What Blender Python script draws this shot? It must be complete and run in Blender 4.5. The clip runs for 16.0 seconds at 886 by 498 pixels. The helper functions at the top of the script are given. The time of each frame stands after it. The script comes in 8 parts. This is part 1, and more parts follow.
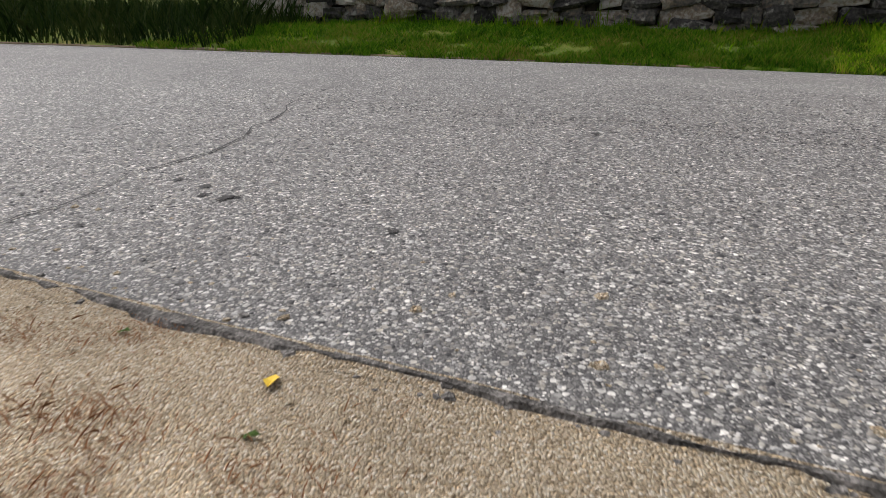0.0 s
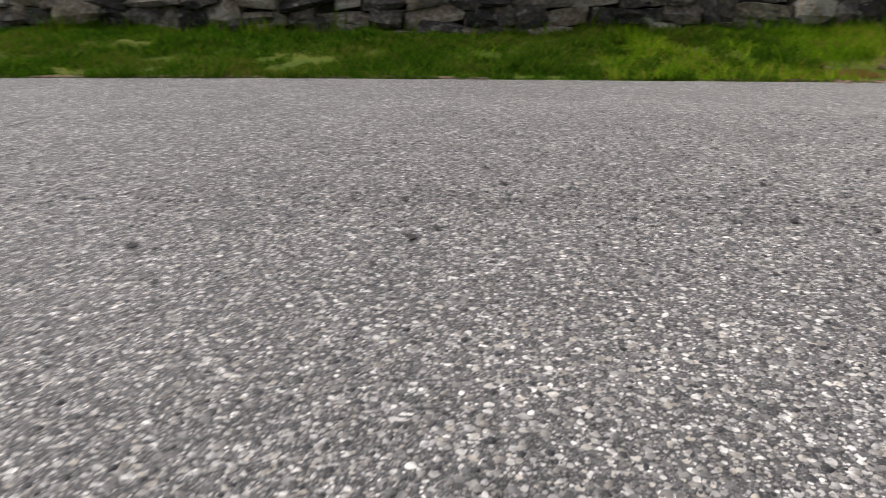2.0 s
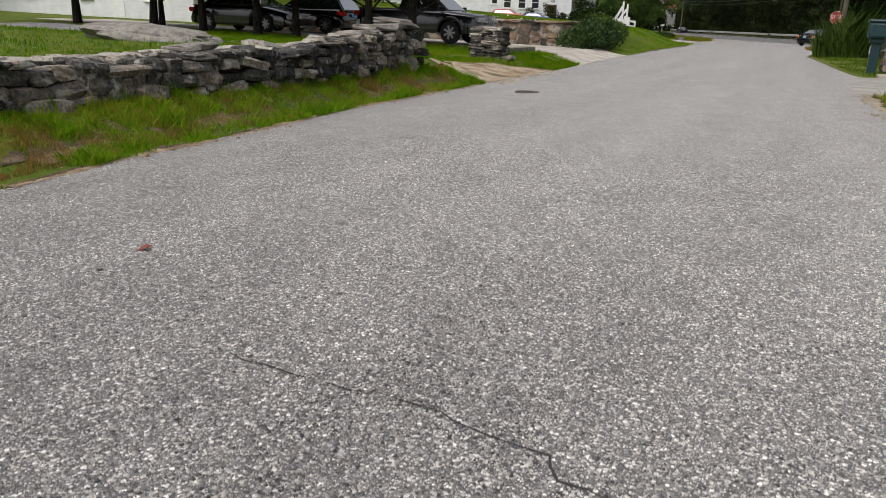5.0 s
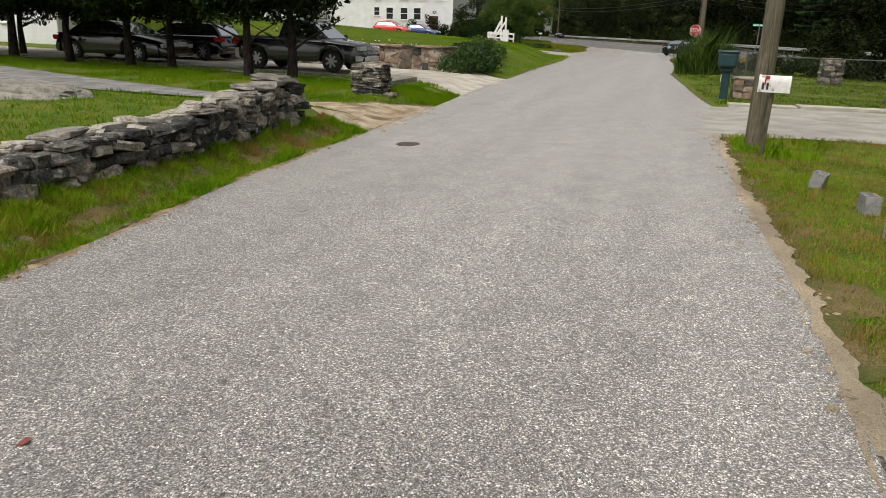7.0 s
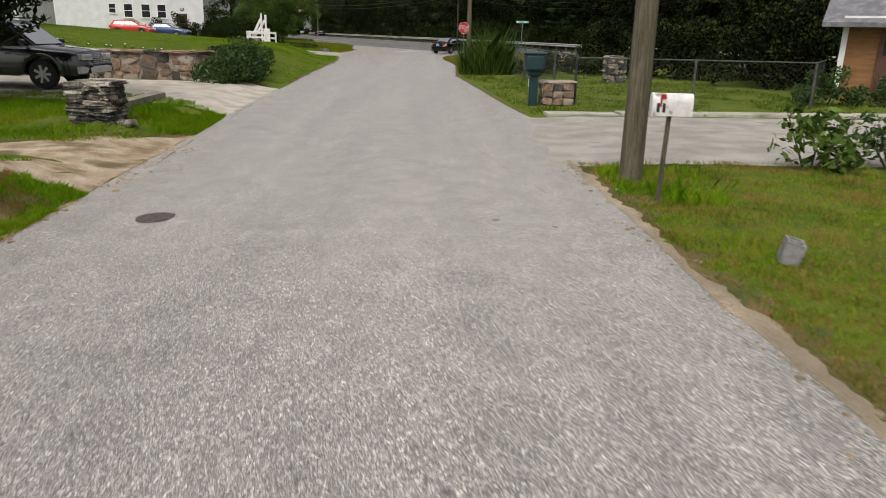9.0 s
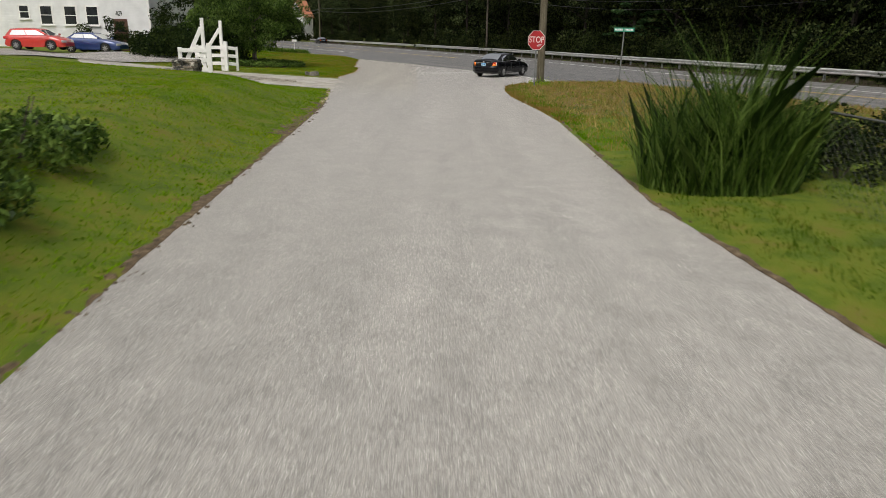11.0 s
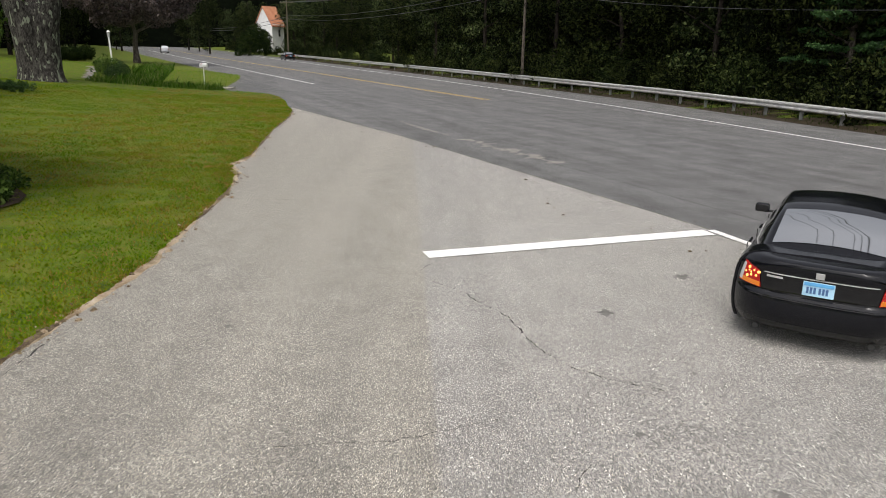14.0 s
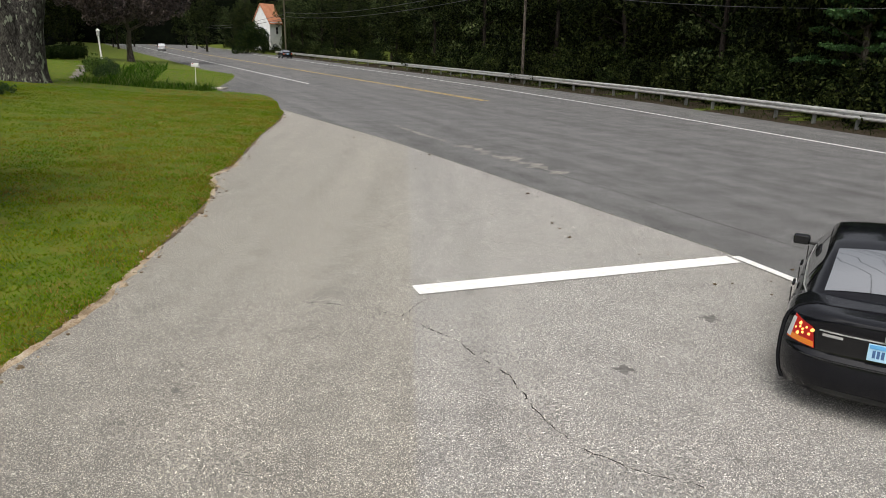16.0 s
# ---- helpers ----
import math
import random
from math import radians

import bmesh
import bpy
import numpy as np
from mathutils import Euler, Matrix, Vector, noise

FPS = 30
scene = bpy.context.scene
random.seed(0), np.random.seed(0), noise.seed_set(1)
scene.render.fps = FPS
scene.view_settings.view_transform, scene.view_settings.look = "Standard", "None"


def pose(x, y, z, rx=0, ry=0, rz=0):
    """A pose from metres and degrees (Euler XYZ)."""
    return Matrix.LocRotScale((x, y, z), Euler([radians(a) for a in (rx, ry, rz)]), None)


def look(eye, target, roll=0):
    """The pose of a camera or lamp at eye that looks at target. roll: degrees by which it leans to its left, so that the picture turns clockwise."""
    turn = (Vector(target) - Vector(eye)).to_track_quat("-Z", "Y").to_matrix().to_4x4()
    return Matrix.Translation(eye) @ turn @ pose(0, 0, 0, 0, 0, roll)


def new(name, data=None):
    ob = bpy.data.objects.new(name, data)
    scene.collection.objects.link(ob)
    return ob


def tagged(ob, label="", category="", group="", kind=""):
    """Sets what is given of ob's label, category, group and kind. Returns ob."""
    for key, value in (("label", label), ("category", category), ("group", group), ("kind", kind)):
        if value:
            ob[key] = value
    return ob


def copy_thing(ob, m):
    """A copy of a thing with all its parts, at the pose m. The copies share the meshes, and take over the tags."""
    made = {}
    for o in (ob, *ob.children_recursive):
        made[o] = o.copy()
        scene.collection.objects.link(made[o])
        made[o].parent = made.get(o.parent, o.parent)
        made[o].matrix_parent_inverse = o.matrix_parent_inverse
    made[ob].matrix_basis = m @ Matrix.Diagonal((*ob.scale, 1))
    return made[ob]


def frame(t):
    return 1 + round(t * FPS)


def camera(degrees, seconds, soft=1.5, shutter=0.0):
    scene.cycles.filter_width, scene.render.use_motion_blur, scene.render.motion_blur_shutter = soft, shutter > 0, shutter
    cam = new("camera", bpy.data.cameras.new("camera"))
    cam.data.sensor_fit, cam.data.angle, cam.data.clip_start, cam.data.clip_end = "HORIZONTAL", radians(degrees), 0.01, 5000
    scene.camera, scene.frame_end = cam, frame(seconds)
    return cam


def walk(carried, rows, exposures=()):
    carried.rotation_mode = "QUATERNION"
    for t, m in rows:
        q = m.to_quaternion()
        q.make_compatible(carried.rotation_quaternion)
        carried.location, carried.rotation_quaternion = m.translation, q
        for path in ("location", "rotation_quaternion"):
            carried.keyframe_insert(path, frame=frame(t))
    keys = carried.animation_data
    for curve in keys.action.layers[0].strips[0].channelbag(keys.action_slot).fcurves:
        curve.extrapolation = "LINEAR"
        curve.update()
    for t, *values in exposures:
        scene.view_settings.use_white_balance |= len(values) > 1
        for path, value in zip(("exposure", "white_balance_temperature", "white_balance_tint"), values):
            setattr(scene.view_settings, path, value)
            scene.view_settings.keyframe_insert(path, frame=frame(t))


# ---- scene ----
K = 1.12  # metres to one unit of the plan below
cam = camera(63.8, 16.0, soft=0.55, shutter=0.14)
# seconds, eye, target (plan units), roll
PATH = [
    (0, (2.344, -0.101, 0.478), (0.649, -0.896, -0.223), -0),
    (0.5, (1.993, -0.25, 0.482), (0.293, -1.046, -0.207), -0),
    (1, (1.796, -0.331, 0.462), (0.097, -1.126, -0.23), 0.1),
    (1.5, (1.624, -0.397, 0.446), (-0.076, -1.188, -0.25), 0.1),
    (2, (1.274, -0.48, 0.437), (-0.597, -0.604, -0.257), 0.4),
    (2.5, (0.981, -0.559, 0.421), (-0.808, 0.023, -0.258), 1.3),
    (3, (0.691, -0.595, 0.396), (-0.767, 0.615, -0.245), 1.6),
    (3.5, (0.638, -0.587, 0.405), (-0.308, 1.058, -0.226), 1.8),
    (4, (0.625, -0.56, 0.412), (-0.238, 1.133, -0.212), 1.9),
    (4.5, (0.648, -0.538, 0.517), (-0.213, 1.157, -0.105), 2),
    (4.7, (0.652, -0.534, 0.66), (-0.207, 1.163, 0.043), 2.1),
    (6.8, (0.733, -0.551, 1.617), (-0.024, 1.2, 1.016), 2),
    (7, (0.756, -0.542, 1.612), (0.165, 1.274, 1.018), 1.7),
    (7.5, (0.737, -0.54, 1.621), (0.183, 1.288, 1.029), 1.7),
    (8, (0.698, -0.426, 1.603), (0.147, 1.4, 1.003), 1.7),
    (8.5, (0.318, 0.744, 1.647), (-0.232, 2.571, 1.047), 1.7),
    (8.7, (0.07, 1.48, 1.655), (-0.398, 3.33, 1.057), 1.6),
    (8.8, (-0.08, 1.92, 1.66), (-0.329, 3.813, 1.065), 1.4),
    (8.9, (-0.24, 2.4, 1.665), (-0.303, 4.311, 1.077), 1.2),
    (9, (-0.398, 2.906, 1.671), (-0.388, 4.819, 1.085), 1.2),
    (9.5, (-1.218, 6.261, 1.682), (-1.207, 8.174, 1.101), 0.9),
    (9.7, (-1.523, 7.847, 1.704), (-1.514, 9.762, 1.126), 0.8),
    (11.8, (-2.954, 32.606, 2.188), (-2.974, 34.521, 1.612), 1),
    (12, (-3.128, 35.16, 2.198), (-3.147, 37.076, 1.625), 0.9),
    (12.5, (-3.725, 41.716, 2.5), (-3.73, 43.638, 1.944), 1),
    (13, (-3.975, 47.033, 2.678), (-3.979, 48.955, 2.126), 0.4),
    (13.5, (-4.146, 51.085, 2.704), (-4.139, 53.008, 2.152), 1),
    (14, (-4.16, 53.488, 2.652), (-4.148, 55.41, 2.1), 1),
    (14.5, (-4.148, 54.395, 2.528), (-4.133, 56.315, 1.969), 1.1),
    (15, (-4.131, 54.603, 2.448), (-4.116, 56.522, 1.886), 1.1),
    (15.5, (-4.103, 54.683, 2.431), (-4.089, 56.603, 1.87), 1.1),
    (16, (-4.075, 54.675, 2.754), (-4.062, 56.595, 2.195), 1),
]
walk(cam, [(t, look([K * v for v in e], [K * v for v in g], r)) for t, e, g, r in PATH],
     [(0, 0.22, 6450, 13), (0.5, 0.22, 6350, 17), (1, 0.22, 6350, 17), (1.5, 0.22, 6450, 13), (2, 0.26, 6450, 15), (2.5, 0.26, 6350, 13), (3, 0.26, 6350, 13), (4, 0.14, 6300, 13), (4.5, 0.04, 6300, 13), (7, 0.22, 6650, 9), (9.5, 0.1, 6600, 12), (12, 0.2, 6700, 8), (13, 0.22, 6550, 10), (14, 0.34, 6500, 11), (16, 0.32, 6550, 10)])

# ---- world and sun: a bright hazy sky ----
SUN_UP, SUN_ROUND = radians(58), radians(200)
world = bpy.data.worlds.new("sky")
scene.world = world
world.use_nodes = True
wn, wl = world.node_tree.nodes, world.node_tree.links
sky = wn.new("ShaderNodeTexSky")
sky.sky_type, sky.sun_disc = "NISHITA", False
sky.sun_elevation, sky.sun_rotation = SUN_UP, SUN_ROUND
sky.air_density, sky.dust_density, sky.ozone_density = 1.0, 6.0, 0.6
haze = wn.new("ShaderNodeHueSaturation")
haze.inputs["Saturation"].default_value = 0.25
wl.new(sky.outputs[0], haze.inputs["Color"])
wl.new(haze.outputs[0], wn["Background"].inputs["Color"])
wn["Background"].inputs["Strength"].default_value = 0.13
sun = new("sun", bpy.data.lights.new("sun", "SUN"))
sun.data.energy, sun.data.angle, sun.data.color = 1.3, radians(32), (1.0, 0.95, 0.88)
sun.matrix_world = look((0, 0, 0), (-math.sin(SUN_ROUND) * math.cos(SUN_UP), -math.cos(SUN_ROUND) * math.cos(SUN_UP), -math.sin(SUN_UP)))
sun.location = (0, 0, 60)


# ---- materials ----
def mat(name, stops, scale=3.0, rough=0.8, bump=0.0, bump_scale=40.0, metal=0.0, spots=None, per_island=0.0, per_object=0.0, coat=0.0, stretch=(1, 1, 1), fine=0.25, local=False, spec=0.3, through_light=0.0):
    """A noisy surface: colour stops over a broad noise, a fine noise over it, and relief."""
    m = bpy.data.materials.new(name)
    m.use_nodes = True
    n, l = m.node_tree.nodes, m.node_tree.links
    p = n["Principled BSDF"]
    p.inputs["Roughness"].default_value, p.inputs["Metallic"].default_value = rough, metal
    p.inputs["Coat Weight"].default_value, p.inputs["Specular IOR Level"].default_value = coat, spec
    p.inputs["Coat Roughness"].default_value = 0.04
    if local:
        place = n.new("ShaderNodeTexCoord").outputs["Object"]
    else:
        place = n.new("ShaderNodeNewGeometry").outputs["Position"]
    mp = n.new("ShaderNodeMapping")
    mp.inputs["Scale"].default_value = stretch
    l.new(place, mp.inputs["Vector"])
    broad = n.new("ShaderNodeTexNoise")
    broad.inputs["Scale"].default_value, broad.inputs["Detail"].default_value = scale, 5
    l.new(mp.outputs[0], broad.inputs["Vector"])
    fac = broad.outputs["Fac"]
    tiny = n.new("ShaderNodeTexNoise")
    tiny.inputs["Scale"].default_value, tiny.inputs["Detail"].default_value = bump_scale, 3
    l.new(mp.outputs[0], tiny.inputs["Vector"])

    def calc(op, a, b):
        c = n.new("ShaderNodeMath")
        c.operation = op
        for i, v in enumerate((a, b)):
            if isinstance(v, (int, float)):
                c.inputs[i].default_value = v
            else:
                l.new(v, c.inputs[i])
        return c.outputs[0]

    fac = calc("ADD", fac, calc("MULTIPLY", calc("SUBTRACT", tiny.outputs["Fac"], 0.5), fine))
    if per_island:
        fac = calc("ADD", fac, calc("MULTIPLY", calc("SUBTRACT", n.new("ShaderNodeNewGeometry").outputs["Random Per Island"], 0.5), per_island))
    if per_object:
        fac = calc("ADD", fac, calc("MULTIPLY", calc("SUBTRACT", n.new("ShaderNodeObjectInfo").outputs["Random"], 0.5), per_object))
    ramp = n.new("ShaderNodeValToRGB")
    el = ramp.color_ramp.elements
    for i, (at, c) in enumerate(stops):
        e = el[i] if i < 2 else el.new(at)
        e.position, e.color = at, (*c, 1)
    l.new(fac, ramp.inputs[0])
    colour = ramp.outputs[0]
    if spots:
        sc, lo, hi, c = spots
        v = n.new("ShaderNodeTexNoise")
        v.inputs["Scale"].default_value, v.inputs["Detail"].default_value = sc, 4
        l.new(mp.outputs[0], v.inputs["Vector"])
        r = n.new("ShaderNodeMapRange")
        r.inputs[1].default_value, r.inputs[2].default_value = lo, hi
        l.new(v.outputs["Fac"], r.inputs[0])
        x = n.new("ShaderNodeMix")
        x.data_type = "RGBA"
        l.new(r.outputs[0], x.inputs[0])
        l.new(colour, x.inputs[6])
        x.inputs[7].default_value = (*c, 1)
        colour = x.outputs[2]
    l.new(colour, p.inputs["Base Color"])
    if through_light:
        t = n.new("ShaderNodeBsdfTranslucent")
        l.new(colour, t.inputs[0])
        s = n.new("ShaderNodeMixShader")
        s.inputs[0].default_value = through_light
        l.new(p.outputs[0], s.inputs[1])
        l.new(t.outputs[0], s.inputs[2])
        l.new(s.outputs[0], n["Material Output"].inputs[0])
    if bump:
        b = n.new("ShaderNodeBump")
        b.inputs["Strength"].default_value, b.inputs["Distance"].default_value = min(1, bump), 0.01
        l.new(tiny.outputs["Fac"], b.inputs["Height"])
        l.new(b.outputs[0], p.inputs["Normal"])
    return m


def chip_seal(name, scale, stops, worn=(0.86, 1.14), relief=0.9, binder=(0.085, 0.082, 0.08), gaps=(0.40, 0.56), heading=0.0):
    """Small stones set in dark binder: a cell for each stone, joints sunk."""
    m = bpy.data.materials.new(name)
    m.use_nodes = True
    n, l = m.node_tree.nodes, m.node_tree.links
    p = n["Principled BSDF"]
    p.inputs["Roughness"].default_value = 0.85
    p.inputs["Specular IOR Level"].default_value = 0.35
    place = n.new("ShaderNodeNewGeometry").outputs["Position"]
    warp = n.new("ShaderNodeTexNoise")
    warp.inputs["Scale"].default_value = scale * 0.8
    l.new(place, warp.inputs["Vector"])
    shift = n.new("ShaderNodeVectorMath")
    shift.operation = "MULTIPLY_ADD"
    shift.inputs[1].default_value = (0.6 / scale,) * 3
    l.new(warp.outputs["Color"], shift.inputs[0])
    l.new(place, shift.inputs[2])
    cell = n.new("ShaderNodeTexVoronoi")
    cell.inputs["Scale"].default_value = scale
    cell.inputs["Randomness"].default_value = 1.0
    l.new(shift.outputs[0], cell.inputs["Vector"])
    one = n.new("ShaderNodeSeparateColor")
    l.new(cell.outputs["Color"], one.inputs[0])
    ramp = n.new("ShaderNodeValToRGB")
    el = ramp.color_ramp.elements
    for i, (at, c) in enumerate(stops):
        e = el[i] if i < 2 else el.new(at)
        e.position, e.color = at, (*c, 1)
    l.new(one.outputs[0], ramp.inputs[0])
    gap = n.new("ShaderNodeMapRange")
    gap.inputs[1].default_value, gap.inputs[2].default_value = gaps
    l.new(cell.outputs["Distance"], gap.inputs[0])
    bind = n.new("ShaderNodeMix")
    bind.data_type = "RGBA"
    l.new(gap.outputs[0], bind.inputs[0])
    l.new(ramp.outputs[0], bind.inputs[6])
    # grit of a finer size fills the joints
    grit = n.new("ShaderNodeTexVoronoi")
    grit.inputs["Scale"].default_value = scale * 2.3
    l.new(shift.outputs[0], grit.inputs["Vector"])
    gone = n.new("ShaderNodeSeparateColor")
    l.new(grit.outputs["Color"], gone.inputs[0])
    gramp = n.new("ShaderNodeValToRGB")
    ge = gramp.color_ramp.elements
    ge[0].position, ge[0].color = 0.35, (*binder, 1)
    ge[1].position, ge[1].color = 1.0, (*[min(1, v * 4.2) for v in binder], 1)
    l.new(gone.outputs[1], gramp.inputs[0])
    l.new(gramp.outputs[0], bind.inputs[7])
    # long faint bands of wear, and blotches
    mp = n.new("ShaderNodeMapping")
    mp.vector_type = "TEXTURE"
    mp.inputs["Scale"].default_value = (0.77, 14.3, 1)
    mp.inputs["Rotation"].default_value = (0, 0, radians(heading))
    l.new(place, mp.inputs[0])
    band = n.new("ShaderNodeTexNoise")
    band.inputs["Scale"].default_value, band.inputs["Detail"].default_value = 1.0, 4
    l.new(mp.outputs[0], band.inputs["Vector"])
    blot = n.new("ShaderNodeTexNoise")
    blot.inputs["Scale"].default_value, blot.inputs["Detail"].default_value = 1.1, 6
    l.new(place, blot.inputs["Vector"])
    both = n.new("ShaderNodeMath")
    both.operation = "ADD"
    l.new(band.outputs["Fac"], both.inputs[0])
    l.new(blot.outputs["Fac"], both.inputs[1])
    wear = n.new("ShaderNodeMapRange")
    wear.inputs[1].default_value, wear.inputs[2].default_value = 0.7, 1.3
    wear.inputs[3].default_value, wear.inputs[4].default_value = worn
    l.new(both.outputs[0], wear.inputs[0])
    tone = n.new("ShaderNodeVectorMath")
    tone.operation = "SCALE"
    l.new(bind.outputs[2], tone.inputs[0])
    l.new(wear.outputs[0], tone.inputs["Scale"])
    l.new(tone.outputs[0], p.inputs["Base Color"])
    high = n.new("ShaderNodeMath")
    high.operation = "SUBTRACT"
    high.inputs[0].default_value = 1.0
    l.new(cell.outputs["Distance"], high.inputs[1])
    b = n.new("ShaderNodeBump")
    b.inputs["Strength"].default_value, b.inputs["Distance"].default_value = relief, 0.012
    l.new(high.outputs[0], b.inputs["Height"])
    l.new(b.outputs[0], p.inputs["Normal"])
    return m


def layered_seal(name, scale, pale, dark):
    """Pale stones of two sizes pressed into dark grit."""
    m = bpy.data.materials.new(name)
    m.use_nodes = True
    n, l = m.node_tree.nodes, m.node_tree.links
    p = n["Principled BSDF"]
    p.inputs["Roughness"].default_value, p.inputs["Specular IOR Level"].default_value = 0.6, 0.4
    p.inputs["Diffuse Roughness"].default_value = 1.0
    place = n.new("ShaderNodeNewGeometry").outputs["Position"]

    def calc(op, *args):
        c = n.new("ShaderNodeMath")
        c.operation = op
        for i, v in enumerate(args):
            if isinstance(v, (int, float)):
                c.inputs[i].default_value = v
            else:
                l.new(v, c.inputs[i])
        return c.outputs[0]

    def ramp_of(fac, stops):
        r = n.new("ShaderNodeValToRGB")
        el = r.color_ramp.elements
        for i, (at_, c) in enumerate(stops):
            e = el[i] if i < 2 else el.new(at_)
            e.position, e.color = at_, (*c, 1)
        l.new(fac, r.inputs[0])
        return r.outputs[0]

    def stones(sc, warp_by):
        w = n.new("ShaderNodeTexNoise")
        w.inputs["Scale"].default_value = sc * 1.3
        l.new(place, w.inputs["Vector"])
        s = n.new("ShaderNodeVectorMath")
        s.operation = "MULTIPLY_ADD"
        s.inputs[1].default_value = (warp_by / sc,) * 3
        l.new(w.outputs["Color"], s.inputs[0])
        l.new(place, s.inputs[2])
        v = n.new("ShaderNodeTexVoronoi")
        v.inputs["Scale"].default_value = sc
        l.new(s.outputs[0], v.inputs["Vector"])
        sep = n.new("ShaderNodeSeparateColor")
        l.new(v.outputs["Color"], sep.inputs[0])
        rim = calc("MULTIPLY_ADD", sep.outputs[1], 0.34, 0.22)
        inside = calc("SUBTRACT", rim, v.outputs["Distance"])
        mask = n.new("ShaderNodeMapRange")
        mask.inputs[1].default_value, mask.inputs[2].default_value = 0.0, 0.06
        l.new(inside, mask.inputs[0])
        return mask.outputs[0], sep.outputs[0], inside

    def mix(f, a, b):
        x = n.new("ShaderNodeMix")
        x.data_type = "RGBA"
        l.new(f, x.inputs[0])
        l.new(a, x.inputs[6])
        l.new(b, x.inputs[7])
        return x.outputs[2]

    big, tint, dome = stones(scale, 0.5)
    mid, tint2, dome2 = stones(scale * 1.9, 0.5)
    grit = n.new("ShaderNodeTexNoise")
    grit.inputs["Scale"].default_value, grit.inputs["Detail"].default_value = scale * 3.2, 2
    l.new(place, grit.inputs["Vector"])
    colour = ramp_of(grit.outputs["Fac"], dark)
    colour = mix(mid, colour, ramp_of(tint2, pale))
    colour = mix(big, colour, ramp_of(tint, pale))
    mp = n.new("ShaderNodeMapping")
    mp.inputs["Scale"].default_value = (1.3, 0.07, 1)
    l.new(place, mp.inputs[0])
    band = n.new("ShaderNodeTexNoise")
    band.inputs["Detail"].default_value, band.inputs["Scale"].default_value = 4, 1
    l.new(mp.outputs[0], band.inputs["Vector"])
    blot = n.new("ShaderNodeTexNoise")
    blot.inputs["Scale"].default_value, blot.inputs["Detail"].default_value = 2.3, 7
    l.new(place, blot.inputs["Vector"])
    wear = n.new("ShaderNodeMapRange")
    wear.inputs[1].default_value, wear.inputs[2].default_value = 0.7, 1.3
    wear.inputs[3].default_value, wear.inputs[4].default_value = 0.84, 1.16
    clot = n.new("ShaderNodeTexNoise")
    clot.inputs["Scale"].default_value, clot.inputs["Detail"].default_value = 17, 3
    l.new(place, clot.inputs["Vector"])
    l.new(calc("ADD", calc("ADD", band.outputs["Fac"], blot.outputs["Fac"]), calc("MULTIPLY_ADD", clot.outputs["Fac"], 0.8, -0.4)), wear.inputs[0])
    # albedo rises along the lane, painting in its paler sheen at a low angle
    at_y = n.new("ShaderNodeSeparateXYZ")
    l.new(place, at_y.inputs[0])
    far_sheen = n.new("ShaderNodeMapRange")
    far_sheen.inputs[1].default_value, far_sheen.inputs[2].default_value = 0.0, 9.0
    far_sheen.inputs[3].default_value, far_sheen.inputs[4].default_value = 1.07, 1.13
    l.new(at_y.outputs[1], far_sheen.inputs[0])
    # the chips are worn smoother and fuller of dust further along
    dust = n.new("ShaderNodeMapRange")
    dust.inputs[1].default_value, dust.inputs[2].default_value = 5.0, 11.0
    dust.inputs[3].default_value, dust.inputs[4].default_value = 0.0, 0.42
    l.new(at_y.outputs[1], dust.inputs[0])
    even = n.new("ShaderNodeRGB")
    even.outputs[0].default_value = (0.235, 0.227, 0.21, 1)
    fresh = n.new("ShaderNodeMapRange")
    fresh.inputs[1].default_value, fresh.inputs[2].default_value = 42, 60
    fresh.inputs[3].default_value, fresh.inputs[4].default_value = 1.0, 0.2
    l.new(at_y.outputs[1], fresh.inputs[0])
    dusty = calc("MULTIPLY", dust.outputs[0], fresh.outputs[0])
    colour = mix(dusty, colour, even.outputs[0])
    tone = n.new("ShaderNodeVectorMath")
    tone.operation = "SCALE"
    l.new(colour, tone.inputs[0])
    # clusters of dark and pale chips, the size of a coin
    speck = n.new("ShaderNodeTexNoise")
    speck.inputs["Scale"].default_value, speck.inputs["Detail"].default_value = scale * 0.8, 2
    l.new(place, speck.inputs["Vector"])
    grain = n.new("ShaderNodeMapRange")
    grain.inputs[1].default_value, grain.inputs[2].default_value = 0.32, 0.68
    grain.inputs[3].default_value, grain.inputs[4].default_value = 0.56, 1.44
    l.new(speck.outputs["Fac"], grain.inputs[0])
    calm = calc("MULTIPLY_ADD", calc("SUBTRACT", grain.outputs[0], 1.0), calc("SUBTRACT", 0.95, dusty), 1.0)
    l.new(calc("MULTIPLY", calc("MULTIPLY", wear.outputs[0], far_sheen.outputs[0]), calm), tone.inputs["Scale"])
    # two passes of the spreader meet in a seam; the older one is tanner
    line = calc("ADD", calc("MULTIPLY", calc("SUBTRACT", at_y.outputs[1], 72.8), -0.0497), -5.04)
    wave = calc("MULTIPLY_ADD", blot.outputs["Fac"], 0.1, -0.05)
    side = n.new("ShaderNodeMapRange")
    side.inputs[1].default_value, side.inputs[2].default_value = -0.03, 0.03
    l.new(calc("SUBTRACT", calc("ADD", line, wave), at_y.outputs[0]), side.inputs[0])
    reach = n.new("ShaderNodeMapRange")
    reach.inputs[1].default_value, reach.inputs[2].default_value = 52, 60
    l.new(at_y.outputs[1], reach.inputs[0])
    tan = n.new("ShaderNodeMix")
    tan.data_type, tan.blend_type = "RGBA", "MULTIPLY"
    l.new(calc("MULTIPLY", side.outputs[0], reach.outputs[0]), tan.inputs[0])
    l.new(tone.outputs[0], tan.inputs[6])
    tan.inputs[7].default_value = (0.93, 0.912, 0.86, 1)
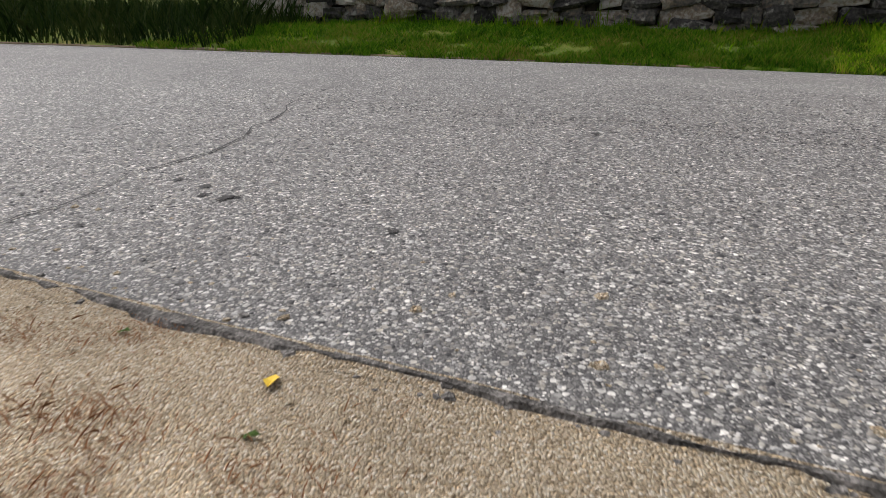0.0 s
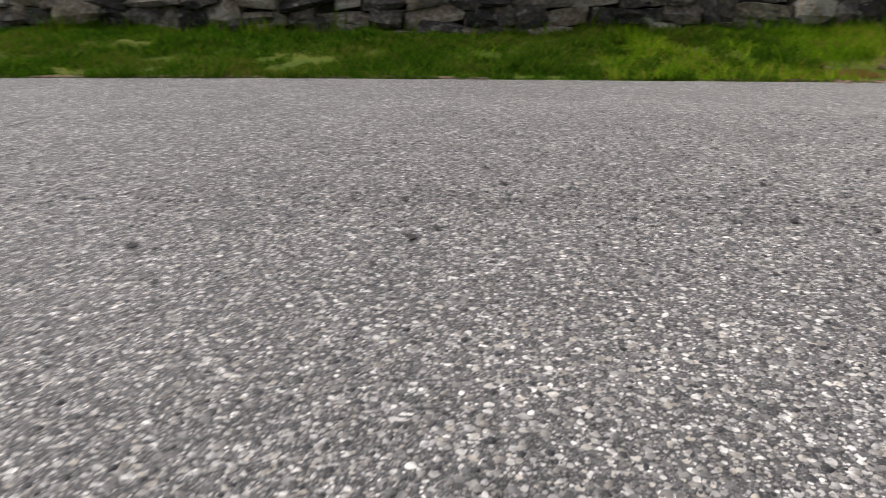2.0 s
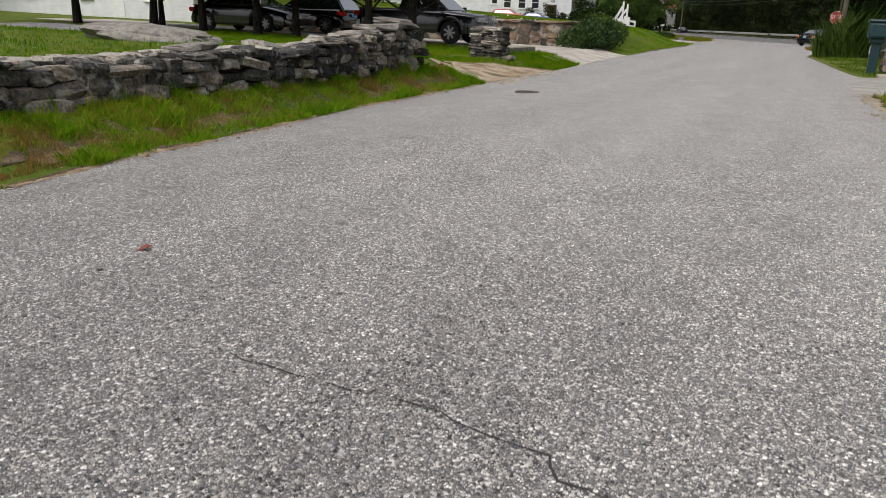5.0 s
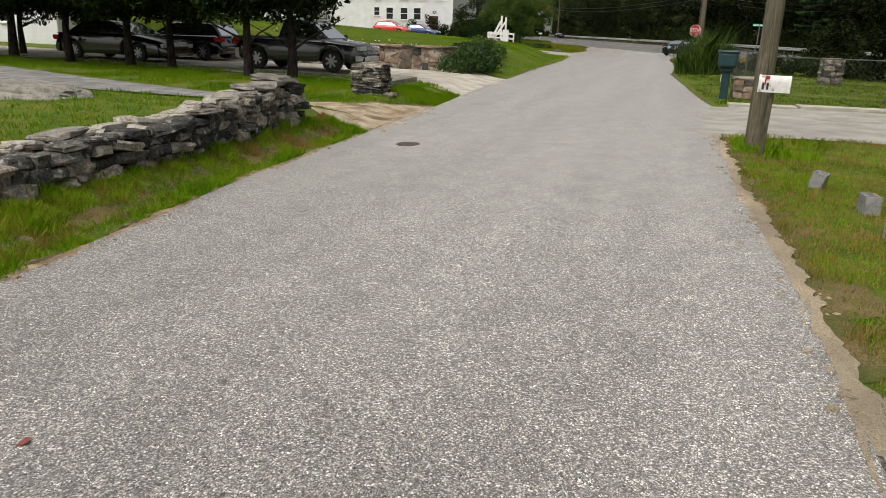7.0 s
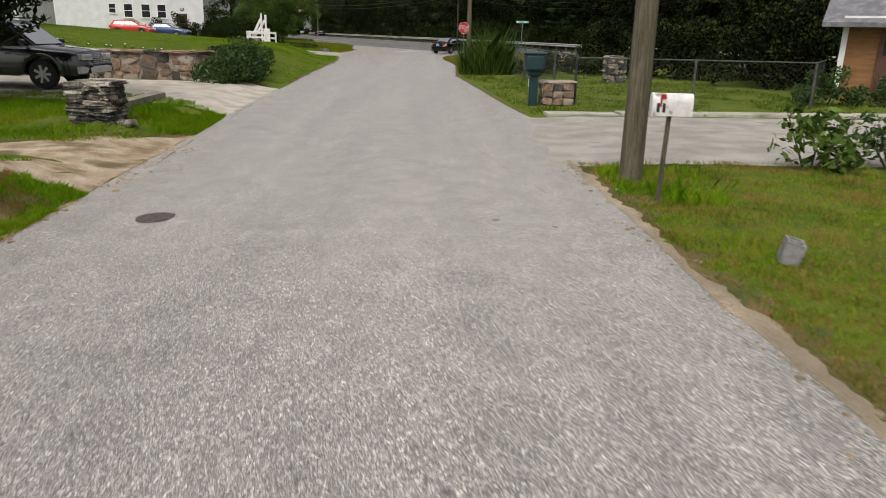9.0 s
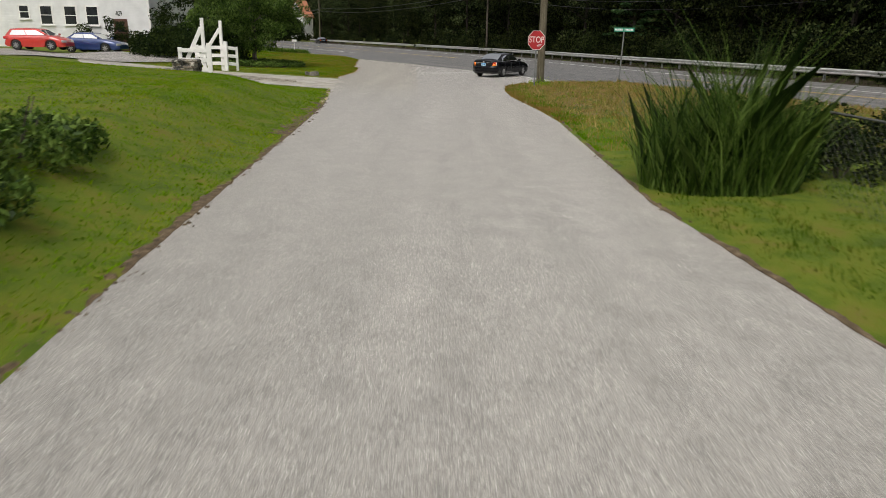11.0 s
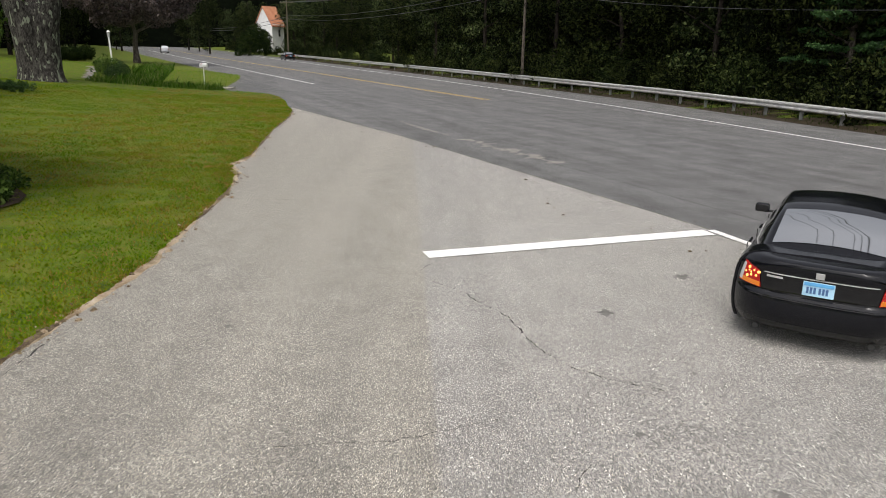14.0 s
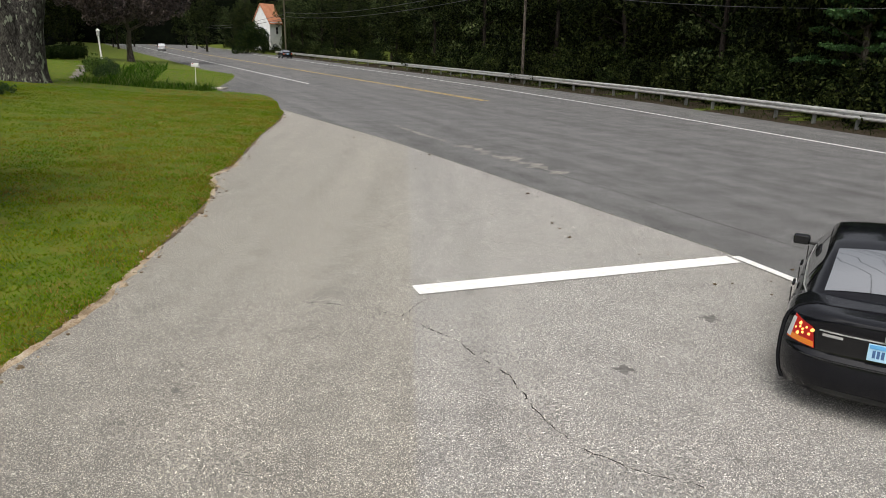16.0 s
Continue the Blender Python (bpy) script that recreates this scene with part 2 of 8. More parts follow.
    l.new(tan.outputs[2], p.inputs["Base Color"])
    b = n.new("ShaderNodeBump")
    b.inputs["Strength"].default_value, b.inputs["Distance"].default_value = 0.45, 0.006
    l.new(calc("ADD", calc("MAXIMUM", dome, 0), calc("MULTIPLY", calc("MAXIMUM", dome2, 0), 0.5)), b.inputs["Height"])
    l.new(b.outputs[0], p.inputs["Normal"])
    return m


def plain(name, c, rough=0.5, metal=0.0, coat=0.0, emit=0.0, spec=0.5):
    m = mat(name, [(0.3, tuple(v * 0.88 for v in c)), (0.7, tuple(min(1, v * 1.08) for v in c))], 4, rough, 0, 60, metal, coat=coat, local=True, spec=spec)
    if emit:
        p = m.node_tree.nodes["Principled BSDF"]
        p.inputs["Emission Color"].default_value, p.inputs["Emission Strength"].default_value = (*c, 1), emit
    return m


PALE = [(0.0, (0.09, 0.087, 0.082)), (0.2, (0.2, 0.195, 0.183)), (0.42, (0.33, 0.322, 0.303)), (0.58, (0.42, 0.385, 0.32)), (0.75, (0.50, 0.487, 0.46)), (0.93, (0.65, 0.632, 0.595))]
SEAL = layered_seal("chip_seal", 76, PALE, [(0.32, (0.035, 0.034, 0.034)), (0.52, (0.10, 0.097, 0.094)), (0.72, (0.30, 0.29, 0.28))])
CHIP = mat("loose_stone_chip", [(0.05, (0.03, 0.03, 0.031)), (0.3, (0.09, 0.088, 0.088)), (0.54, (0.165, 0.162, 0.158)), (0.74, (0.23, 0.21, 0.18)), (0.99, (0.39, 0.386, 0.375))], 30, 0.6, 0, 300, fine=0.5, per_island=1.1, spec=0.4)
EDGE_TAR = mat("bare_asphalt", [(0.3, (0.04, 0.037, 0.034)), (0.5, (0.10, 0.095, 0.088)), (0.68, (0.24, 0.225, 0.21))], 30, 0.9, 0.9, 160, fine=0.8)
ASPHALT = chip_seal("main_asphalt", 130, [(0.0, (0.06, 0.06, 0.06)), (0.5, (0.10, 0.10, 0.099)), (1.0, (0.17, 0.169, 0.165))], (0.66, 1.26), 0.3, (0.07, 0.07, 0.069), heading=23)
DRIVE = chip_seal("drive_asphalt", 110, [(0.0, (0.22, 0.21, 0.195)), (0.5, (0.36, 0.34, 0.31)), (1.0, (0.52, 0.5, 0.46))], (0.8, 1.2), 0.4)
SAND = chip_seal("sandy_soil", 230, [(0.0, (0.24, 0.18, 0.11)), (0.3, (0.45, 0.365, 0.25)), (0.7, (0.56, 0.47, 0.34)), (0.97, (0.76, 0.69, 0.57))], (0.5, 1.25), 0.8, (0.22, 0.165, 0.10), (0.5, 0.8))
EDGE_DIRT = mat("edge_dirt", [(0.3, (0.16, 0.11, 0.065)), (0.55, (0.30, 0.22, 0.14)), (0.8, (0.45, 0.36, 0.25))], 7, 0.95, 0.8, 140, fine=0.8)
DIRTY_SAND = mat("dirty_sand", [(0.25, (0.15, 0.105, 0.06)), (0.45, (0.30, 0.225, 0.145)), (0.6, (0.42, 0.345, 0.25)), (0.8, (0.52, 0.45, 0.35))], 2.4, 0.95, 1.0, 70, fine=1.0, spots=(1.3, 0.56, 0.68, (0.13, 0.10, 0.05)))
GRAVEL = mat("grey_gravel", [(0.3, (0.13, 0.127, 0.125)), (0.55, (0.21, 0.205, 0.2)), (0.8, (0.32, 0.31, 0.30))], 2.5, 0.95, 0.9, 60, fine=1.0)
TURF = mat("turf", [(0.2, (0.034, 0.062, 0.002)), (0.42, (0.066, 0.108, 0.003)), (0.56, (0.10, 0.13, 0.005)), (0.68, (0.12, 0.115, 0.012)), (0.82, (0.12, 0.092, 0.026))], 1.9, 0.95, 1.0, 85, fine=0.9)
BLADE = mat("grass_blade", [(0.15, (0.06, 0.16, 0.003)), (0.42, (0.11, 0.25, 0.004)), (0.62, (0.17, 0.29, 0.009)), (0.85, (0.29, 0.25, 0.045))], 1.3, 0.6, 0, 20, per_island=0.45, through_light=0.45, spec=0.05)
MOWN = mat("mown_blade", [(0.25, (0.075, 0.165, 0.003)), (0.45, (0.135, 0.215, 0.005)), (0.6, (0.20, 0.23, 0.010)), (0.78, (0.23, 0.16, 0.03))], 0.45, 0.7, 0, 20, per_island=0.35, through_light=0.3, spec=0.06)
LAWN = mat("lawn_blade", [(0.2, (0.07, 0.165, 0.002)), (0.42, (0.125, 0.25, 0.003)), (0.6, (0.18, 0.28, 0.005)), (0.85, (0.24, 0.24, 0.016))], 0.5, 0.65, 0, 20, per_island=0.22, through_light=0.4, spec=0.05)
VERGE = mat("verge_blade", [(0.2, (0.09, 0.22, 0.005)), (0.42, (0.18, 0.37, 0.008)), (0.58, (0.27, 0.43, 0.014)), (0.8, (0.38, 0.33, 0.05))], 0.9, 0.6, 0, 20, per_island=0.55, through_light=0.45, spec=0.05)
DEEP_VERGE = mat("deep_verge_blade", [(0.2, (0.028, 0.082, 0.004)), (0.42, (0.06, 0.16, 0.006)), (0.58, (0.105, 0.22, 0.010)), (0.8, (0.2, 0.19, 0.037))], 1.6, 0.6, 0, 20, per_island=0.6, through_light=0.4, spec=0.05)
DRY_TURF = mat("dry_turf", [(0.25, (0.035, 0.06, 0.007)), (0.43, (0.07, 0.08, 0.015)), (0.55, (0.115, 0.088, 0.032)), (0.72, (0.19, 0.13, 0.065))], 1.6, 0.95, 1.0, 60, fine=1.0)
DRY_BLADE = mat("dry_grass_blade", [(0.25, (0.07, 0.15, 0.007)), (0.40, (0.16, 0.21, 0.018)), (0.52, (0.31, 0.22, 0.06)), (0.66, (0.46, 0.31, 0.125)), (0.85, (0.32, 0.17, 0.07))], 1.1, 0.7, 0, 20, per_island=0.4, through_light=0.4, spec=0.08)
LILY = mat("daylily_blade", [(0.15, (0.02, 0.06, 0.004)), (0.42, (0.05, 0.13, 0.006)), (0.62, (0.09, 0.19, 0.012)), (0.88, (0.24, 0.28, 0.09))], 1.3, 0.5, 0, 20, per_island=0.7, through_light=0.35, spec=0.15)
STRAW = mat("straw_blade", [(0.2, (0.16, 0.15, 0.03)), (0.42, (0.36, 0.28, 0.09)), (0.6, (0.50, 0.38, 0.16)), (0.85, (0.34, 0.18, 0.07))], 1.4, 0.7, 0, 20, per_island=0.5, through_light=0.35, spec=0.06)
RIM_BLADE = mat("rust_brown_blade", [(0.25, (0.12, 0.13, 0.012)), (0.42, (0.26, 0.185, 0.042)), (0.6, (0.37, 0.23, 0.072)), (0.85, (0.27, 0.13, 0.043))], 1.1, 0.7, 0, 20, per_island=0.4, through_light=0.4, spec=0.06)
EARTH = mat("bare_earth", [(0.3, (0.045, 0.033, 0.02)), (0.52, (0.10, 0.072, 0.042)), (0.75, (0.20, 0.15, 0.095))], 9, 0.97, 1.0, 90, fine=0.9)
WEED = mat("weed_blade", [(0.1, (0.008, 0.018, 0.005)), (0.5, (0.02, 0.042, 0.008)), (0.9, (0.06, 0.075, 0.02))], 1.2, 0.7, 0, 20, per_island=0.5, through_light=0.12, spec=0.05)
STONE = mat("field_stone", [(0.02, (0.018, 0.018, 0.017)), (0.34, (0.058, 0.055, 0.05)), (0.56, (0.125, 0.117, 0.103)), (0.74, (0.21, 0.165, 0.118)), (0.95, (0.36, 0.345, 0.30))], 7, 0.9, 1.0, 34, fine=1.0, per_object=0.9, spots=(11, 0.59, 0.68, (0.26, 0.26, 0.225)))
PALE_STONE = mat("pale_slab_stone", [(0.2, (0.08, 0.075, 0.066)), (0.5, (0.165, 0.152, 0.13)), (0.8, (0.28, 0.26, 0.225))], 7, 0.9, 0.9, 34, fine=0.7, per_object=0.5, spots=(12, 0.6, 0.68, (0.1, 0.1, 0.09)))
WARM_STONE = mat("warm_stone", [(0.1, (0.05, 0.046, 0.04)), (0.35, (0.11, 0.095, 0.078)), (0.5, (0.19, 0.125, 0.085)), (0.66, (0.26, 0.155, 0.10)), (0.85, (0.34, 0.29, 0.23))], 5, 0.9, 0.8, 45, fine=0.8, per_object=1.0, spots=(7, 0.58, 0.7, (0.10, 0.10, 0.095)))
MORTAR = mat("mortar", [(0.3, (0.2, 0.18, 0.15)), (0.7, (0.34, 0.31, 0.265))], 8, 0.95, 0.5, 80)
CORE = mat("wall_core_soil", [(0.3, (0.03, 0.027, 0.022)), (0.7, (0.07, 0.06, 0.045))], 9, 1, 0.6, 60)
CONCRETE = mat("concrete", [(0.3, (0.30, 0.28, 0.235)), (0.6, (0.43, 0.405, 0.35)), (0.8, (0.52, 0.5, 0.44))], 3, 0.9, 0.5, 90, fine=0.6, spots=(1.5, 0.55, 0.7, (0.2, 0.19, 0.13)))
BLOCK = mat("cinder_block", [(0.3, (0.15, 0.15, 0.142)), (0.7, (0.30, 0.30, 0.285))], 14, 0.95, 0.8, 120, fine=0.8)
POLE = mat("weathered_pole_wood", [(0.25, (0.05, 0.042, 0.028)), (0.5, (0.11, 0.096, 0.064)), (0.8, (0.19, 0.168, 0.122))], 6, 0.9, 0.9, 30, stretch=(5, 5, 0.25), fine=0.8)
BARK = mat("bark", [(0.3, (0.03, 0.025, 0.02)), (0.55, (0.085, 0.072, 0.058)), (0.8, (0.17, 0.155, 0.13))], 8, 0.95, 1, 24, stretch=(1.6, 1.6, 0.35), fine=0.9)
LICHEN_BARK = mat("lichen_bark", [(0.3, (0.012, 0.010, 0.009)), (0.5, (0.04, 0.036, 0.032)), (0.75, (0.095, 0.09, 0.078))], 5, 0.95, 1, 16, stretch=(1.5, 1.5, 0.55), fine=1.0, spots=(4, 0.57, 0.63, (0.20, 0.22, 0.165)))
# BARK darkened: the trunks' look in silhouette and shade is put into the colour
SHADED_BARK = mat("shaded_bark", [(0.3, (0.012, 0.010, 0.009)), (0.7, (0.05, 0.042, 0.035))], 8, 0.95, 1, 24, stretch=(1.6, 1.6, 0.35), fine=0.9, spec=0.1)
WHITE = mat("white_paint", [(0.3, (0.68, 0.68, 0.66)), (0.7, (0.82, 0.82, 0.80))], 3, 0.55, 0.1, 30)
LINE_WHITE = mat("road_line_white", [(0.3, (0.66, 0.66, 0.63)), (0.7, (0.85, 0.85, 0.83))], 9, 0.7, 0.4, 110, fine=0.5)
LINE_YELLOW = mat("road_line_yellow", [(0.3, (0.42, 0.28, 0.06)), (0.7, (0.62, 0.42, 0.10))], 9, 0.7, 0.4, 110, fine=0.5)
SIDING = mat("clapboard_white", [(0.3, (0.68, 0.69, 0.69)), (0.7, (0.80, 0.81, 0.81))], 1.5, 0.6, 0.1, 20)
GALV = mat("galvanised_steel", [(0.3, (0.46, 0.46, 0.45)), (0.7, (0.64, 0.64, 0.63))], 4, 0.5, 0.1, 30, metal=0.55)
POST_STEEL = mat("post_steel", [(0.3, (0.14, 0.145, 0.14)), (0.7, (0.25, 0.255, 0.25))], 6, 0.6, 0.1, 40, metal=0.4)
FENCE_STEEL = mat("dull_fence_steel", [(0.3, (0.05, 0.053, 0.05)), (0.7, (0.12, 0.125, 0.115))], 6, 0.7, 0.1, 40, metal=0.3)
YARD = mat("yard_blade", [(0.2, (0.035, 0.075, 0.004)), (0.42, (0.06, 0.115, 0.006)), (0.6, (0.085, 0.135, 0.010)), (0.85, (0.15, 0.14, 0.03))], 0.7, 0.7, 0, 20, per_island=0.4, through_light=0.3, spec=0.05)
SHINGLE = mat("grey_shingle", [(0.3, (0.13, 0.13, 0.14)), (0.7, (0.26, 0.26, 0.28))], 4, 0.9, 0.5, 60, fine=0.7, per_object=0.5)
RED_ROOF = mat("terracotta_shingle", [(0.3, (0.42, 0.17, 0.09)), (0.7, (0.56, 0.26, 0.15))], 1, 0.9, 0.4, 20)
TAN_WALL = mat("tan_wood_wall", [(0.3, (0.19, 0.09, 0.036)), (0.7, (0.28, 0.145, 0.062))], 2, 0.75, 0.4, 25, stretch=(1, 1, 6))
DOOR_BROWN = mat("brown_door", [(0.3, (0.07, 0.035, 0.025)), (0.7, (0.12, 0.06, 0.04))], 3, 0.6, 0.2, 20)
CAR_GLASS = mat("car_glass", [(0.3, (0.02, 0.024, 0.026)), (0.7, (0.035, 0.04, 0.042))], 2, 0.04, local=True, spec=1.0)
CAR_GLASS.node_tree.nodes["Principled BSDF"].inputs["IOR"].default_value = 4.2
GLASS_DARK = mat("window_glass", [(0.3, (0.015, 0.018, 0.02)), (0.7, (0.03, 0.034, 0.036))], 2, 0.06, spec=0.7, local=True)
SOIL = mat("dark_bed_soil", [(0.3, (0.02, 0.015, 0.010)), (0.7, (0.055, 0.042, 0.027))], 6, 1, 0.9, 50, fine=0.9, spec=0.1)
BLACK_PAINT = plain("black_car_paint", (0.004, 0.0043, 0.0065), 0.18, 0.0, 0.35, spec=0.3)
SILVER_PAINT = plain("silver_car_paint", (0.5, 0.51, 0.52), 0.3, 0.6, 1.0)
RED_PAINT = plain("red_car_paint", (0.5, 0.03, 0.02), 0.3, 0.0, 1.0)
BLUE_PAINT = plain("blue_car_paint", (0.02, 0.045, 0.16), 0.3, 0.2, 1.0)
DARK_PAINT = plain("dark_car_paint", (0.007, 0.0075, 0.009), 0.18, 0.0, 1.0, spec=0.5)
GREY_PAINT = plain("dark_grey_car_paint", (0.022, 0.023, 0.026), 0.22, 0.35, 1.0, spec=0.6)
RUBBER = plain("tyre_rubber", (0.018, 0.018, 0.018), 0.85)
RIM = plain("alloy_rim", (0.48, 0.48, 0.49), 0.35, 0.8)
PLASTIC = plain("black_plastic", (0.02, 0.02, 0.02), 0.5)
LAMP_RED = plain("red_lamp_glass", (0.42, 0.012, 0.008), 0.12, 0, 0.6)
LAMP_LIT = plain("lit_lamp", (1.0, 0.36, 0.08), 0.2, 0, 0.5, emit=2.2)
LAMP_AMBER = plain("amber_lamp_glass", (0.75, 0.22, 0.02), 0.15, 0, 0.6)
PLASTIC_GLOSS = plain("gloss_black_plastic", (0.006, 0.006, 0.0065), 0.12, 0, 0.3)
LAMP_CLEAR = plain("clear_lamp_glass", (0.6, 0.6, 0.6), 0.12, 0.2, 1.0)
PLATE = plain("licence_plate_blue", (0.12, 0.4, 0.72), 0.4)
PLATE_PALE = plain("licence_plate_pale", (0.42, 0.66, 0.82), 0.4)
PLATE_INK = plain("plate_ink", (0.05, 0.12, 0.28), 0.5)
SIGN_RED = plain("sign_red", (0.38, 0.012, 0.016), 0.4)
SIGN_WHITE = plain("sign_white", (0.82, 0.80, 0.78), 0.45)
SIGN_GREEN = plain("sign_green", (0.02, 0.26, 0.16), 0.45)
BOX_GREEN = plain("dark_teal_mailbox", (0.008, 0.036, 0.042), 0.4)
BOX_WHITE = mat("worn_white_mailbox", [(0.3, (0.52, 0.51, 0.49)), (0.7, (0.74, 0.73, 0.71))], 9, 0.6, 0.2, 40, local=True, spots=(7, 0.6, 0.66, (0.3, 0.26, 0.22)))
IRON = mat("cast_iron", [(0.3, (0.06, 0.05, 0.045)), (0.7, (0.12, 0.105, 0.095))], 12, 0.75, 0.5, 60)
TAR = plain("crack_tar", (0.035, 0.033, 0.032), 0.9)
STAIN = mat("oil_stain", [(0.3, (0.10, 0.095, 0.09)), (0.7, (0.18, 0.17, 0.165))], 20, 0.8, 0.4, 90)
PETAL = plain("white_petal", (0.8, 0.8, 0.76), 0.7)
YELLOW_LEAF = plain("yellow_leaf", (0.62, 0.42, 0.02), 0.6)
WIRE = plain("black_cable", (0.06, 0.06, 0.065), 0.6)


def leaf_mat(name, lo, mid, hi, gloss=0.2, glow=0.2):
    return mat(name, [(0.15, lo), (0.5, mid), (0.88, hi)], 0.6, 0.5, 0, 8, per_island=0.75, through_light=glow, spec=gloss)


# woodland shade is put into these near-black leaf colours; LEAF_EDGE is the lit copy
LEAF_WOOD = leaf_mat("shaded_wood_leaf", (0.0013, 0.0027, 0.0011), (0.005, 0.0095, 0.0027), (0.058, 0.072, 0.021), 0.03)
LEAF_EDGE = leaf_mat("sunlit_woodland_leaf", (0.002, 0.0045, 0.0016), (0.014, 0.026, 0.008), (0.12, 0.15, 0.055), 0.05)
LEAF_UNDER = leaf_mat("shaded_undergrowth_leaf", (0.003, 0.006, 0.002), (0.011, 0.02, 0.005), (0.065, 0.085, 0.026), 0.05)
LEAF_PINE = leaf_mat("pine_needle", (0.02, 0.05, 0.016), (0.04, 0.10, 0.03), (0.09, 0.17, 0.05))
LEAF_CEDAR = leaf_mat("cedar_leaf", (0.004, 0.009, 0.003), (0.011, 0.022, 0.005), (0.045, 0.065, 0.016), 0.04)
LEAF_BRIGHT = leaf_mat("garden_leaf", (0.014, 0.034, 0.005), (0.055, 0.105, 0.014), (0.16, 0.24, 0.05), 0.15, 0.35)
LEAF_HEDGE = leaf_mat("hedge_leaf", (0.012, 0.03, 0.007), (0.03, 0.068, 0.015), (0.085, 0.14, 0.04))
LEAF_PURPLE = leaf_mat("dark_maple_leaf", (0.016, 0.013, 0.014), (0.05, 0.038, 0.036), (0.13, 0.10, 0.09))


# ---- mesh helpers ----
def link(name, bm, material, parent=None, label="", smooth=False):
    me = bpy.data.meshes.new(name)
    bmesh.ops.recalc_face_normals(bm, faces=bm.faces[:])
    bm.to_mesh(me)
    bm.free()
    for m in material if isinstance(material, (list, tuple)) else [material]:
        me.materials.append(m)
    if smooth:
        me.shade_smooth()
        me.set_sharp_from_angle(angle=radians(38))
    ob = new(name, me)
    ob.parent = parent
    if label:
        ob["label"] = label
    return ob


def part(name, bm, material, parent, label="", smooth=False):
    return link(name, bm, material, parent, label, smooth)


def thing(name, m, label, category, group=""):
    ob = new(name)
    ob.matrix_basis = m
    ob.empty_display_size = 0.2
    return tagged(ob, label, category, group)


def raw(name, verts, faces, material, parent=None, smooth=False):
    me = bpy.data.meshes.new(name)
    me.from_pydata([tuple(map(float, v)) for v in verts], [], faces)
    me.materials.append(material)
    if smooth:
        me.shade_smooth()
    ob = new(name, me)
    ob.parent = parent
    return ob


def box(bm, c, s, bevel=0.0, rz=0.0, rx=0.0, ry=0.0):
    m = Matrix.LocRotScale(c, Euler((radians(rx), radians(ry), radians(rz))), None)
    made = bmesh.ops.create_cube(bm, size=1)["verts"]
    for v in made:
        v.co = m @ Vector((v.co.x * s[0], v.co.y * s[1], v.co.z * s[2]))
    if bevel:
        edges = {e for v in made for e in v.link_edges}
        bmesh.ops.bevel(bm, geom=list(edges), offset=bevel, segments=2, affect="EDGES", profile=0.5)
    return bm


def rod(bm, a, b, r0, r1=None, n=10, caps=True):
    a, b = Vector(a), Vector(b)
    r1 = r0 if r1 is None else r1
    q = (b - a).to_track_quat("Z", "Y")
    rings = []
    for p, r in ((a, r0), (b, r1)):
        rings.append([bm.verts.new(p + q @ Vector((r * math.cos(2 * math.pi * i / n), r * math.sin(2 * math.pi * i / n), 0))) for i in range(n)])
    for i in range(n):
        bm.faces.new((rings[0][i], rings[0][(i + 1) % n], rings[1][(i + 1) % n], rings[1][i]))
    if caps:
        bm.faces.new(rings[0][::-1])
        bm.faces.new(rings[1])
    return bm


def loft(bm, rings, closed=True, caps=True):
    made = [[bm.verts.new(p) for p in r] for r in rings]
    k = len(made[0])
    for a, b in zip(made, made[1:]):
        for i in range(k if closed else k - 1):
            bm.faces.new((a[i], a[(i + 1) % k], b[(i + 1) % k], b[i]))
    if caps and closed:
        bm.faces.new(made[0][::-1])
        bm.faces.new(made[-1])
    return bm


def slab(bm, pts, z0, z1):
    """A prism over a plan outline."""
    low = [bm.verts.new((x, y, z0)) for x, y in pts]
    top = [bm.verts.new((x, y, z1)) for x, y in pts]
    k = len(pts)
    for i in range(k):
        bm.faces.new((low[i], low[(i + 1) % k], top[(i + 1) % k], top[i]))
    bm.faces.new(low[::-1])
    bm.faces.new(top)
    return bm


def ease(v):
    v = min(1.0, max(0.0, v))
    return v * v * (3 - 2 * v)


def along(table, v):
    return float(np.interp(v, [a for a, _ in table], [b for _, b in table]))


# ---- plan: edges of the lane, of the main road, and the lie of the land ----
LEFT = [(-300, -1.0), (-30, -3.0), (-12, -1.0), (-6.75, -1.75), (-3.9, -2.35), (-1.6, -2.85), (0, -3.05), (1.8, -3.24), (2.7, -3.44), (4.4, -3.66), (6.3, -3.93), (8.1, -4.07), (9.8, -4.18), (12.2, -4.38), (15.2, -4.6), (17.6, -4.84), (20.8, -5.03), (25.4, -5.2), (32, -5.6), (39, -5.98), (43.3, -6.25), (46.5, -6.6), (50, -7.1),
        (55.5, -7.6), (57.5, -7.92), (60, -7.8), (62, -7.72), (66, -8.0), (68, -8.3), (69.3, -8.8), (70.5, -8.7), (76, -9.4), (80, -9.7), (83, -10.2), (84.4, -10.68), (87.3, -11.4), (90, -12.3), (91.9, -13.2), (93.1, -14.6), (93.8, -16.1), (97, -17.0), (102, -17.9), (109, -19.3), (113.6, -20.7), (117, -23.6), (190, -60), (350, -140), (900, -400)]
RIGHT = [(-300, 3.0), (-30, 1.9), (-2, 1.66), (4.2, 1.66), (5.7, 1.57), (7.3, 1.46), (9.1, 1.4), (11.7, 1.34), (13.2, 1.2), (17.3, 1.42), (20.6, 1.05), (25, 0.68), (31.3, 0.12), (36, 0.2), (40.3, 0.27), (43, 0.1), (47.6, -0.33), (50.2, -0.36), (52.3, -0.2), (53.4, 0.08), (54.2, 0.7), (54.9, 1.65), (55.4, 2.95)]
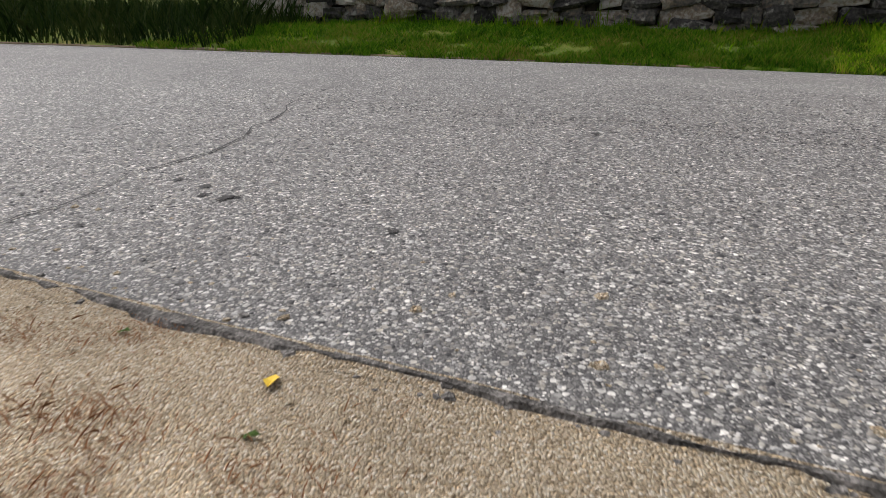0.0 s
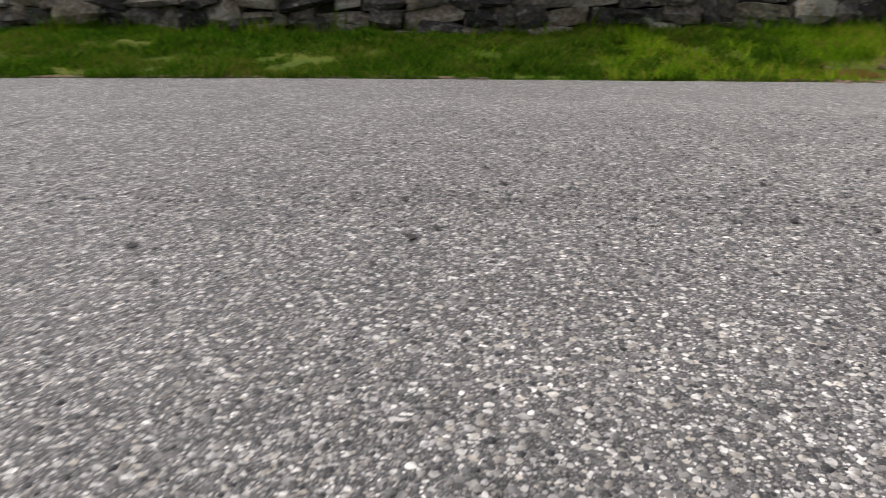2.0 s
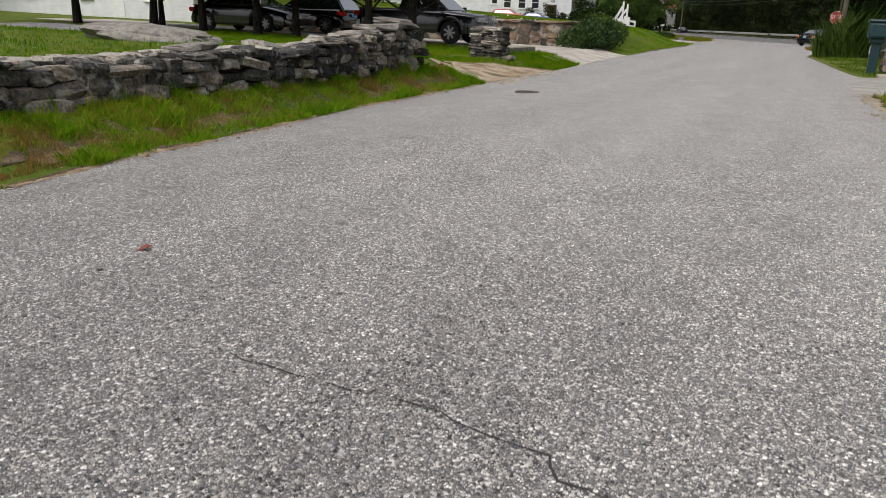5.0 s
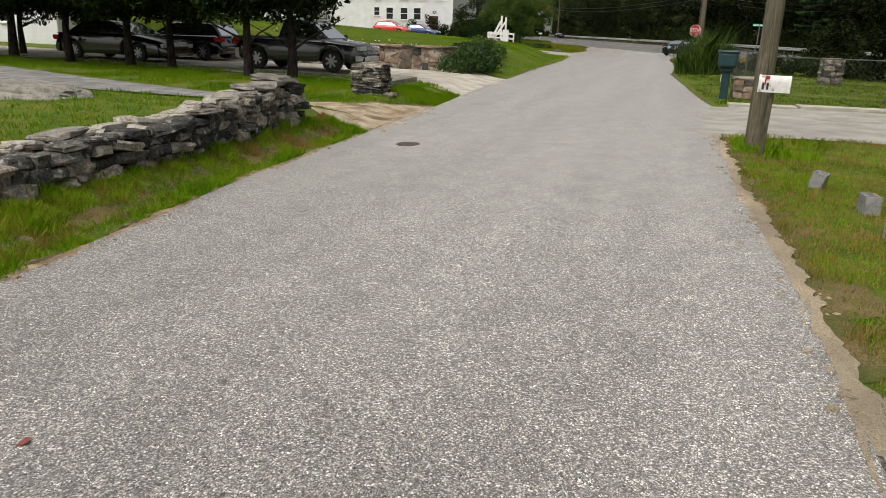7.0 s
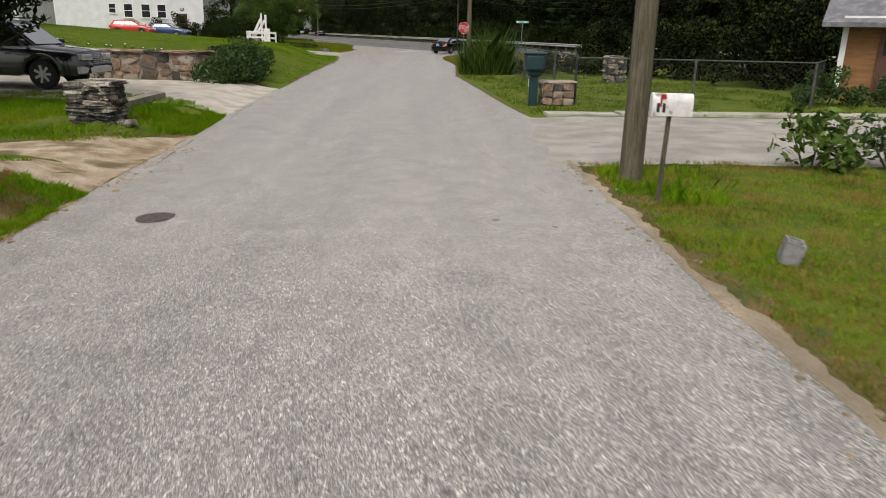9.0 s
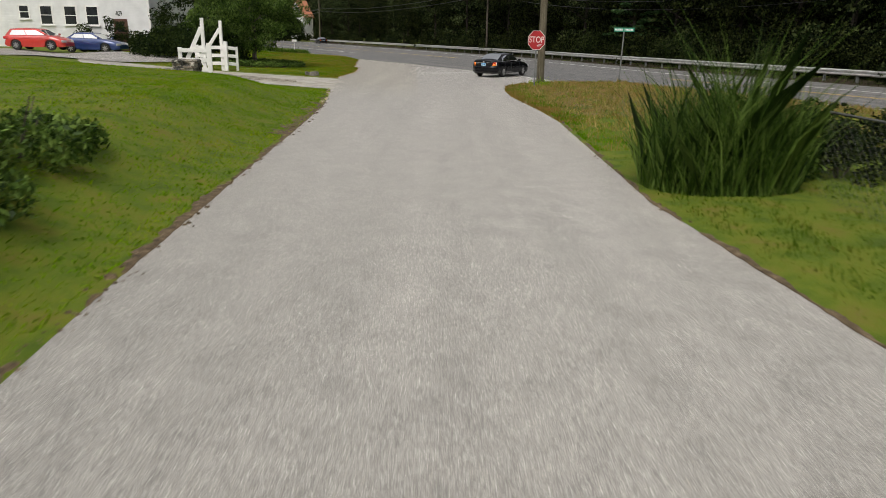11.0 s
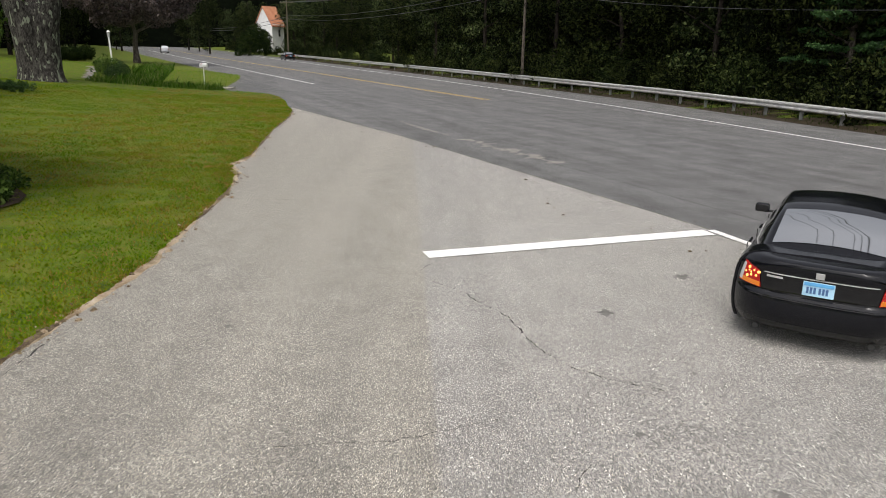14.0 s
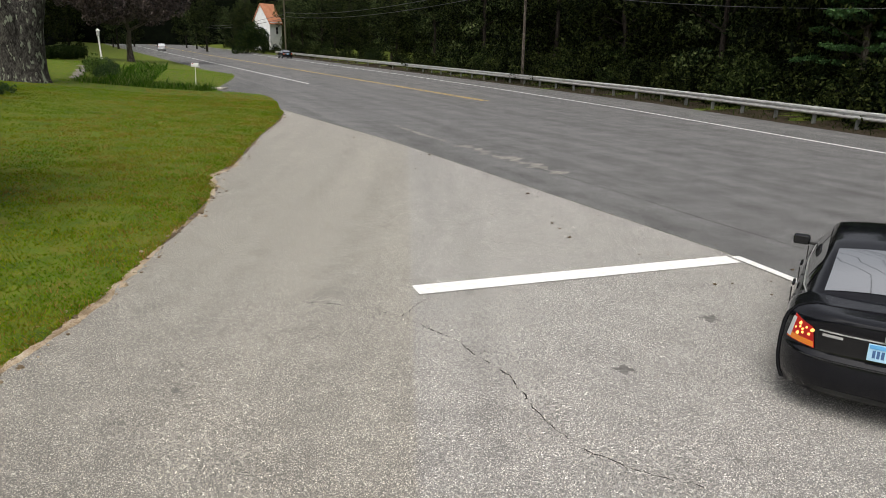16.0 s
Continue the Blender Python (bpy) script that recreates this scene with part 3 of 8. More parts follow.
SEAM = [(55.4, 2.95), (57, 2.35), (59.4, 1.6), (61.1, 1.1), (62.6, 0.45), (64, 0), (67.6, -1.76), (75, -5.4), (84.3, -10.65)]
NEAR_R = [(-300, 190), (-50, 60), (12, 27), (32, 17), (42, 11.5), (51.5, 7.0), (54.3, 5.6), (55.0, 4.6), (55.4, 2.95)]
FAR = [(-300, 215), (-50, 78), (8, 40), (36, 26), (53, 19), (63, 15.4), (70, 12.9), (79.5, 9.7), (90.6, 6.4), (103, 1.4), (121, -6.3), (185.6, -34), (350, -105), (900, -365)]
BANK = [(-30, 0.1), (-6, 0.07), (0, 0.11), (3, 0.19), (5.4, 0.29), (8.5, 0.36), (10.4, 0.27), (11.6, 0.06), (14, 0.05), (16, 0.10), (20, 0.1), (24, 0.12)]


def left_x(y):
    return along(LEFT, y)


def lane_z(x, y):
    """Height of the lane: a crown that falls away to the wall side near its start."""
    fall = 0.10 * (1 - ease((y - 16) / 14))
    u = min(1.0, max(0.0, (0.4 - x) / 3.7))
    return 0.03 * (1 - ease((y - 20) / 20)) * (1 - abs(u - 0.15)) - fall * u * u


def gz(x, y):
    lx = left_x(y)
    if x <= lx + 0.3:
        d = max(0.0, lx - x)
        e = lane_z(lx, y)
        a = e + (along(BANK, y) - e) * ease(d / 1.15) + 0.008 * max(0, d - 1.5)
        b = 0.86 * ease(d / 3.2) + 0.06 * max(0, d - 3)
        c = 0.045 * min(d, 6) + 0.07 * max(0, min(d, 20) - 6)
        wb = ease((y - 24.4) / 0.35) if d > 2.3 else ease((y - 23.2) / 3)
        wb *= 1 - ease((-22.7 - x) / 1.5) * (1 - ease((y - 36) / 8))
        wc = ease((y - 43) / 7)
        dip = 0.42 * ease((-21.0 - x) / 4) * ease((y - 53) / 5) * (1 - ease((y - 76) / 6))
        return a * (1 - wb) + (b * (1 - wc) + c * wc) * wb - dip
    if y < 55.5 and x < along(NEAR_R, y) + 0.5:
        d = max(0.0, x - along(RIGHT, y))
        low = 1 - ease((y - 2.0) / 2.0)
        return 0.01 - 0.022 * low + (0.05 - 0.035 * low) * ease(d / 1.2) + 0.015 * ease((y - 36) / 6) * min(d, 4)
    d = max(0.0, x - along(FAR, y))
    return 0.06 * ease(d / 2.5) + 0.03 * min(d, 30)


YS = sorted(set([-300, -120, -60, -30, -20, -15] + [round(-12 + 0.6 * i, 2) for i in range(180)] + [24.3, 24.42, 24.55, 24.7, 24.85] + [98, 102, 107, 112, 120, 130, 145, 160, 185, 220, 300, 450, 900]))
OUT = [-0.12, 0, 0.15, 0.35, 0.6, 0.9, 1.2, 1.6, 2.05, 2.5, 3.0, 3.6, 4.3, 5, 6, 7, 8.5, 10, 12, 14, 17, 20, 25, 32, 42, 60, 100, 200, 500]


def sheet(name, rows, height, material, kind="structure", lift=0.0, uneven=0.0):
    """A ground sheet from rows of plan points, draped at a height."""
    vs, fs, k = [], [], len(rows[0])
    for r in rows:
        for x, y in r:
            vs.append((x, y, height(x, y) + lift + (uneven * noise.noise(Vector((x * 1.7, y * 1.7, 3))) if uneven else 0)))
    for i in range(len(rows) - 1):
        for j in range(k - 1):
            fs.append((i * k + j, i * k + j + 1, (i + 1) * k + j + 1, (i + 1) * k + j))
    return tagged(raw(name, vs, fs, material, smooth=True), kind=kind)


def build_ground():
    vs, fs = [], []

    def panel(rows):
        k, o = len(rows[0]), len(vs)
        for r in rows:
            vs.extend(r)
        for i in range(len(rows) - 1):
            for j in range(k - 1):
                fs.append((o + i * k + j, o + i * k + j + 1, o + (i + 1) * k + j + 1, o + (i + 1) * k + j))

    def bumpy(x, y, d):
        return 0.02 * min(1, max(0, d) / 0.5) * noise.noise(Vector((x * 1.3, y * 1.3, 0)))

    rows = []
    for y in YS:
        lx = left_x(y)
        rows.append([(lx - d, y, (lane_z(lx, y) - 0.05) if d < 0 else gz(lx - d, y) + bumpy(lx - d, y, d)) for d in OUT][::-1])
    panel(rows)
    rows = []
    for y in [v for v in YS if v < 55.3] + [55.38]:
        a, b = along(RIGHT, y), along(NEAR_R, y)
        w = b - a
        us = [-0.12, 0, 0.12, 0.3, 0.55, 0.9, 1.3, 1.8, 2.4, 3.0, 3.7, 4.5, 5.5]
        xs = [a + min(u, 0.8 * w * u / 5.5) for u in us] + [a + w * (0.8 + 0.2 * i / 6) for i in range(1, 7)] + [b + 0.12]
        rows.append([(x, y, -0.05 if i in (0, len(xs) - 1) else gz(x, y) * min(1, (b - x) / 0.6 + 0.2) + bumpy(x, y, min(x - a, b - x))) for i, x in enumerate(xs)])
    panel(rows)
    rows = []
    for y in YS:
        fx = along(FAR, y)
        rows.append([(fx + d, y, -0.05 if d < 0 else gz(fx + d, y) + bumpy(fx + d, y, d)) for d in OUT])
    panel(rows)
    # a bed under the roads closes the sheet
    rows = []
    for y in YS:
        a = left_x(y)
        b = along(FAR, y)
        rows.append([(a + (b - a) * u, y, lane_z(a, y) * (1 - u) - 0.06) for u in (0, 0.2, 0.4, 0.6, 0.8, 1)])
    panel(rows)
    return tagged(raw("ground", vs, fs, TURF, smooth=True), "green and brown roadside turf with bare patches", "ground", kind="structure")


build_ground()

# the lane and its flared mouth
rows = []
for y in [v for v in YS if -130 < v < 84] + [84.3]:
    a = left_x(y)
    b = along(RIGHT, y) if y <= 55.4 else along(SEAM, y)
    rows.append([(a + (b - a) * u, y) for u in np.linspace(0, 1, 13)])
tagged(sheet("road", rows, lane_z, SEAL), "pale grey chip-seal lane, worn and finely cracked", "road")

# the main road between its near and far edges
mys = [v for v in YS if -130 < v < 460]
rows = []
for y in mys:
    a = along(NEAR_R, y) if y <= 55.4 else (along(SEAM, y) if y < 84.3 else left_x(y))
    b = along(FAR, y)
    rows.append([(a + (b - a) * u, y) for u in np.linspace(0, 1, 9)])
tagged(sheet("main_road", rows, lambda x, y: 0.004, ASPHALT), "smooth dark grey asphalt main road", "road")


def strip(name, pts, width, material, z=0.012, label="", category="road marking", jag=0.0, height=None, steps=0.5):
    """A flat band along a plan line."""
    line = []
    for (x0, y0), (x1, y1) in zip(pts, pts[1:]):
        n = max(1, int(math.dist((x0, y0), (x1, y1)) / steps))
        line += [(x0 + (x1 - x0) * i / n, y0 + (y1 - y0) * i / n) for i in range(n)]
    line.append(pts[-1])
    vs, fs = [], []
    for i, (x, y) in enumerate(line):
        p, q = line[max(0, i - 1)], line[min(len(line) - 1, i + 1)]
        dx, dy = q[0] - p[0], q[1] - p[1]
        s = math.hypot(dx, dy) or 1
        for side in (-1, 1):
            w = width / 2 * (1 + jag * random.uniform(-1, 1))
            o = jag * width * random.uniform(-0.7, 0.7)
            px, py = x - dy / s * (side * w + o), y + dx / s * (side * w + o)
            vs.append((px, py, (height(px, py) if height else 0) + z))
        if i:
            k = 2 * i
            fs.append((k - 2, k - 1, k + 1, k))
    ob = raw(name, vs, fs, material)
    return tagged(ob, label, category, kind="structure")


FAR_LINE = [(-105, 365), (-36, 183), (-6.5, 114.8), (-0.6, 100), (4.1, 87.3), (8.2, 74.3), (12.2, 61.5), (16.4, 50), (24, 35), (40, 4)]
strip("edge_line", FAR_LINE, 0.14, LINE_WHITE, 0.010, "solid white painted edge line on asphalt", steps=2)
strip("edge_line", [(-140, 372), (-56, 193), (-12.62, 101.8)], 0.14, LINE_WHITE, 0.010, "solid white painted edge line on asphalt", steps=2)
strip("edge_line", [(6.55, 54.8), (7.35, 52.2), (12.2, 42.5), (18, 32), (28, 12)], 0.14, LINE_WHITE, 0.010, "solid white painted edge line on asphalt", steps=2)
for off in (-0.14, 0.14):
    strip("centre_line", [(-120 + off, 345), (-42.3 + off, 176), (-12.2 + off, 112.3), (-1.85 + off, 90.2)], 0.11, LINE_YELLOW, 0.010, "double yellow painted centre line on asphalt", steps=2)
    strip("centre_line", [(9.0 + off, 60.8), (10.4 + off, 57.1), (14.5 + off, 47.5), (21 + off, 33), (34 + off, 6)], 0.11, LINE_YELLOW, 0.010, "double yellow painted centre line on asphalt", steps=2)
strip("stop_line", [(-4.33, 62.4), (-0.10, 63.83)], 0.31, LINE_WHITE, 0.012, "broad white painted stop line")
strip("edge_line", [(-0.03, 63.95), (0.42, 62.65), (1.1, 61.1), (1.6, 59.4), (2.35, 57), (2.9, 55.5)], 0.13, LINE_WHITE, 0.016, "white painted edge line round the corner")


def drape(name, corners, nu, nv, material, label, category, lift=0.022, ragged=0.0, edge=None):
    """A four-cornered patch laid on the land."""
    (a, b, c, d) = [Vector(p) for p in corners]
    vs, fs = [], []
    for i in range(nu + 1):
        for j in range(nv + 1):
            u, v = i / nu, j / nv
            p = (a * (1 - u) + b * u) * (1 - v) + (d * (1 - u) + c * u) * v
            if ragged and (i in (0, nu) or j in (0, nv)):
                p = p + Vector((noise.noise(Vector((p.x * 1.3, p.y * 1.3, 1))) + 0.5 * noise.noise(Vector((p.x * 5, p.y * 5, 2))), noise.noise(Vector((p.x * 1.3, p.y * 1.3, 7))))) * ragged * 2.2
            if edge:
                p.x += (edge(p.y) + 0.05 * noise.noise(Vector((p.y * 2.1, 4, 0))) + 0.03 * noise.noise(Vector((p.y * 9, 8, 0))) - p.x) * (1 - v) ** 6
            inside = left_x(p.y) < p.x < along(RIGHT, p.y) if p.y < 55 else False
            z = lane_z(p.x, p.y) + 0.005 if inside else gz(p.x, p.y) + (0.005 + (lift - 0.005) * ease(v * 12) if edge else lift)
            vs.append((p.x, p.y, z))
    for i in range(nu):
        for j in range(nv):
            k = i * (nv + 1) + j
            fs.append((k, k + 1, k + nv + 2, k + nv + 1))
    return tagged(raw(name, vs, fs, material, smooth=True), label, category, kind="structure")


drape("sand_shoulder", [(1.67, -9), (1.67, 2.6), (4.6, 3.0), (6.5, -9)], 90, 40, SAND, "pale sandy soil shoulder with dead pine straw", "ground", 0.032, 0.008)
PALE_DRIVE = mat("pale_drive", [(0.3, (0.25, 0.235, 0.205)), (0.5, (0.325, 0.31, 0.275)), (0.7, (0.40, 0.385, 0.345))], 1.3, 0.9, 0.9, 100, fine=0.8, spots=(1.6, 0.58, 0.72, (0.25, 0.225, 0.185)))
drape("driveway", [(1.08, 12.0), (1.28, 17.45), (16, 18.3), (16, 12.6)], 24, 40, PALE_DRIVE, "worn pale asphalt driveway", "driveway", 0.016, 0.05)
drape("driveway", [(-4.18, 10.15), (-4.58, 14.85), (-7.2, 12.45), (-6.9, 10.3)], 50, 50, DIRTY_SAND, "sandy earth driveway mouth", "driveway", 0.012, 0.07, left_x)
drape("earth_patch", [(-4.7, 14.45), (-4.75, 14.95), (-7.0, 13.0), (-6.8, 12.35)], 16, 50, DRY_TURF, "brown trodden earth along the sandy mouth", "ground", 0.016, 0.06)
drape("gravel_track", [(-6.6, 10.3), (-6.9, 12.5), (-24, 17.0), (-24, 12.4)], 30, 60, GRAVEL, "grey gravel track beside the lawn", "driveway", 0.025, 0.08)
PALE_SAND = mat("pale_sandy_gravel", [(0.25, (0.31, 0.275, 0.22)), (0.45, (0.42, 0.385, 0.325)), (0.6, (0.49, 0.455, 0.395)), (0.8, (0.57, 0.54, 0.48))], 2.0, 0.95, 0.9, 80, fine=0.9)
drape("driveway", [(-4.86, 17.75), (-5.15, 24.0), (-30, 24.1), (-30, 19.9)], 26, 90, PALE_SAND, "sandy tan driveway with parked vehicles", "driveway", 0.016, 0.06, left_x)
RUBBLE = mat("broken_paving", [(0.3, (0.06, 0.055, 0.035)), (0.46, (0.17, 0.15, 0.11)), (0.58, (0.28, 0.26, 0.225)), (0.74, (0.42, 0.40, 0.36))], 3.2, 0.95, 1.0, 60, fine=0.9)
drape("driveway", [(-6.95, 49.7), (-7.6, 55.95), (-20, 56.3), (-17, 51.8)], 20, 40, PALE_DRIVE, "cracked pale asphalt driveway", "driveway", 0.018, 0.06)
drape("broken_paving", [(-8.6, 51.7), (-9.0, 53.3), (-15.5, 55.2), (-15, 53.0)], 24, 50, RUBBLE, "broken rubble patch in the pale driveway", "driveway", 0.026, 0.16)
drape("driveway", [(-18, 56), (-15, 63.5), (-34, 66), (-34, 55)], 12, 24, DRIVE, "pale forecourt before the white house", "driveway", 0.05, 0.06)
def fringe(name, edge, side, y0, y1, inner, outer, material, label, seed, lift=0.012, step=0.05, patchy=0.0):
    """A ragged band along an edge, broken into patches; side -1 lies to the left of the lane."""
    vs, fs = [], []
    open_run = False
    for i, y in enumerate(np.arange(y0, y1, step)):
        q = [noise.noise(Vector((y * f, seed * 7.3, k * 3.1))) for k, f in enumerate((0.6, 2.3, 7.0, 21.0))]
        p = [noise.noise(Vector((y * f, seed * 5.1 + 40, k * 2.7))) for k, f in enumerate((0.6, 2.3, 7.0, 21.0))]
        a = -inner * max(-0.6, 1 + 1.1 * q[0] + 0.9 * q[1] + 0.6 * q[2] + 0.3 * q[3])
        b = outer * (1 + 1.2 * p[0] + 1.0 * p[1] + 0.6 * p[2] + 0.3 * p[3]) - patchy * outer
        if b - a < 0.006:
            open_run = False
            continue
        e = edge(y)
        for k in (0, 0.5, 1):
            x = e + side * (a + (b - a) * k)
            on_lane = left_x(y) < x < along(RIGHT, y) if y < 55.4 else left_x(y) < x < along(FAR, y)
            z = lane_z(x, y) + 0.004 if on_lane else gz(x, y) + lift
            vs.append((x, y, z + (0.006 if k == 0.5 else 0) * min(1, (b - a) / 0.1)))
        if open_run:
            k = len(vs) - 6
            fs += [(k, k + 1, k + 4, k + 3), (k + 1, k + 2, k + 5, k + 4)]
        open_run = True
    return tagged(raw(name, vs, fs, material, smooth=True), label, "ground", kind="structure")


def crumbs(name, edge, side, y0, y1, n, spread, size, material, label, seed):
    """Loose crumbs of soil and stone strewn along an edge."""
    rnd = np.random.RandomState(seed)
    vs, fs = [], []
    for k in range(n):
        y = rnd.uniform(y0, y1)
        if noise.noise(Vector((y * 1.1, seed, 0))) + 0.5 * noise.noise(Vector((y * 4, seed, 3))) < rnd.uniform(-0.5, 0.6):
            continue
        x = edge(y) + side * rnd.normal(0, spread)
        s = size * rnd.gamma(1.6, 0.6)
        z = lane_z(x, y) if left_x(y) < x < along(RIGHT, y) or y > 55 and x > left_x(y) else gz(x, y) + (0.032 if side > 0 and y < 2.4 else 0.0)
        o, t0 = len(vs), rnd.uniform(0, 6.28)
        for h, r_ in ((0.0, 1.0), (0.55, 0.7)):
            for j in range(5):
                t = t0 + 1.2566 * j
                r2 = s * r_ * rnd.uniform(0.65, 1.2)
                vs.append((x + r2 * math.cos(t), y + r2 * math.sin(t), z - 0.002 + h * s * rnd.uniform(0.6, 1.1)))
        fs += [(o + j, o + (j + 1) % 5, o + 5 + (j + 1) % 5, o + 5 + j) for j in range(5)] + [tuple(o + 5 + j for j in range(5))]
    return tagged(raw(name, vs, fs, material), label, "gravel", kind="stuff")


WORN = mat("worn_asphalt", [(0.3, (0.13, 0.128, 0.12)), (0.5, (0.22, 0.215, 0.195)), (0.68, (0.34, 0.325, 0.28))], 9, 0.9, 0.7, 90, fine=0.8)
right_x = lambda y: along(RIGHT, y)
fringe("sand_edge", right_x, 1, 1.6, 12.5, 0.03, 0.09, SAND, "pale ragged sandy edge beside the lane", 1, 0.02)
fringe("sand_edge", right_x, 1, -3.2, 2.2, 0.006, 0.05, SAND, "sand washed over the broken rim", 91, 0.033, 0.02, 0.6)
fringe("dirt_edge", right_x, 1, 2.6, 12.4, 0.0, 0.35, DRY_TURF, "brown dry turf beyond the sandy edge", 12, 0.006, patchy=0.2)
fringe("dirt_edge", left_x, -1, -12, 10.2, 0.012, 0.05, EARTH, "thin broken line of dirt along the verge", 2, patchy=0.5)
fringe("sand_edge", left_x, -1, 1.8, 10.2, 0.05, 0.05, EDGE_DIRT, "crumbled pale dirt along the verge", 63, 0.01, 0.03, 0.35)
crumbs("loose_gravel", left_x, -1, 1.5, 10.3, 1500, 0.07, 0.009, EDGE_DIRT, "crumbs of soil along the verge", 11)
fringe("dry_verge", lambda y: left_x(y) - 0.22, -1, 2.2, 10.2, 0.05, 0.34, DRY_TURF, "brown earthy band in the verge", 61, 0.006, 0.03, 0.15)
fringe("earth_patch", lambda y: left_x(y) - 0.3, -1, 1.5, 10.5, 0.0, 0.16, EARTH, "bare earth patches in the verge", 62, 0.009, 0.03, 0.75)
fringe("dirt_edge", left_x, -1, 26, 38, 0.03, 0.09, EARTH, "crumbled dark dirt along the lawn edge", 4, patchy=0.35)
fringe("dirt_edge", left_x, -1, 37, 50.1, 0.03, 0.26, EARTH, "broad brown dirt along the lawn edge", 14, 0.010, 0.04, 0.1)
fringe("dirt_edge", left_x, -1, 57.6, 84, 0.02, 0.07, EARTH, "crumbled dirt along the lawn edge", 5, patchy=0.7)
fringe("sand_edge", left_x, -1, 57.6, 72, 0.05, 0.08, DIRTY_SAND, "pale sandy crumbs along the lawn edge", 15, 0.008, patchy=0.6)
drape("dry_turf", [(0.75, 41), (1.0, 53.3), (5.1, 54.5), (10.6, 42.5)], 24, 24, DRY_TURF, "straw-brown rough turf on the corner", "ground", 0.004, 0.4)
strip("worn_patch", [(-3.5, 74.4), (-2.6, 72.6), (-1.9, 71.3), (-1.3, 70.2)], 0.26, WORN, 0.008, "pale worn streak on the asphalt", "road", 1.2, steps=0.13)
strip("worn_patch", [(-5.6, 79.0), (-4.6, 76.6), (-3.9, 75.2)], 0.12, WORN, 0.008, "pale worn streak on the asphalt", "road", 0.9, steps=0.13)
strip("crack", [(-1.9, 71.0), (-0.9, 68.9), (-0.28, 67.56), (0.34, 66.08), (1.04, 64.59), (1.7, 63.2)], 0.02, TAR, 0.009, "long thin seam in the main road", "crack", 0.5, steps=0.15)
crumbs("loose_gravel", lambda y: along(SEAM, y) - 0.5, 1, 59, 76, 700, 0.9, 0.011, EARTH, "dark crumbs strewn over the junction", 8)
fringe("sand_edge", left_x, -1, 44, 50, 0.03, 0.12, DIRTY_SAND, "sandy crumbs along the lawn edge", 6, 0.009, patchy=0.5)
fringe("dirt_edge", right_x, 1, 18, 54.6, 0.02, 0.07, EARTH, "thin broken dirt line along the verge", 7, patchy=0.5)
fringe("rail_verge", lambda y: along(FAR, y), 1, 20, 186, 0.02, 2.2, SOIL, "dark leaf litter and soil under the guardrail", 21, 0.02, 0.4)
crumbs("loose_gravel", left_x, -1, 26, 50, 1500, 0.07, 0.012, EARTH, "crumbs of soil along the lawn edge", 1)
crumbs("loose_gravel", left_x, -1, 58, 83, 1300, 0.10, 0.012, DIRTY_SAND, "crumbs of sandy soil along the lawn edge", 2)
crumbs("loose_gravel", left_x, -1, 58, 83, 700, 0.09, 0.014, EARTH, "dark crumbs of soil along the lawn edge", 5)
crumbs("loose_gravel", right_x, 1, 2.4, 12.4, 1500, 0.09, 0.012, SAND, "loose sandy grit beside the lane", 3)
crumbs("loose_gravel", lambda y: right_x(y) + 0.3, 1, -2.6, 0.6, 5200, 0.28, 0.0032, SAND, "loose pale grit on the sand", 6)
crumbs("loose_gravel", lambda y: right_x(y) + 0.01, 1, -2.6, 1.6, 900, 0.02, 0.0045, EDGE_TAR, "crumbs of asphalt at the broken rim", 7)
crumbs("loose_gravel", lambda y: left_x(y) + 0.06, -1, 10.2, 15.0, 2600, 0.16, 0.009, DIRTY_SAND, "sand and grit drifting onto the lane", 9)
crumbs("loose_gravel", left_x, -1, 17.7, 24.0, 1800, 0.14, 0.008, PALE_SAND, "pale grit strewn over the lane edge", 10)
crumbs("loose_gravel", right_x, 1, 30, 54.6, 700, 0.06, 0.012, EARTH, "crumbs of soil along the verge", 4)


def broken_edge():
    """The bare, crumbling rim where the seal ends above the sand."""
    vs, fs = [], []
    ys = np.arange(-9, 2.4, 0.03)
    for i, y in enumerate(ys):
        r = along(RIGHT, y)
        w0 = 0.002 + 0.012 * noise.noise(Vector((y * 3, 0, 0))) + 0.02 * noise.noise(Vector((y * 14, 1, 0)))
        w1 = 0.012 + 0.05 * max(0, noise.noise(Vector((y * 1.9, 3, 0)))) + 0.012 * noise.noise(Vector((y * 5, 5, 0))) + 0.014 * noise.noise(Vector((y * 22, 9, 0)))
        z = lane_z(r, y)
        vs += [(r - w0, y, z + 0.003), (r + w1 * 0.6, y, z + 0.002), (r + w1, y, z - 0.010), (r + w1 + 0.004, y, z - 0.05)]
        if i:
            k = 4 * i
            fs += [(k - 4 + j, k - 3 + j, k + 1 + j, k + j) for j in range(3)]
    tagged(raw("asphalt_rim", vs, fs, EDGE_TAR), "crumbling dark asphalt rim above the sand", "road edge", kind="structure")


broken_edge()

# ---- cracks, stains and the manhole of the lane ----
CRACKS, SPOTS = [], []


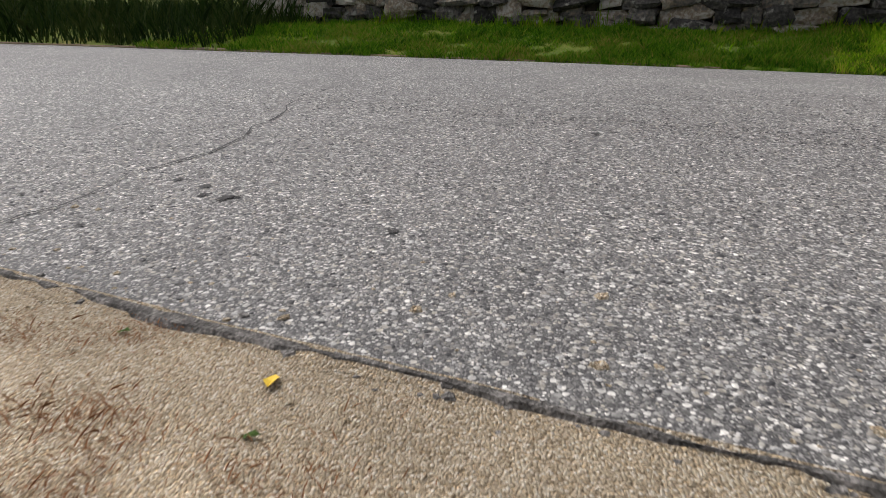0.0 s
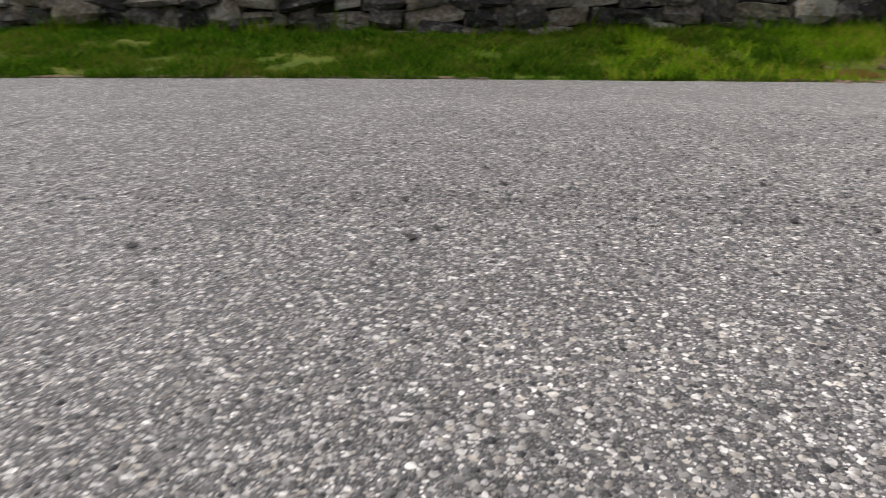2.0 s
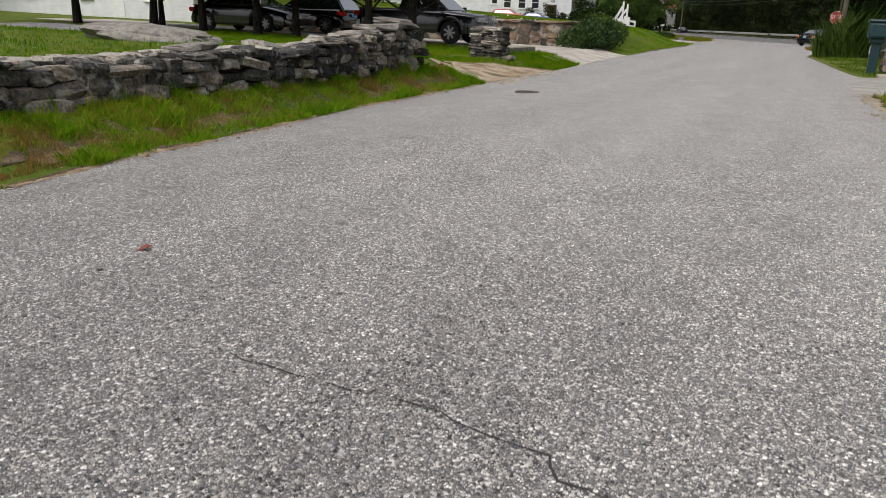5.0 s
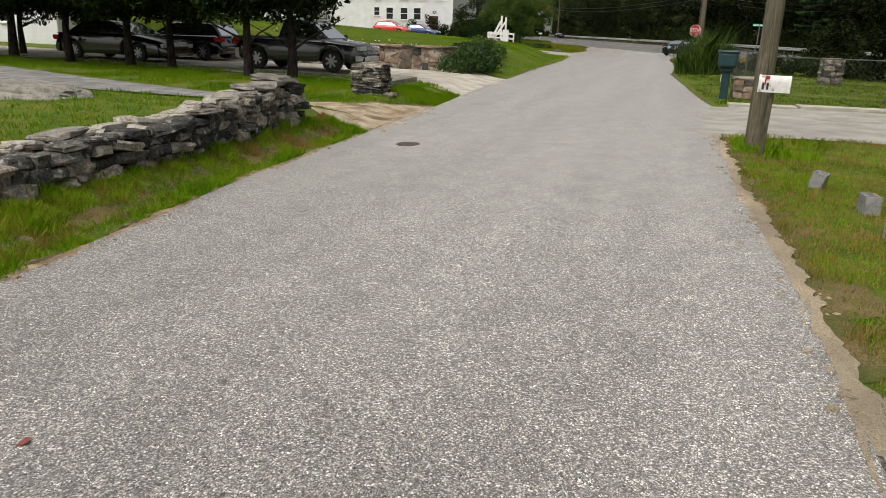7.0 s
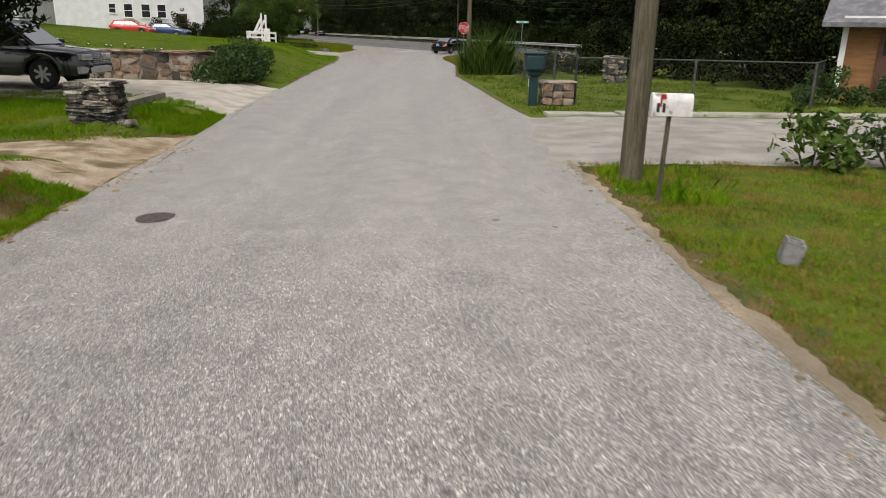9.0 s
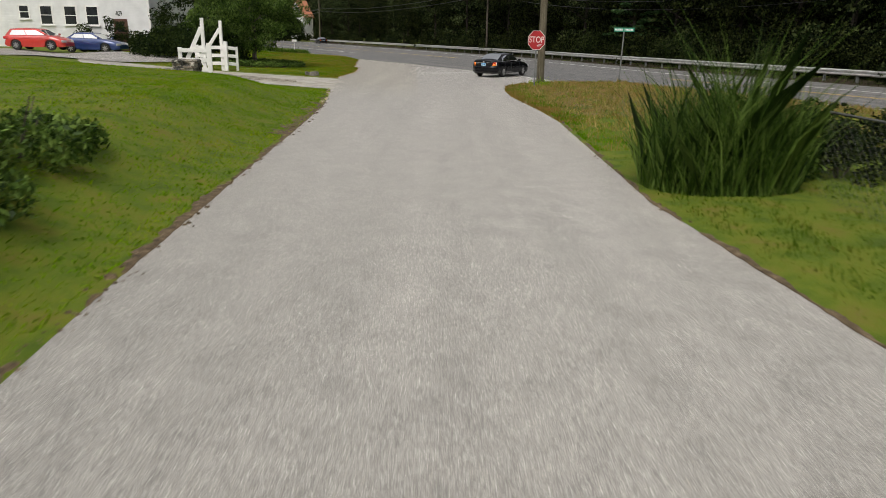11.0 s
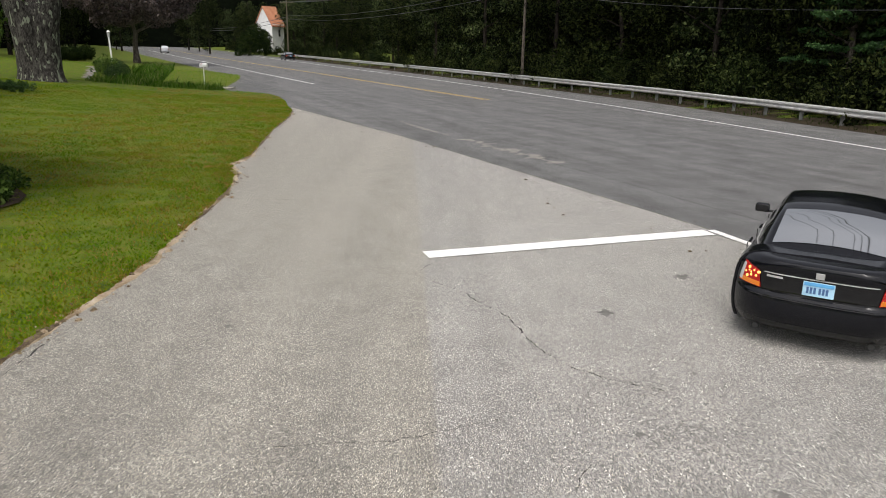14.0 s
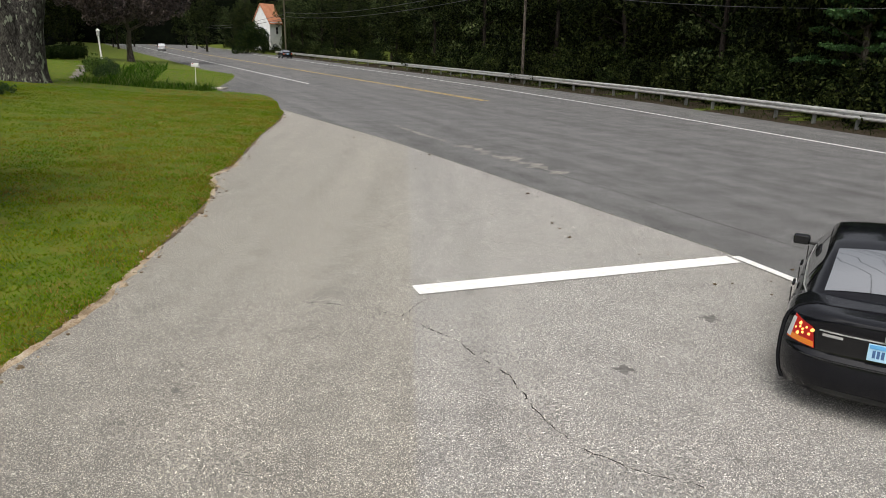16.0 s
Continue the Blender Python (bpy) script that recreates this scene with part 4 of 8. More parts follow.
def crack(pts, width=0.012, broken=True):
    width *= 0.75
    line = [pts[0]]
    for (x0, y0), (x1, y1) in zip(pts, pts[1:]):
        n = max(2, int(math.dist((x0, y0), (x1, y1)) / 0.07))
        for i in range(1, n + 1):
            line.append((x0 + (x1 - x0) * i / n + random.uniform(-0.016, 0.016), y0 + (y1 - y0) * i / n + random.uniform(-0.016, 0.016)))
    CRACKS.extend(line)
    runs, i = [line], 0
    if broken:
        runs = []
        while i < len(line) - 1:
            k = random.randint(2, 9)
            runs.append(line[i:i + k + 1])
            i += k + (random.random() < 0.5)
    for run in runs:
        if len(run) > 1:
            strip("crack", run, width * (random.uniform(0.6, 1.5) if broken else 1), TAR, 0.004, "thin dark crack in the chip seal", "crack", 0.8 if broken else 0.55, lane_z, steps=0.03 if broken else 0.2)


crack([(1.51, -1.47), (1.37, -1.47), (1.09, -1.55), (0.92, -1.54), (0.76, -1.54), (0.54, -1.64), (0.22, -1.75), (-0.19, -1.94), (-0.56, -1.98), (-1.0, -1.98)], 0.0075, False)
crack([(-0.61, 0.74), (-0.4, 0.71), (-0.24, 0.73), (-0.13, 0.74), (0.0, 0.75), (0.15, 0.72), (0.28, 0.7), (0.35, 0.65), (0.43, 0.63), (0.59, 0.65), (0.81, 0.65), (1.1, 0.62)], 0.0065, False)
crack([(-5.97, 62.05), (-5.27, 61.93), (-4.89, 61.83), (-4.44, 61.6), (-3.93, 61.03), (-3.45, 60.26), (-3.26, 59.55), (-3.07, 59.15), (-2.71, 58.85), (-2.34, 58.69)], 0.012)
crack([(-4.44, 61.6), (-4.3, 61.95), (-4.12, 62.25)], 0.009)
crack([(-7.01, 65.67), (-5.69, 65.91), (-4.6, 65.98), (-3.86, 65.8), (-3.61, 65.28), (-3.23, 64.5), (-2.61, 64.3), (-1.7, 64.25)], 0.009)
crack([(-3.86, 65.8), (-3.21, 66.04), (-2.28, 66.72)], 0.008)
crack([(-2.8, 64.35), (-3.07, 63.63)], 0.009)
crack([(-5.28, 57.77), (-4.83, 57.83), (-4.44, 57.88), (-4.13, 58.0), (-3.71, 58.17)], 0.007)
crack([(-4.21, 58.5), (-3.95, 58.42)], 0.006)
crack([(-3.3, 57.3), (-3.15, 57.6)], 0.006)
crack([(-6.09, 53.85), (-5.44, 53.75), (-4.8, 53.69), (-4.18, 53.69), (-3.5, 53.59), (-3.0, 53.58), (-2.82, 53.34), (-2.56, 53.02), (-2.22, 52.95), (-1.73, 52.72), (-1.16, 52.47), (-0.5, 52.27)], 0.012)
crack([(-5.54, 51.68), (-5.4, 52.03), (-5.2, 52.58), (-4.8, 53.69)], 0.005)
crack([(-6.1, 54.79), (-5.44, 54.77), (-4.67, 54.82)], 0.006)
crack([(-3.95, 55.15), (-3.45, 55.67), (-3.07, 55.83)], 0.007)
for a, b in (((-2.79, 53.51), (-2.6, 53.85)), ((-2.5, 54.05), (-2.3, 54.45)), ((-2.2, 54.6), (-1.95, 55.05)), ((-1.8, 55.3), (-1.44, 55.92)), ((-1.3, 56.1), (-0.9, 56.7)), ((-0.93, 55.69), (-0.75, 55.82)), ((-0.5, 56.02), (-0.35, 56.16)), ((-0.1, 56.4), (0.09, 56.64)), ((0.5, 57.1), (0.9, 57.6))):
    crack([a, b], 0.009)
for a, b in (((-1.64, 54.6), (-1.62, 54.1)), ((-1.70, 53.9), (-1.76, 53.5)), ((-1.83, 53.2), (-1.86, 52.75)), ((-1.9, 52.6), (-1.96, 52.2)), ((-1.97, 52.1), (-1.98, 51.8)), ((-2.0, 51.65), (-2.03, 51.3)), ((-2.2, 50.6), (-2.25, 50.1)), ((-2.3, 47.3), (-2.35, 46.3)), ((-2.97, 48.6), (-2.93, 47.6)), ((-2.91, 46.9), (-2.9, 46.0))):
    crack([a, b], 0.011 if a[1] > 51 else 0.007)
for a, b in (((-2.52, 41.8), (-2.44, 41.3)), ((-2.38, 41.0), (-2.33, 40.5)), ((-2.28, 40.0), (-2.25, 39.6)), ((-2.21, 39.1), (-2.16, 38.5)), ((-2.03, 41.19), (-1.99, 40.7)), ((-1.95, 40.2), (-1.92, 39.8)), ((-1.86, 39.2), (-1.8, 38.7))):
    crack([a, b], 0.007)
crack([(-2.82, 47.34), (-2.75, 46.5)], 0.007)
crack([(-2.7, 45.6), (-2.62, 44.6)], 0.006)
crack([(-6.35, 45.6), (-6.35, 47.0), (-6.6, 49.2), (-6.95, 51.5), (-7.1, 53.3)], 0.009)
crack([(-7.69, 59.4), (-7.69, 58.5), (-7.59, 57.5), (-7.47, 56.5), (-7.38, 55.8), (-7.3, 54.6)], 0.012)
for a, b in (((-8.0, 56.1), (-7.9, 54.9)), ((-8.15, 54.5), (-8.2, 53.6)), ((-8.0, 53.2), (-7.75, 52.4)), ((-8.6, 55.0), (-8.2, 54.7)), ((-7.5, 51.6), (-7.3, 50.6))):
    crack([a, b], 0.016)
crack([(0.1, 13.6), (0.3, 12.5), (0.5, 11.4), (0.75, 10.4)], 0.005)
crack([(-4.4, 14.4), (-4.3, 13.2), (-4.15, 12.2)], 0.02)
crack([(-4.65, 17.4), (-4.8, 18.6), (-4.95, 21.0)], 0.022)


def stain(x, y, r, material=STAIN, long=1.0):
    bm = bmesh.new()
    r *= 0.8
    SPOTS.append((x, y, r * 0.6))
    k = 18
    rs = [r * random.uniform(0.35, 1.15) for _ in range(k)]
    vs = [bm.verts.new((x + rs[i] * long * math.cos(6.2832 * i / k), y + rs[i] * math.sin(6.2832 * i / k), lane_z(x, y) + 0.0035)) for i in range(k)]
    bm.faces.new(vs)
    tagged(link("stain", bm, material), "dark oily spot on the lane", "stain", kind="structure")


for x, y, r in ((-1.2, 61.67, 0.15), (-2.42, 60.4, 0.13), (-2.12, 62.12, 0.04), (-2.66, 60.82, 0.04), (-1.39, 63.5, 0.04), (-1.97, 59.0, 0.05), (-6.18, 59.9, 0.05), (-7.0, 60.0, 0.04), (-6.9, 60.9, 0.03), (-2.7, 58.0, 0.06), (-2.0, 57.3, 0.08), (-0.35, 5.18, 0.035), (-0.28, 4.75, 0.035), (-1.78, 2.43, 0.03), (0.11, 9.2, 0.06), (0.62, 9.0, 0.05), (-2.4, 12.9, 0.05), (1.1, 11.2, 0.05), (-0.7, 7.8, 0.03), (-1.49, 54.88, 0.16), (-1.97, 52.04, 0.09), (-2.44, 52.08, 0.06), (-1.83, 53.12, 0.07), (0.95, 56.5, 0.14), (-0.75, 54.15, 0.1), (-1.66, 54.3, 0.06), (-1.98, 51.7, 0.06)):
    stain(x, y, r)
for x, y, r in ((1.09, -1.4, 0.016), (1.11, -1.3, 0.02), (1.17, -1.25, 0.018), (1.17, -1.19, 0.024), (1.15, -1.17, 0.014), (1.21, -0.74, 0.016), (1.44, -1.32, 0.014), (1.34, -1.63, 0.012), (0.2, -1.07, 0.014), (-0.41, -0.49, 0.014), (1.29, -0.45, 0.01), (-0.03, 0.09, 0.016), (-0.31, 0.13, 0.014), (0.1, 0.37, 0.014), (0.16, 0.22, 0.014), (-0.26, -0.45, 0.016), (-0.11, -0.65, 0.014), (0.12, -0.61, 0.02), (0.07, -0.57, 0.014), (0.01, 0.22, 0.014), (-1.49, 1.03, 0.022), (-0.47, 0.43, 0.012)):
    stain(x, y, r, TAR, 1.3)


def stone_chips():
    """Pale chips proud of the seal where the lane is seen from close by."""
    rnd = np.random.RandomState(4)
    n = 175000
    x, y = rnd.uniform(-1.5, 1.66, n), rnd.uniform(-2.3, 1.9, n)
    near = np.minimum(np.hypot(x - 1.0, (y + 0.65)), np.hypot(x - 0.25, y - 0.3))
    keep = rnd.uniform(0, 1, n) < np.clip(1.35 - 0.62 * near, 0.0, 1)
    gone = np.zeros((800, 1100), bool)
    for px, py, r in [(a, b, 0.005) for a, b in CRACKS] + SPOTS:
        i, j, w = int((px + 1.5) / 0.004), int((py + 2.3) / 0.004), max(1, int(r / 0.004))
        if 0 <= i < 800 and 0 <= j < 1100:
            gone[max(0, i - w):i + w + 1, max(0, j - w):j + w + 1] = True
    keep &= ~gone[((x + 1.5) / 0.004).astype(int), ((y + 2.3) / 0.004).astype(int)]
    keep &= x < np.interp(y, [a for a, _ in RIGHT], [b for _, b in RIGHT]) - 0.012 - 0.05 * rnd.uniform(0, 1, n) ** 2
    x, y = x[keep], y[keep]
    n = len(x)
    s = 0.0020 + 0.0021 * rnd.gamma(1.5, 0.6, n)
    s = np.minimum(s, 0.0078)
    z = np.array([lane_z(a, b) for a, b in zip(x, y)]) - 0.0008
    t = rnd.uniform(0, 6.28, n)
    stretch, turn = rnd.uniform(0.6, 1.0, n), rnd.uniform(0, 3.14, n)
    tilt = rnd.normal(0, 0.16, (n, 2))
    rings = []
    for h, f in ((0.0, 1.0), (0.27, 0.74)):
        for j in range(5):
            a = t + 1.2566 * j
            r = s * f * rnd.uniform(0.72, 1.18, n)
            u, v = r * np.cos(a), r * np.sin(a) * stretch
            dx, dy = u * np.cos(turn) - v * np.sin(turn), u * np.sin(turn) + v * np.cos(turn)
            rings.append(np.stack([x + dx, y + dy, z + h * s + (h > 0) * (dx * tilt[:, 0] + dy * tilt[:, 1])], 1))
    vs = np.stack(rings, 1).reshape(-1, 3)
    side = [k for j in range(5) for k in (j, (j + 1) % 5, 5 + (j + 1) % 5, 5 + j)] + [5, 6, 7, 8, 9]
    me = bpy.data.meshes.new("stone_chips")
    me.vertices.add(len(vs))
    me.vertices.foreach_set("co", vs.astype(np.float32).ravel())
    me.loops.add(n * 25)
    me.loops.foreach_set("vertex_index", (np.arange(n, dtype=np.int32)[:, None] * 10 + np.array(side, np.int32)[None]).ravel())
    me.polygons.add(n * 6)
    me.polygons.foreach_set("loop_start", (np.arange(n, dtype=np.int32)[:, None] * 25 + np.array([0, 4, 8, 12, 16, 20], np.int32)[None]).ravel())
    me.update(calc_edges=True)
    me.materials.append(CHIP)
    tagged(new("stone_chips", me), "pale stone chips pressed into the lane's surface", "gravel", kind="stuff")


stone_chips()


def leaf_litter(x, y, s, material, rz, label):
    bm = bmesh.new()
    z = (lane_z(x, y) if x < along(RIGHT, y) else gz(x, y) + 0.032) + 0.002
    out = [(-1, 0, 0), (-0.4, 0.45, 0.12), (0.3, 0.5, 0.5), (1, 0.05, 0.3), (0.3, -0.45, 0.4), (-0.4, -0.4, 0.08)]
    c, sn = math.cos(rz), math.sin(rz)
    vs = [bm.verts.new((x + s * (a * c - b * sn), y + s * (a * sn + b * c), z + s * h)) for a, b, h in out]
    mid = [bm.verts.new((x + s * 0.0, y, z + 0.002))]
    for i in range(6):
        bm.faces.new((vs[i], vs[(i + 1) % 6], mid[0]))
    tagged(link("fallen_leaf", bm, material), label, "leaf", "fallen leaves")


leaf_litter(1.75, -0.61, 0.02, YELLOW_LEAF, 0.4, "yellow fallen leaf lying on the sand")
leaf_litter(-1.555, 1.28, 0.035, plain("brown_leaf", (0.2, 0.045, 0.03), 0.7), 1.1, "curled reddish brown leaf on the lane")
for x, y in ((1.85, -0.56), (1.73, -0.88)):
    leaf_litter(x, y, 0.012, LEAF_BRIGHT, x, "small green leaf on the sand")


def manhole(x, y):
    t = thing("manhole_cover", pose(x, y, lane_z(x, y) + 0.002), "round dark cast-iron manhole cover set in the lane", "manhole cover")
    bm = bmesh.new()
    bmesh.ops.create_cone(bm, cap_ends=True, segments=32, radius1=0.19, radius2=0.185, depth=0.012)
    part("frame", bm, IRON, t)
    bm = bmesh.new()
    bmesh.ops.create_cone(bm, cap_ends=True, segments=32, radius1=0.165, radius2=0.16, depth=0.012, matrix=Matrix.Translation((0, 0, 0.006)))
    lid = part("lid", bm, IRON, t)
    for i in range(-3, 4):
        bm = bmesh.new()
        box(bm, (i * 0.04, 0, 0.0125), (0.016, 2 * math.sqrt(0.0225 - (i * 0.04) ** 2), 0.006))
        part("rib", bm, IRON, lid)


manhole(-3.09, 9.46)


# ---- dry stone walls ----
def stone_mesh(k, flat=1.0):
    rnd = random.Random(k)
    bm = bmesh.new()
    bmesh.ops.create_cube(bm, size=1)
    bmesh.ops.subdivide_edges(bm, edges=bm.edges[:], cuts=2, use_grid_fill=True)
    skew = [rnd.uniform(-0.16, 0.16) for _ in range(4)]
    for v in bm.verts:
        n = v.co.normalized() * 0.5
        v.co = v.co * 0.62 + n * 0.46
        v.co.x += skew[0] * v.co.z
        v.co.y += skew[1] * v.co.z + skew[3] * v.co.x
        v.co.z += skew[2] * v.co.y
        q = v.co * 2.3 + Vector((k * 3.1, 0, 0))
        v.co += Vector((noise.noise(q), noise.noise(q + Vector((7, 0, 0))), noise.noise(q + Vector((0, 7, 0))))) * 0.13
    me = bpy.data.meshes.new("stone")
    bmesh.ops.recalc_face_normals(bm, faces=bm.faces[:])
    bm.to_mesh(me)
    bm.free()
    return me


STONES = [stone_mesh(k) for k in range(14)]
for me in STONES:
    me.materials.append(STONE)
SLABS = [stone_mesh(k + 30) for k in range(6)]
for me in SLABS:
    me.materials.append(PALE_STONE)
WARM = [stone_mesh(k + 50) for k in range(8)]
for me in WARM:
    me.materials.append(WARM_STONE)


def put_stone(parent, m, pool, name="stone"):
    ob = new(name, random.choice(pool))
    ob.parent = parent
    ob.matrix_basis = m
    return ob


def merged_stones(name, mats, pool, material, parent):
    vs, fs = [], []
    for m in mats:
        me = random.choice(pool)
        o = len(vs)
        vs += [tuple(m @ v.co) for v in me.vertices]
        fs += [tuple(o + i for i in p.vertices) for p in me.polygons]
    ob = raw(name, vs, fs, material, parent)
    ob["kind"] = "stuff"
    return ob


WALL_LINE = [(-5.4, -4.06), (-1, -4.1), (3, -4.36), (6, -4.52), (9.4, -4.84)]
WALL_TOP = [(-5.4, 0.34), (-4.6, 0.58), (-2, 0.62), (3, 0.46), (4.6, 0.48), (6.2, 0.54), (7.4, 0.60), (8.2, 0.68), (9.4, 0.72)]


def stone_row(y0, y1, depth, course, base_of, top_of, x_of, out, rnd, big=0.5):
    """Lays courses of stones on one face, from the foot up."""
    level = {}
    z_add = 0.0
    c = 0
    while z_add < 0.9:
        y = y0 + rnd.uniform(-0.15, 0.05)
        h = rnd.uniform(*course)
        while y < y1:
            w = rnd.uniform(0.11, 0.26) if rnd.random() < 0.68 else rnd.uniform(0.26, big)
            yc = min(y + w / 2, y1 - 0.05)
            zb = base_of(yc) - 0.06 + z_add
            hh = h * rnd.uniform(0.65, 1.45)
            hh = min(hh, top_of(yc) + 0.02 - zb)
            if hh > 0.05:
                slope = (x_of(yc + 0.2) - x_of(yc - 0.2)) / 0.4
                m = Matrix.LocRotScale((x_of(yc) + rnd.uniform(-0.06, 0.04), yc, zb + hh / 2), Euler((rnd.gauss(0, 0.09), rnd.uniform(-0.08, 0.08), -math.atan(slope) + rnd.uniform(-0.1, 0.1))), (depth * rnd.uniform(0.85, 1.3), w * 1.06, hh * 1.06))
                out.append(m)
            y += w
        z_add += h * 0.93
        c += 1


def long_wall():
    rnd = random.Random(11)
    t = thing("stone_wall", pose(0, 0, 0), "long dry-laid fieldstone wall, grey with lichen, along the grass verge", "stone wall")
    x_of = lambda y: along(WALL_LINE, y)
    top_of = lambda y: along(WALL_TOP, y)
    base = lambda y: gz(x_of(y), y)
    front, back = [], []
    stone_row(-5.4, 9.4, 0.26, (0.085, 0.155), base, top_of, lambda y: x_of(y) - 0.10, front, rnd, 0.45)
    stone_row(-5.4, 9.4, 0.26, (0.12, 0.22), base, top_of, lambda y: x_of(y) - 0.48, back, rnd)
    y = -5.0
    while y < 9.0:
        w = rnd.uniform(0.14, 0.36)
        if rnd.random() < 0.65:
            front.append(Matrix.LocRotScale((x_of(y) - rnd.uniform(0.18, 0.42), y + w / 2, top_of(y) + rnd.uniform(-0.09, -0.03)), Euler((rnd.uniform(-0.08, 0.08), rnd.uniform(-0.08, 0.08), rnd.uniform(-0.3, 0.3))), (rnd.uniform(0.24, 0.36), w, rnd.uniform(0.05, 0.09))))
        y += w * 0.8
    # flat slab that lies across the wall, and the capped end
    put_stone(t, pose(-4.86, 4.75, 0.535, 3, -3, 8) @ Matrix.Diagonal((0.34, 0.46, 0.07, 1)), SLABS, "slab")
    for k, (yy, zz) in enumerate(((9.15, 0.77), (8.7, 0.765), (8.3, 0.74), (8.85, 0.83), (7.75, 0.66))):
        put_stone(t, pose(x_of(yy) - 0.25, yy, zz, rnd.uniform(-5, 5), rnd.uniform(-5, 5), rnd.uniform(-20, 20)) @ Matrix.Diagonal((0.46, 0.42, 0.085, 1)), SLABS, "slab")
    front.sort(key=lambda m: abs(m.translation.y - 3))
    for m in front[:300]:
        put_stone(t, m, STONES)
    merged_stones("far_stones", front[300:] + back, STONES, STONE, t)
    bm = bmesh.new()
    ys = np.linspace(-5.2, 9.1, 30)
    loft(bm, [[(x_of(y) - 0.08, y, base(y) - 0.15), (x_of(y) - 0.08, y, top_of(y) - 0.07), (x_of(y) - 0.5, y, top_of(y) - 0.07), (x_of(y) - 0.5, y, base(y) - 0.15)] for y in ys])
    part("wall_core", bm, CORE, t, "dark earth filled core")


long_wall()


def stone_pillar(x, y, w, h, name, label, course=0.065, lean=0):
    rnd = random.Random(int(abs(x * 100)))
    t = thing(name, pose(x, y, gz(x, y)), label, "stone pillar")
    z = -0.04
    while z < h:
        hh = course * rnd.uniform(0.7, 1.35)
        for side in range(4):
            u = -w / 2
            while u < w / 2 - 0.05:
                s = min(rnd.uniform(0.16, 0.42), w / 2 - u + 0.05)
                c = Vector((u + s / 2, -w / 2 + 0.13 + rnd.uniform(-0.045, 0.02), z + hh / 2))
                m = Matrix.Rotation(side * math.pi / 2, 4, "Z") @ Matrix.LocRotScale(c, Euler((rnd.uniform(-0.06, 0.06), rnd.uniform(-0.06, 0.06), rnd.uniform(-0.12, 0.12))), (s * 1.06, 0.32, hh * 1.08))
                put_stone(t, m, STONES)
                u += s
        z += hh * 0.95
    for k in range(5):
        put_stone(t, pose(rnd.uniform(-0.25, 0.25), rnd.uniform(-0.25, 0.25), h + 0.01, rnd.uniform(-5, 5), rnd.uniform(-5, 5), rnd.uniform(0, 90)) @ Matrix.Diagonal((0.45, 0.35, 0.07, 1)), STONES)
    bm = bmesh.new()
    box(bm, (0, 0, h / 2 - 0.05), (w - 0.3, w - 0.3, h))
    part("pillar_core", bm, CORE, t)
    return t


stone_pillar(-6.2, 15.05, 0.62, 0.64, "stone_pillar", "square pillar of thin stacked grey stones by the driveway")


def loose_stones(x, y, n, spread, label, category="stones", size=(0.2, 0.4), pool=STONES):
    rnd = random.Random(n * 7 + int(x))
    t = thing("stone_pile", pose(x, y, gz(x, y)), label, category)
    for k in range(n):
        s = rnd.uniform(*size)
        put_stone(t, pose(rnd.gauss(0, spread), rnd.gauss(0, spread), s * 0.25 + 0.0, rnd.uniform(-20, 20), rnd.uniform(-20, 20), rnd.uniform(0, 180)) @ Matrix.Diagonal((s, s * 0.8, s * 0.6, 1)), pool)


loose_stones(-5.75, 14.75, 4, 0.12, "few loose stones at the pillar foot", "stones", (0.1, 0.2))


def kerb_wall():
    t = thing("low_wall", pose(0, 0, 0), "low weathered concrete kerb wall in the grass", "low wall")
    bm = bmesh.new()
    pts = [(-6.5, 15.6), (-6.55, 16.8), (-6.6, 18.0), (-6.62, 18.95)]
    loft(bm, [[(x - 0.11, y, gz(x, y) - 0.1), (x - 0.10, y, gz(x, y) + 0.17), (x + 0.10, y, gz(x, y) + 0.15), (x + 0.11, y, gz(x, y) - 0.1)] for x, y in pts])
    part("kerb", bm, mat("mossy_concrete", [(0.3, (0.15, 0.14, 0.10)), (0.7, (0.3, 0.28, 0.22))], 6, 0.95, 0.6, 60), t)


kerb_wall()


def retaining_wall():
    """Mortared fieldstones with pale joints, and a flat cap."""
    rnd = random.Random(5)
    t = thing("retaining_wall", pose(0, 24.35, 0), "mortared fieldstone retaining wall with warm brown stones and pale joints", "retaining wall")
    bm = bmesh.new()
    box(bm, (-15.0, 0.12, 0.45), (15.4, 0.34, 0.92))
    part("mortar_bed", bm, MORTAR, t)
    x = -22.6
    while x < -7.45:
        z = 0.06
        colw = rnd.uniform(0.24, 0.62)
        while z < 0.82:
            h = rnd.uniform(0.14, 0.46)
            h = min(h, 0.88 - z)
            w = colw * rnd.uniform(0.82, 1.0)
            put_stone(t, pose(x + colw / 2 + rnd.uniform(-0.06, 0.06), -0.045, z + h / 2, rnd.uniform(-6, 6), rnd.uniform(-28, 28), 0) @ Matrix.Diagonal((w, 0.09, h * 0.9, 1)), WARM)
            z += h
        x += colw
    x = -22.6
    while x < -7.4:
        w = rnd.uniform(0.5, 0.9)
        put_stone(t, pose(x + w / 2, 0.1, 0.94, 0, 0, rnd.uniform(-3, 3)) @ Matrix.Diagonal((w * 1.02, 0.5, 0.09, 1)), WARM, "cap_stone")
        x += w


retaining_wall()


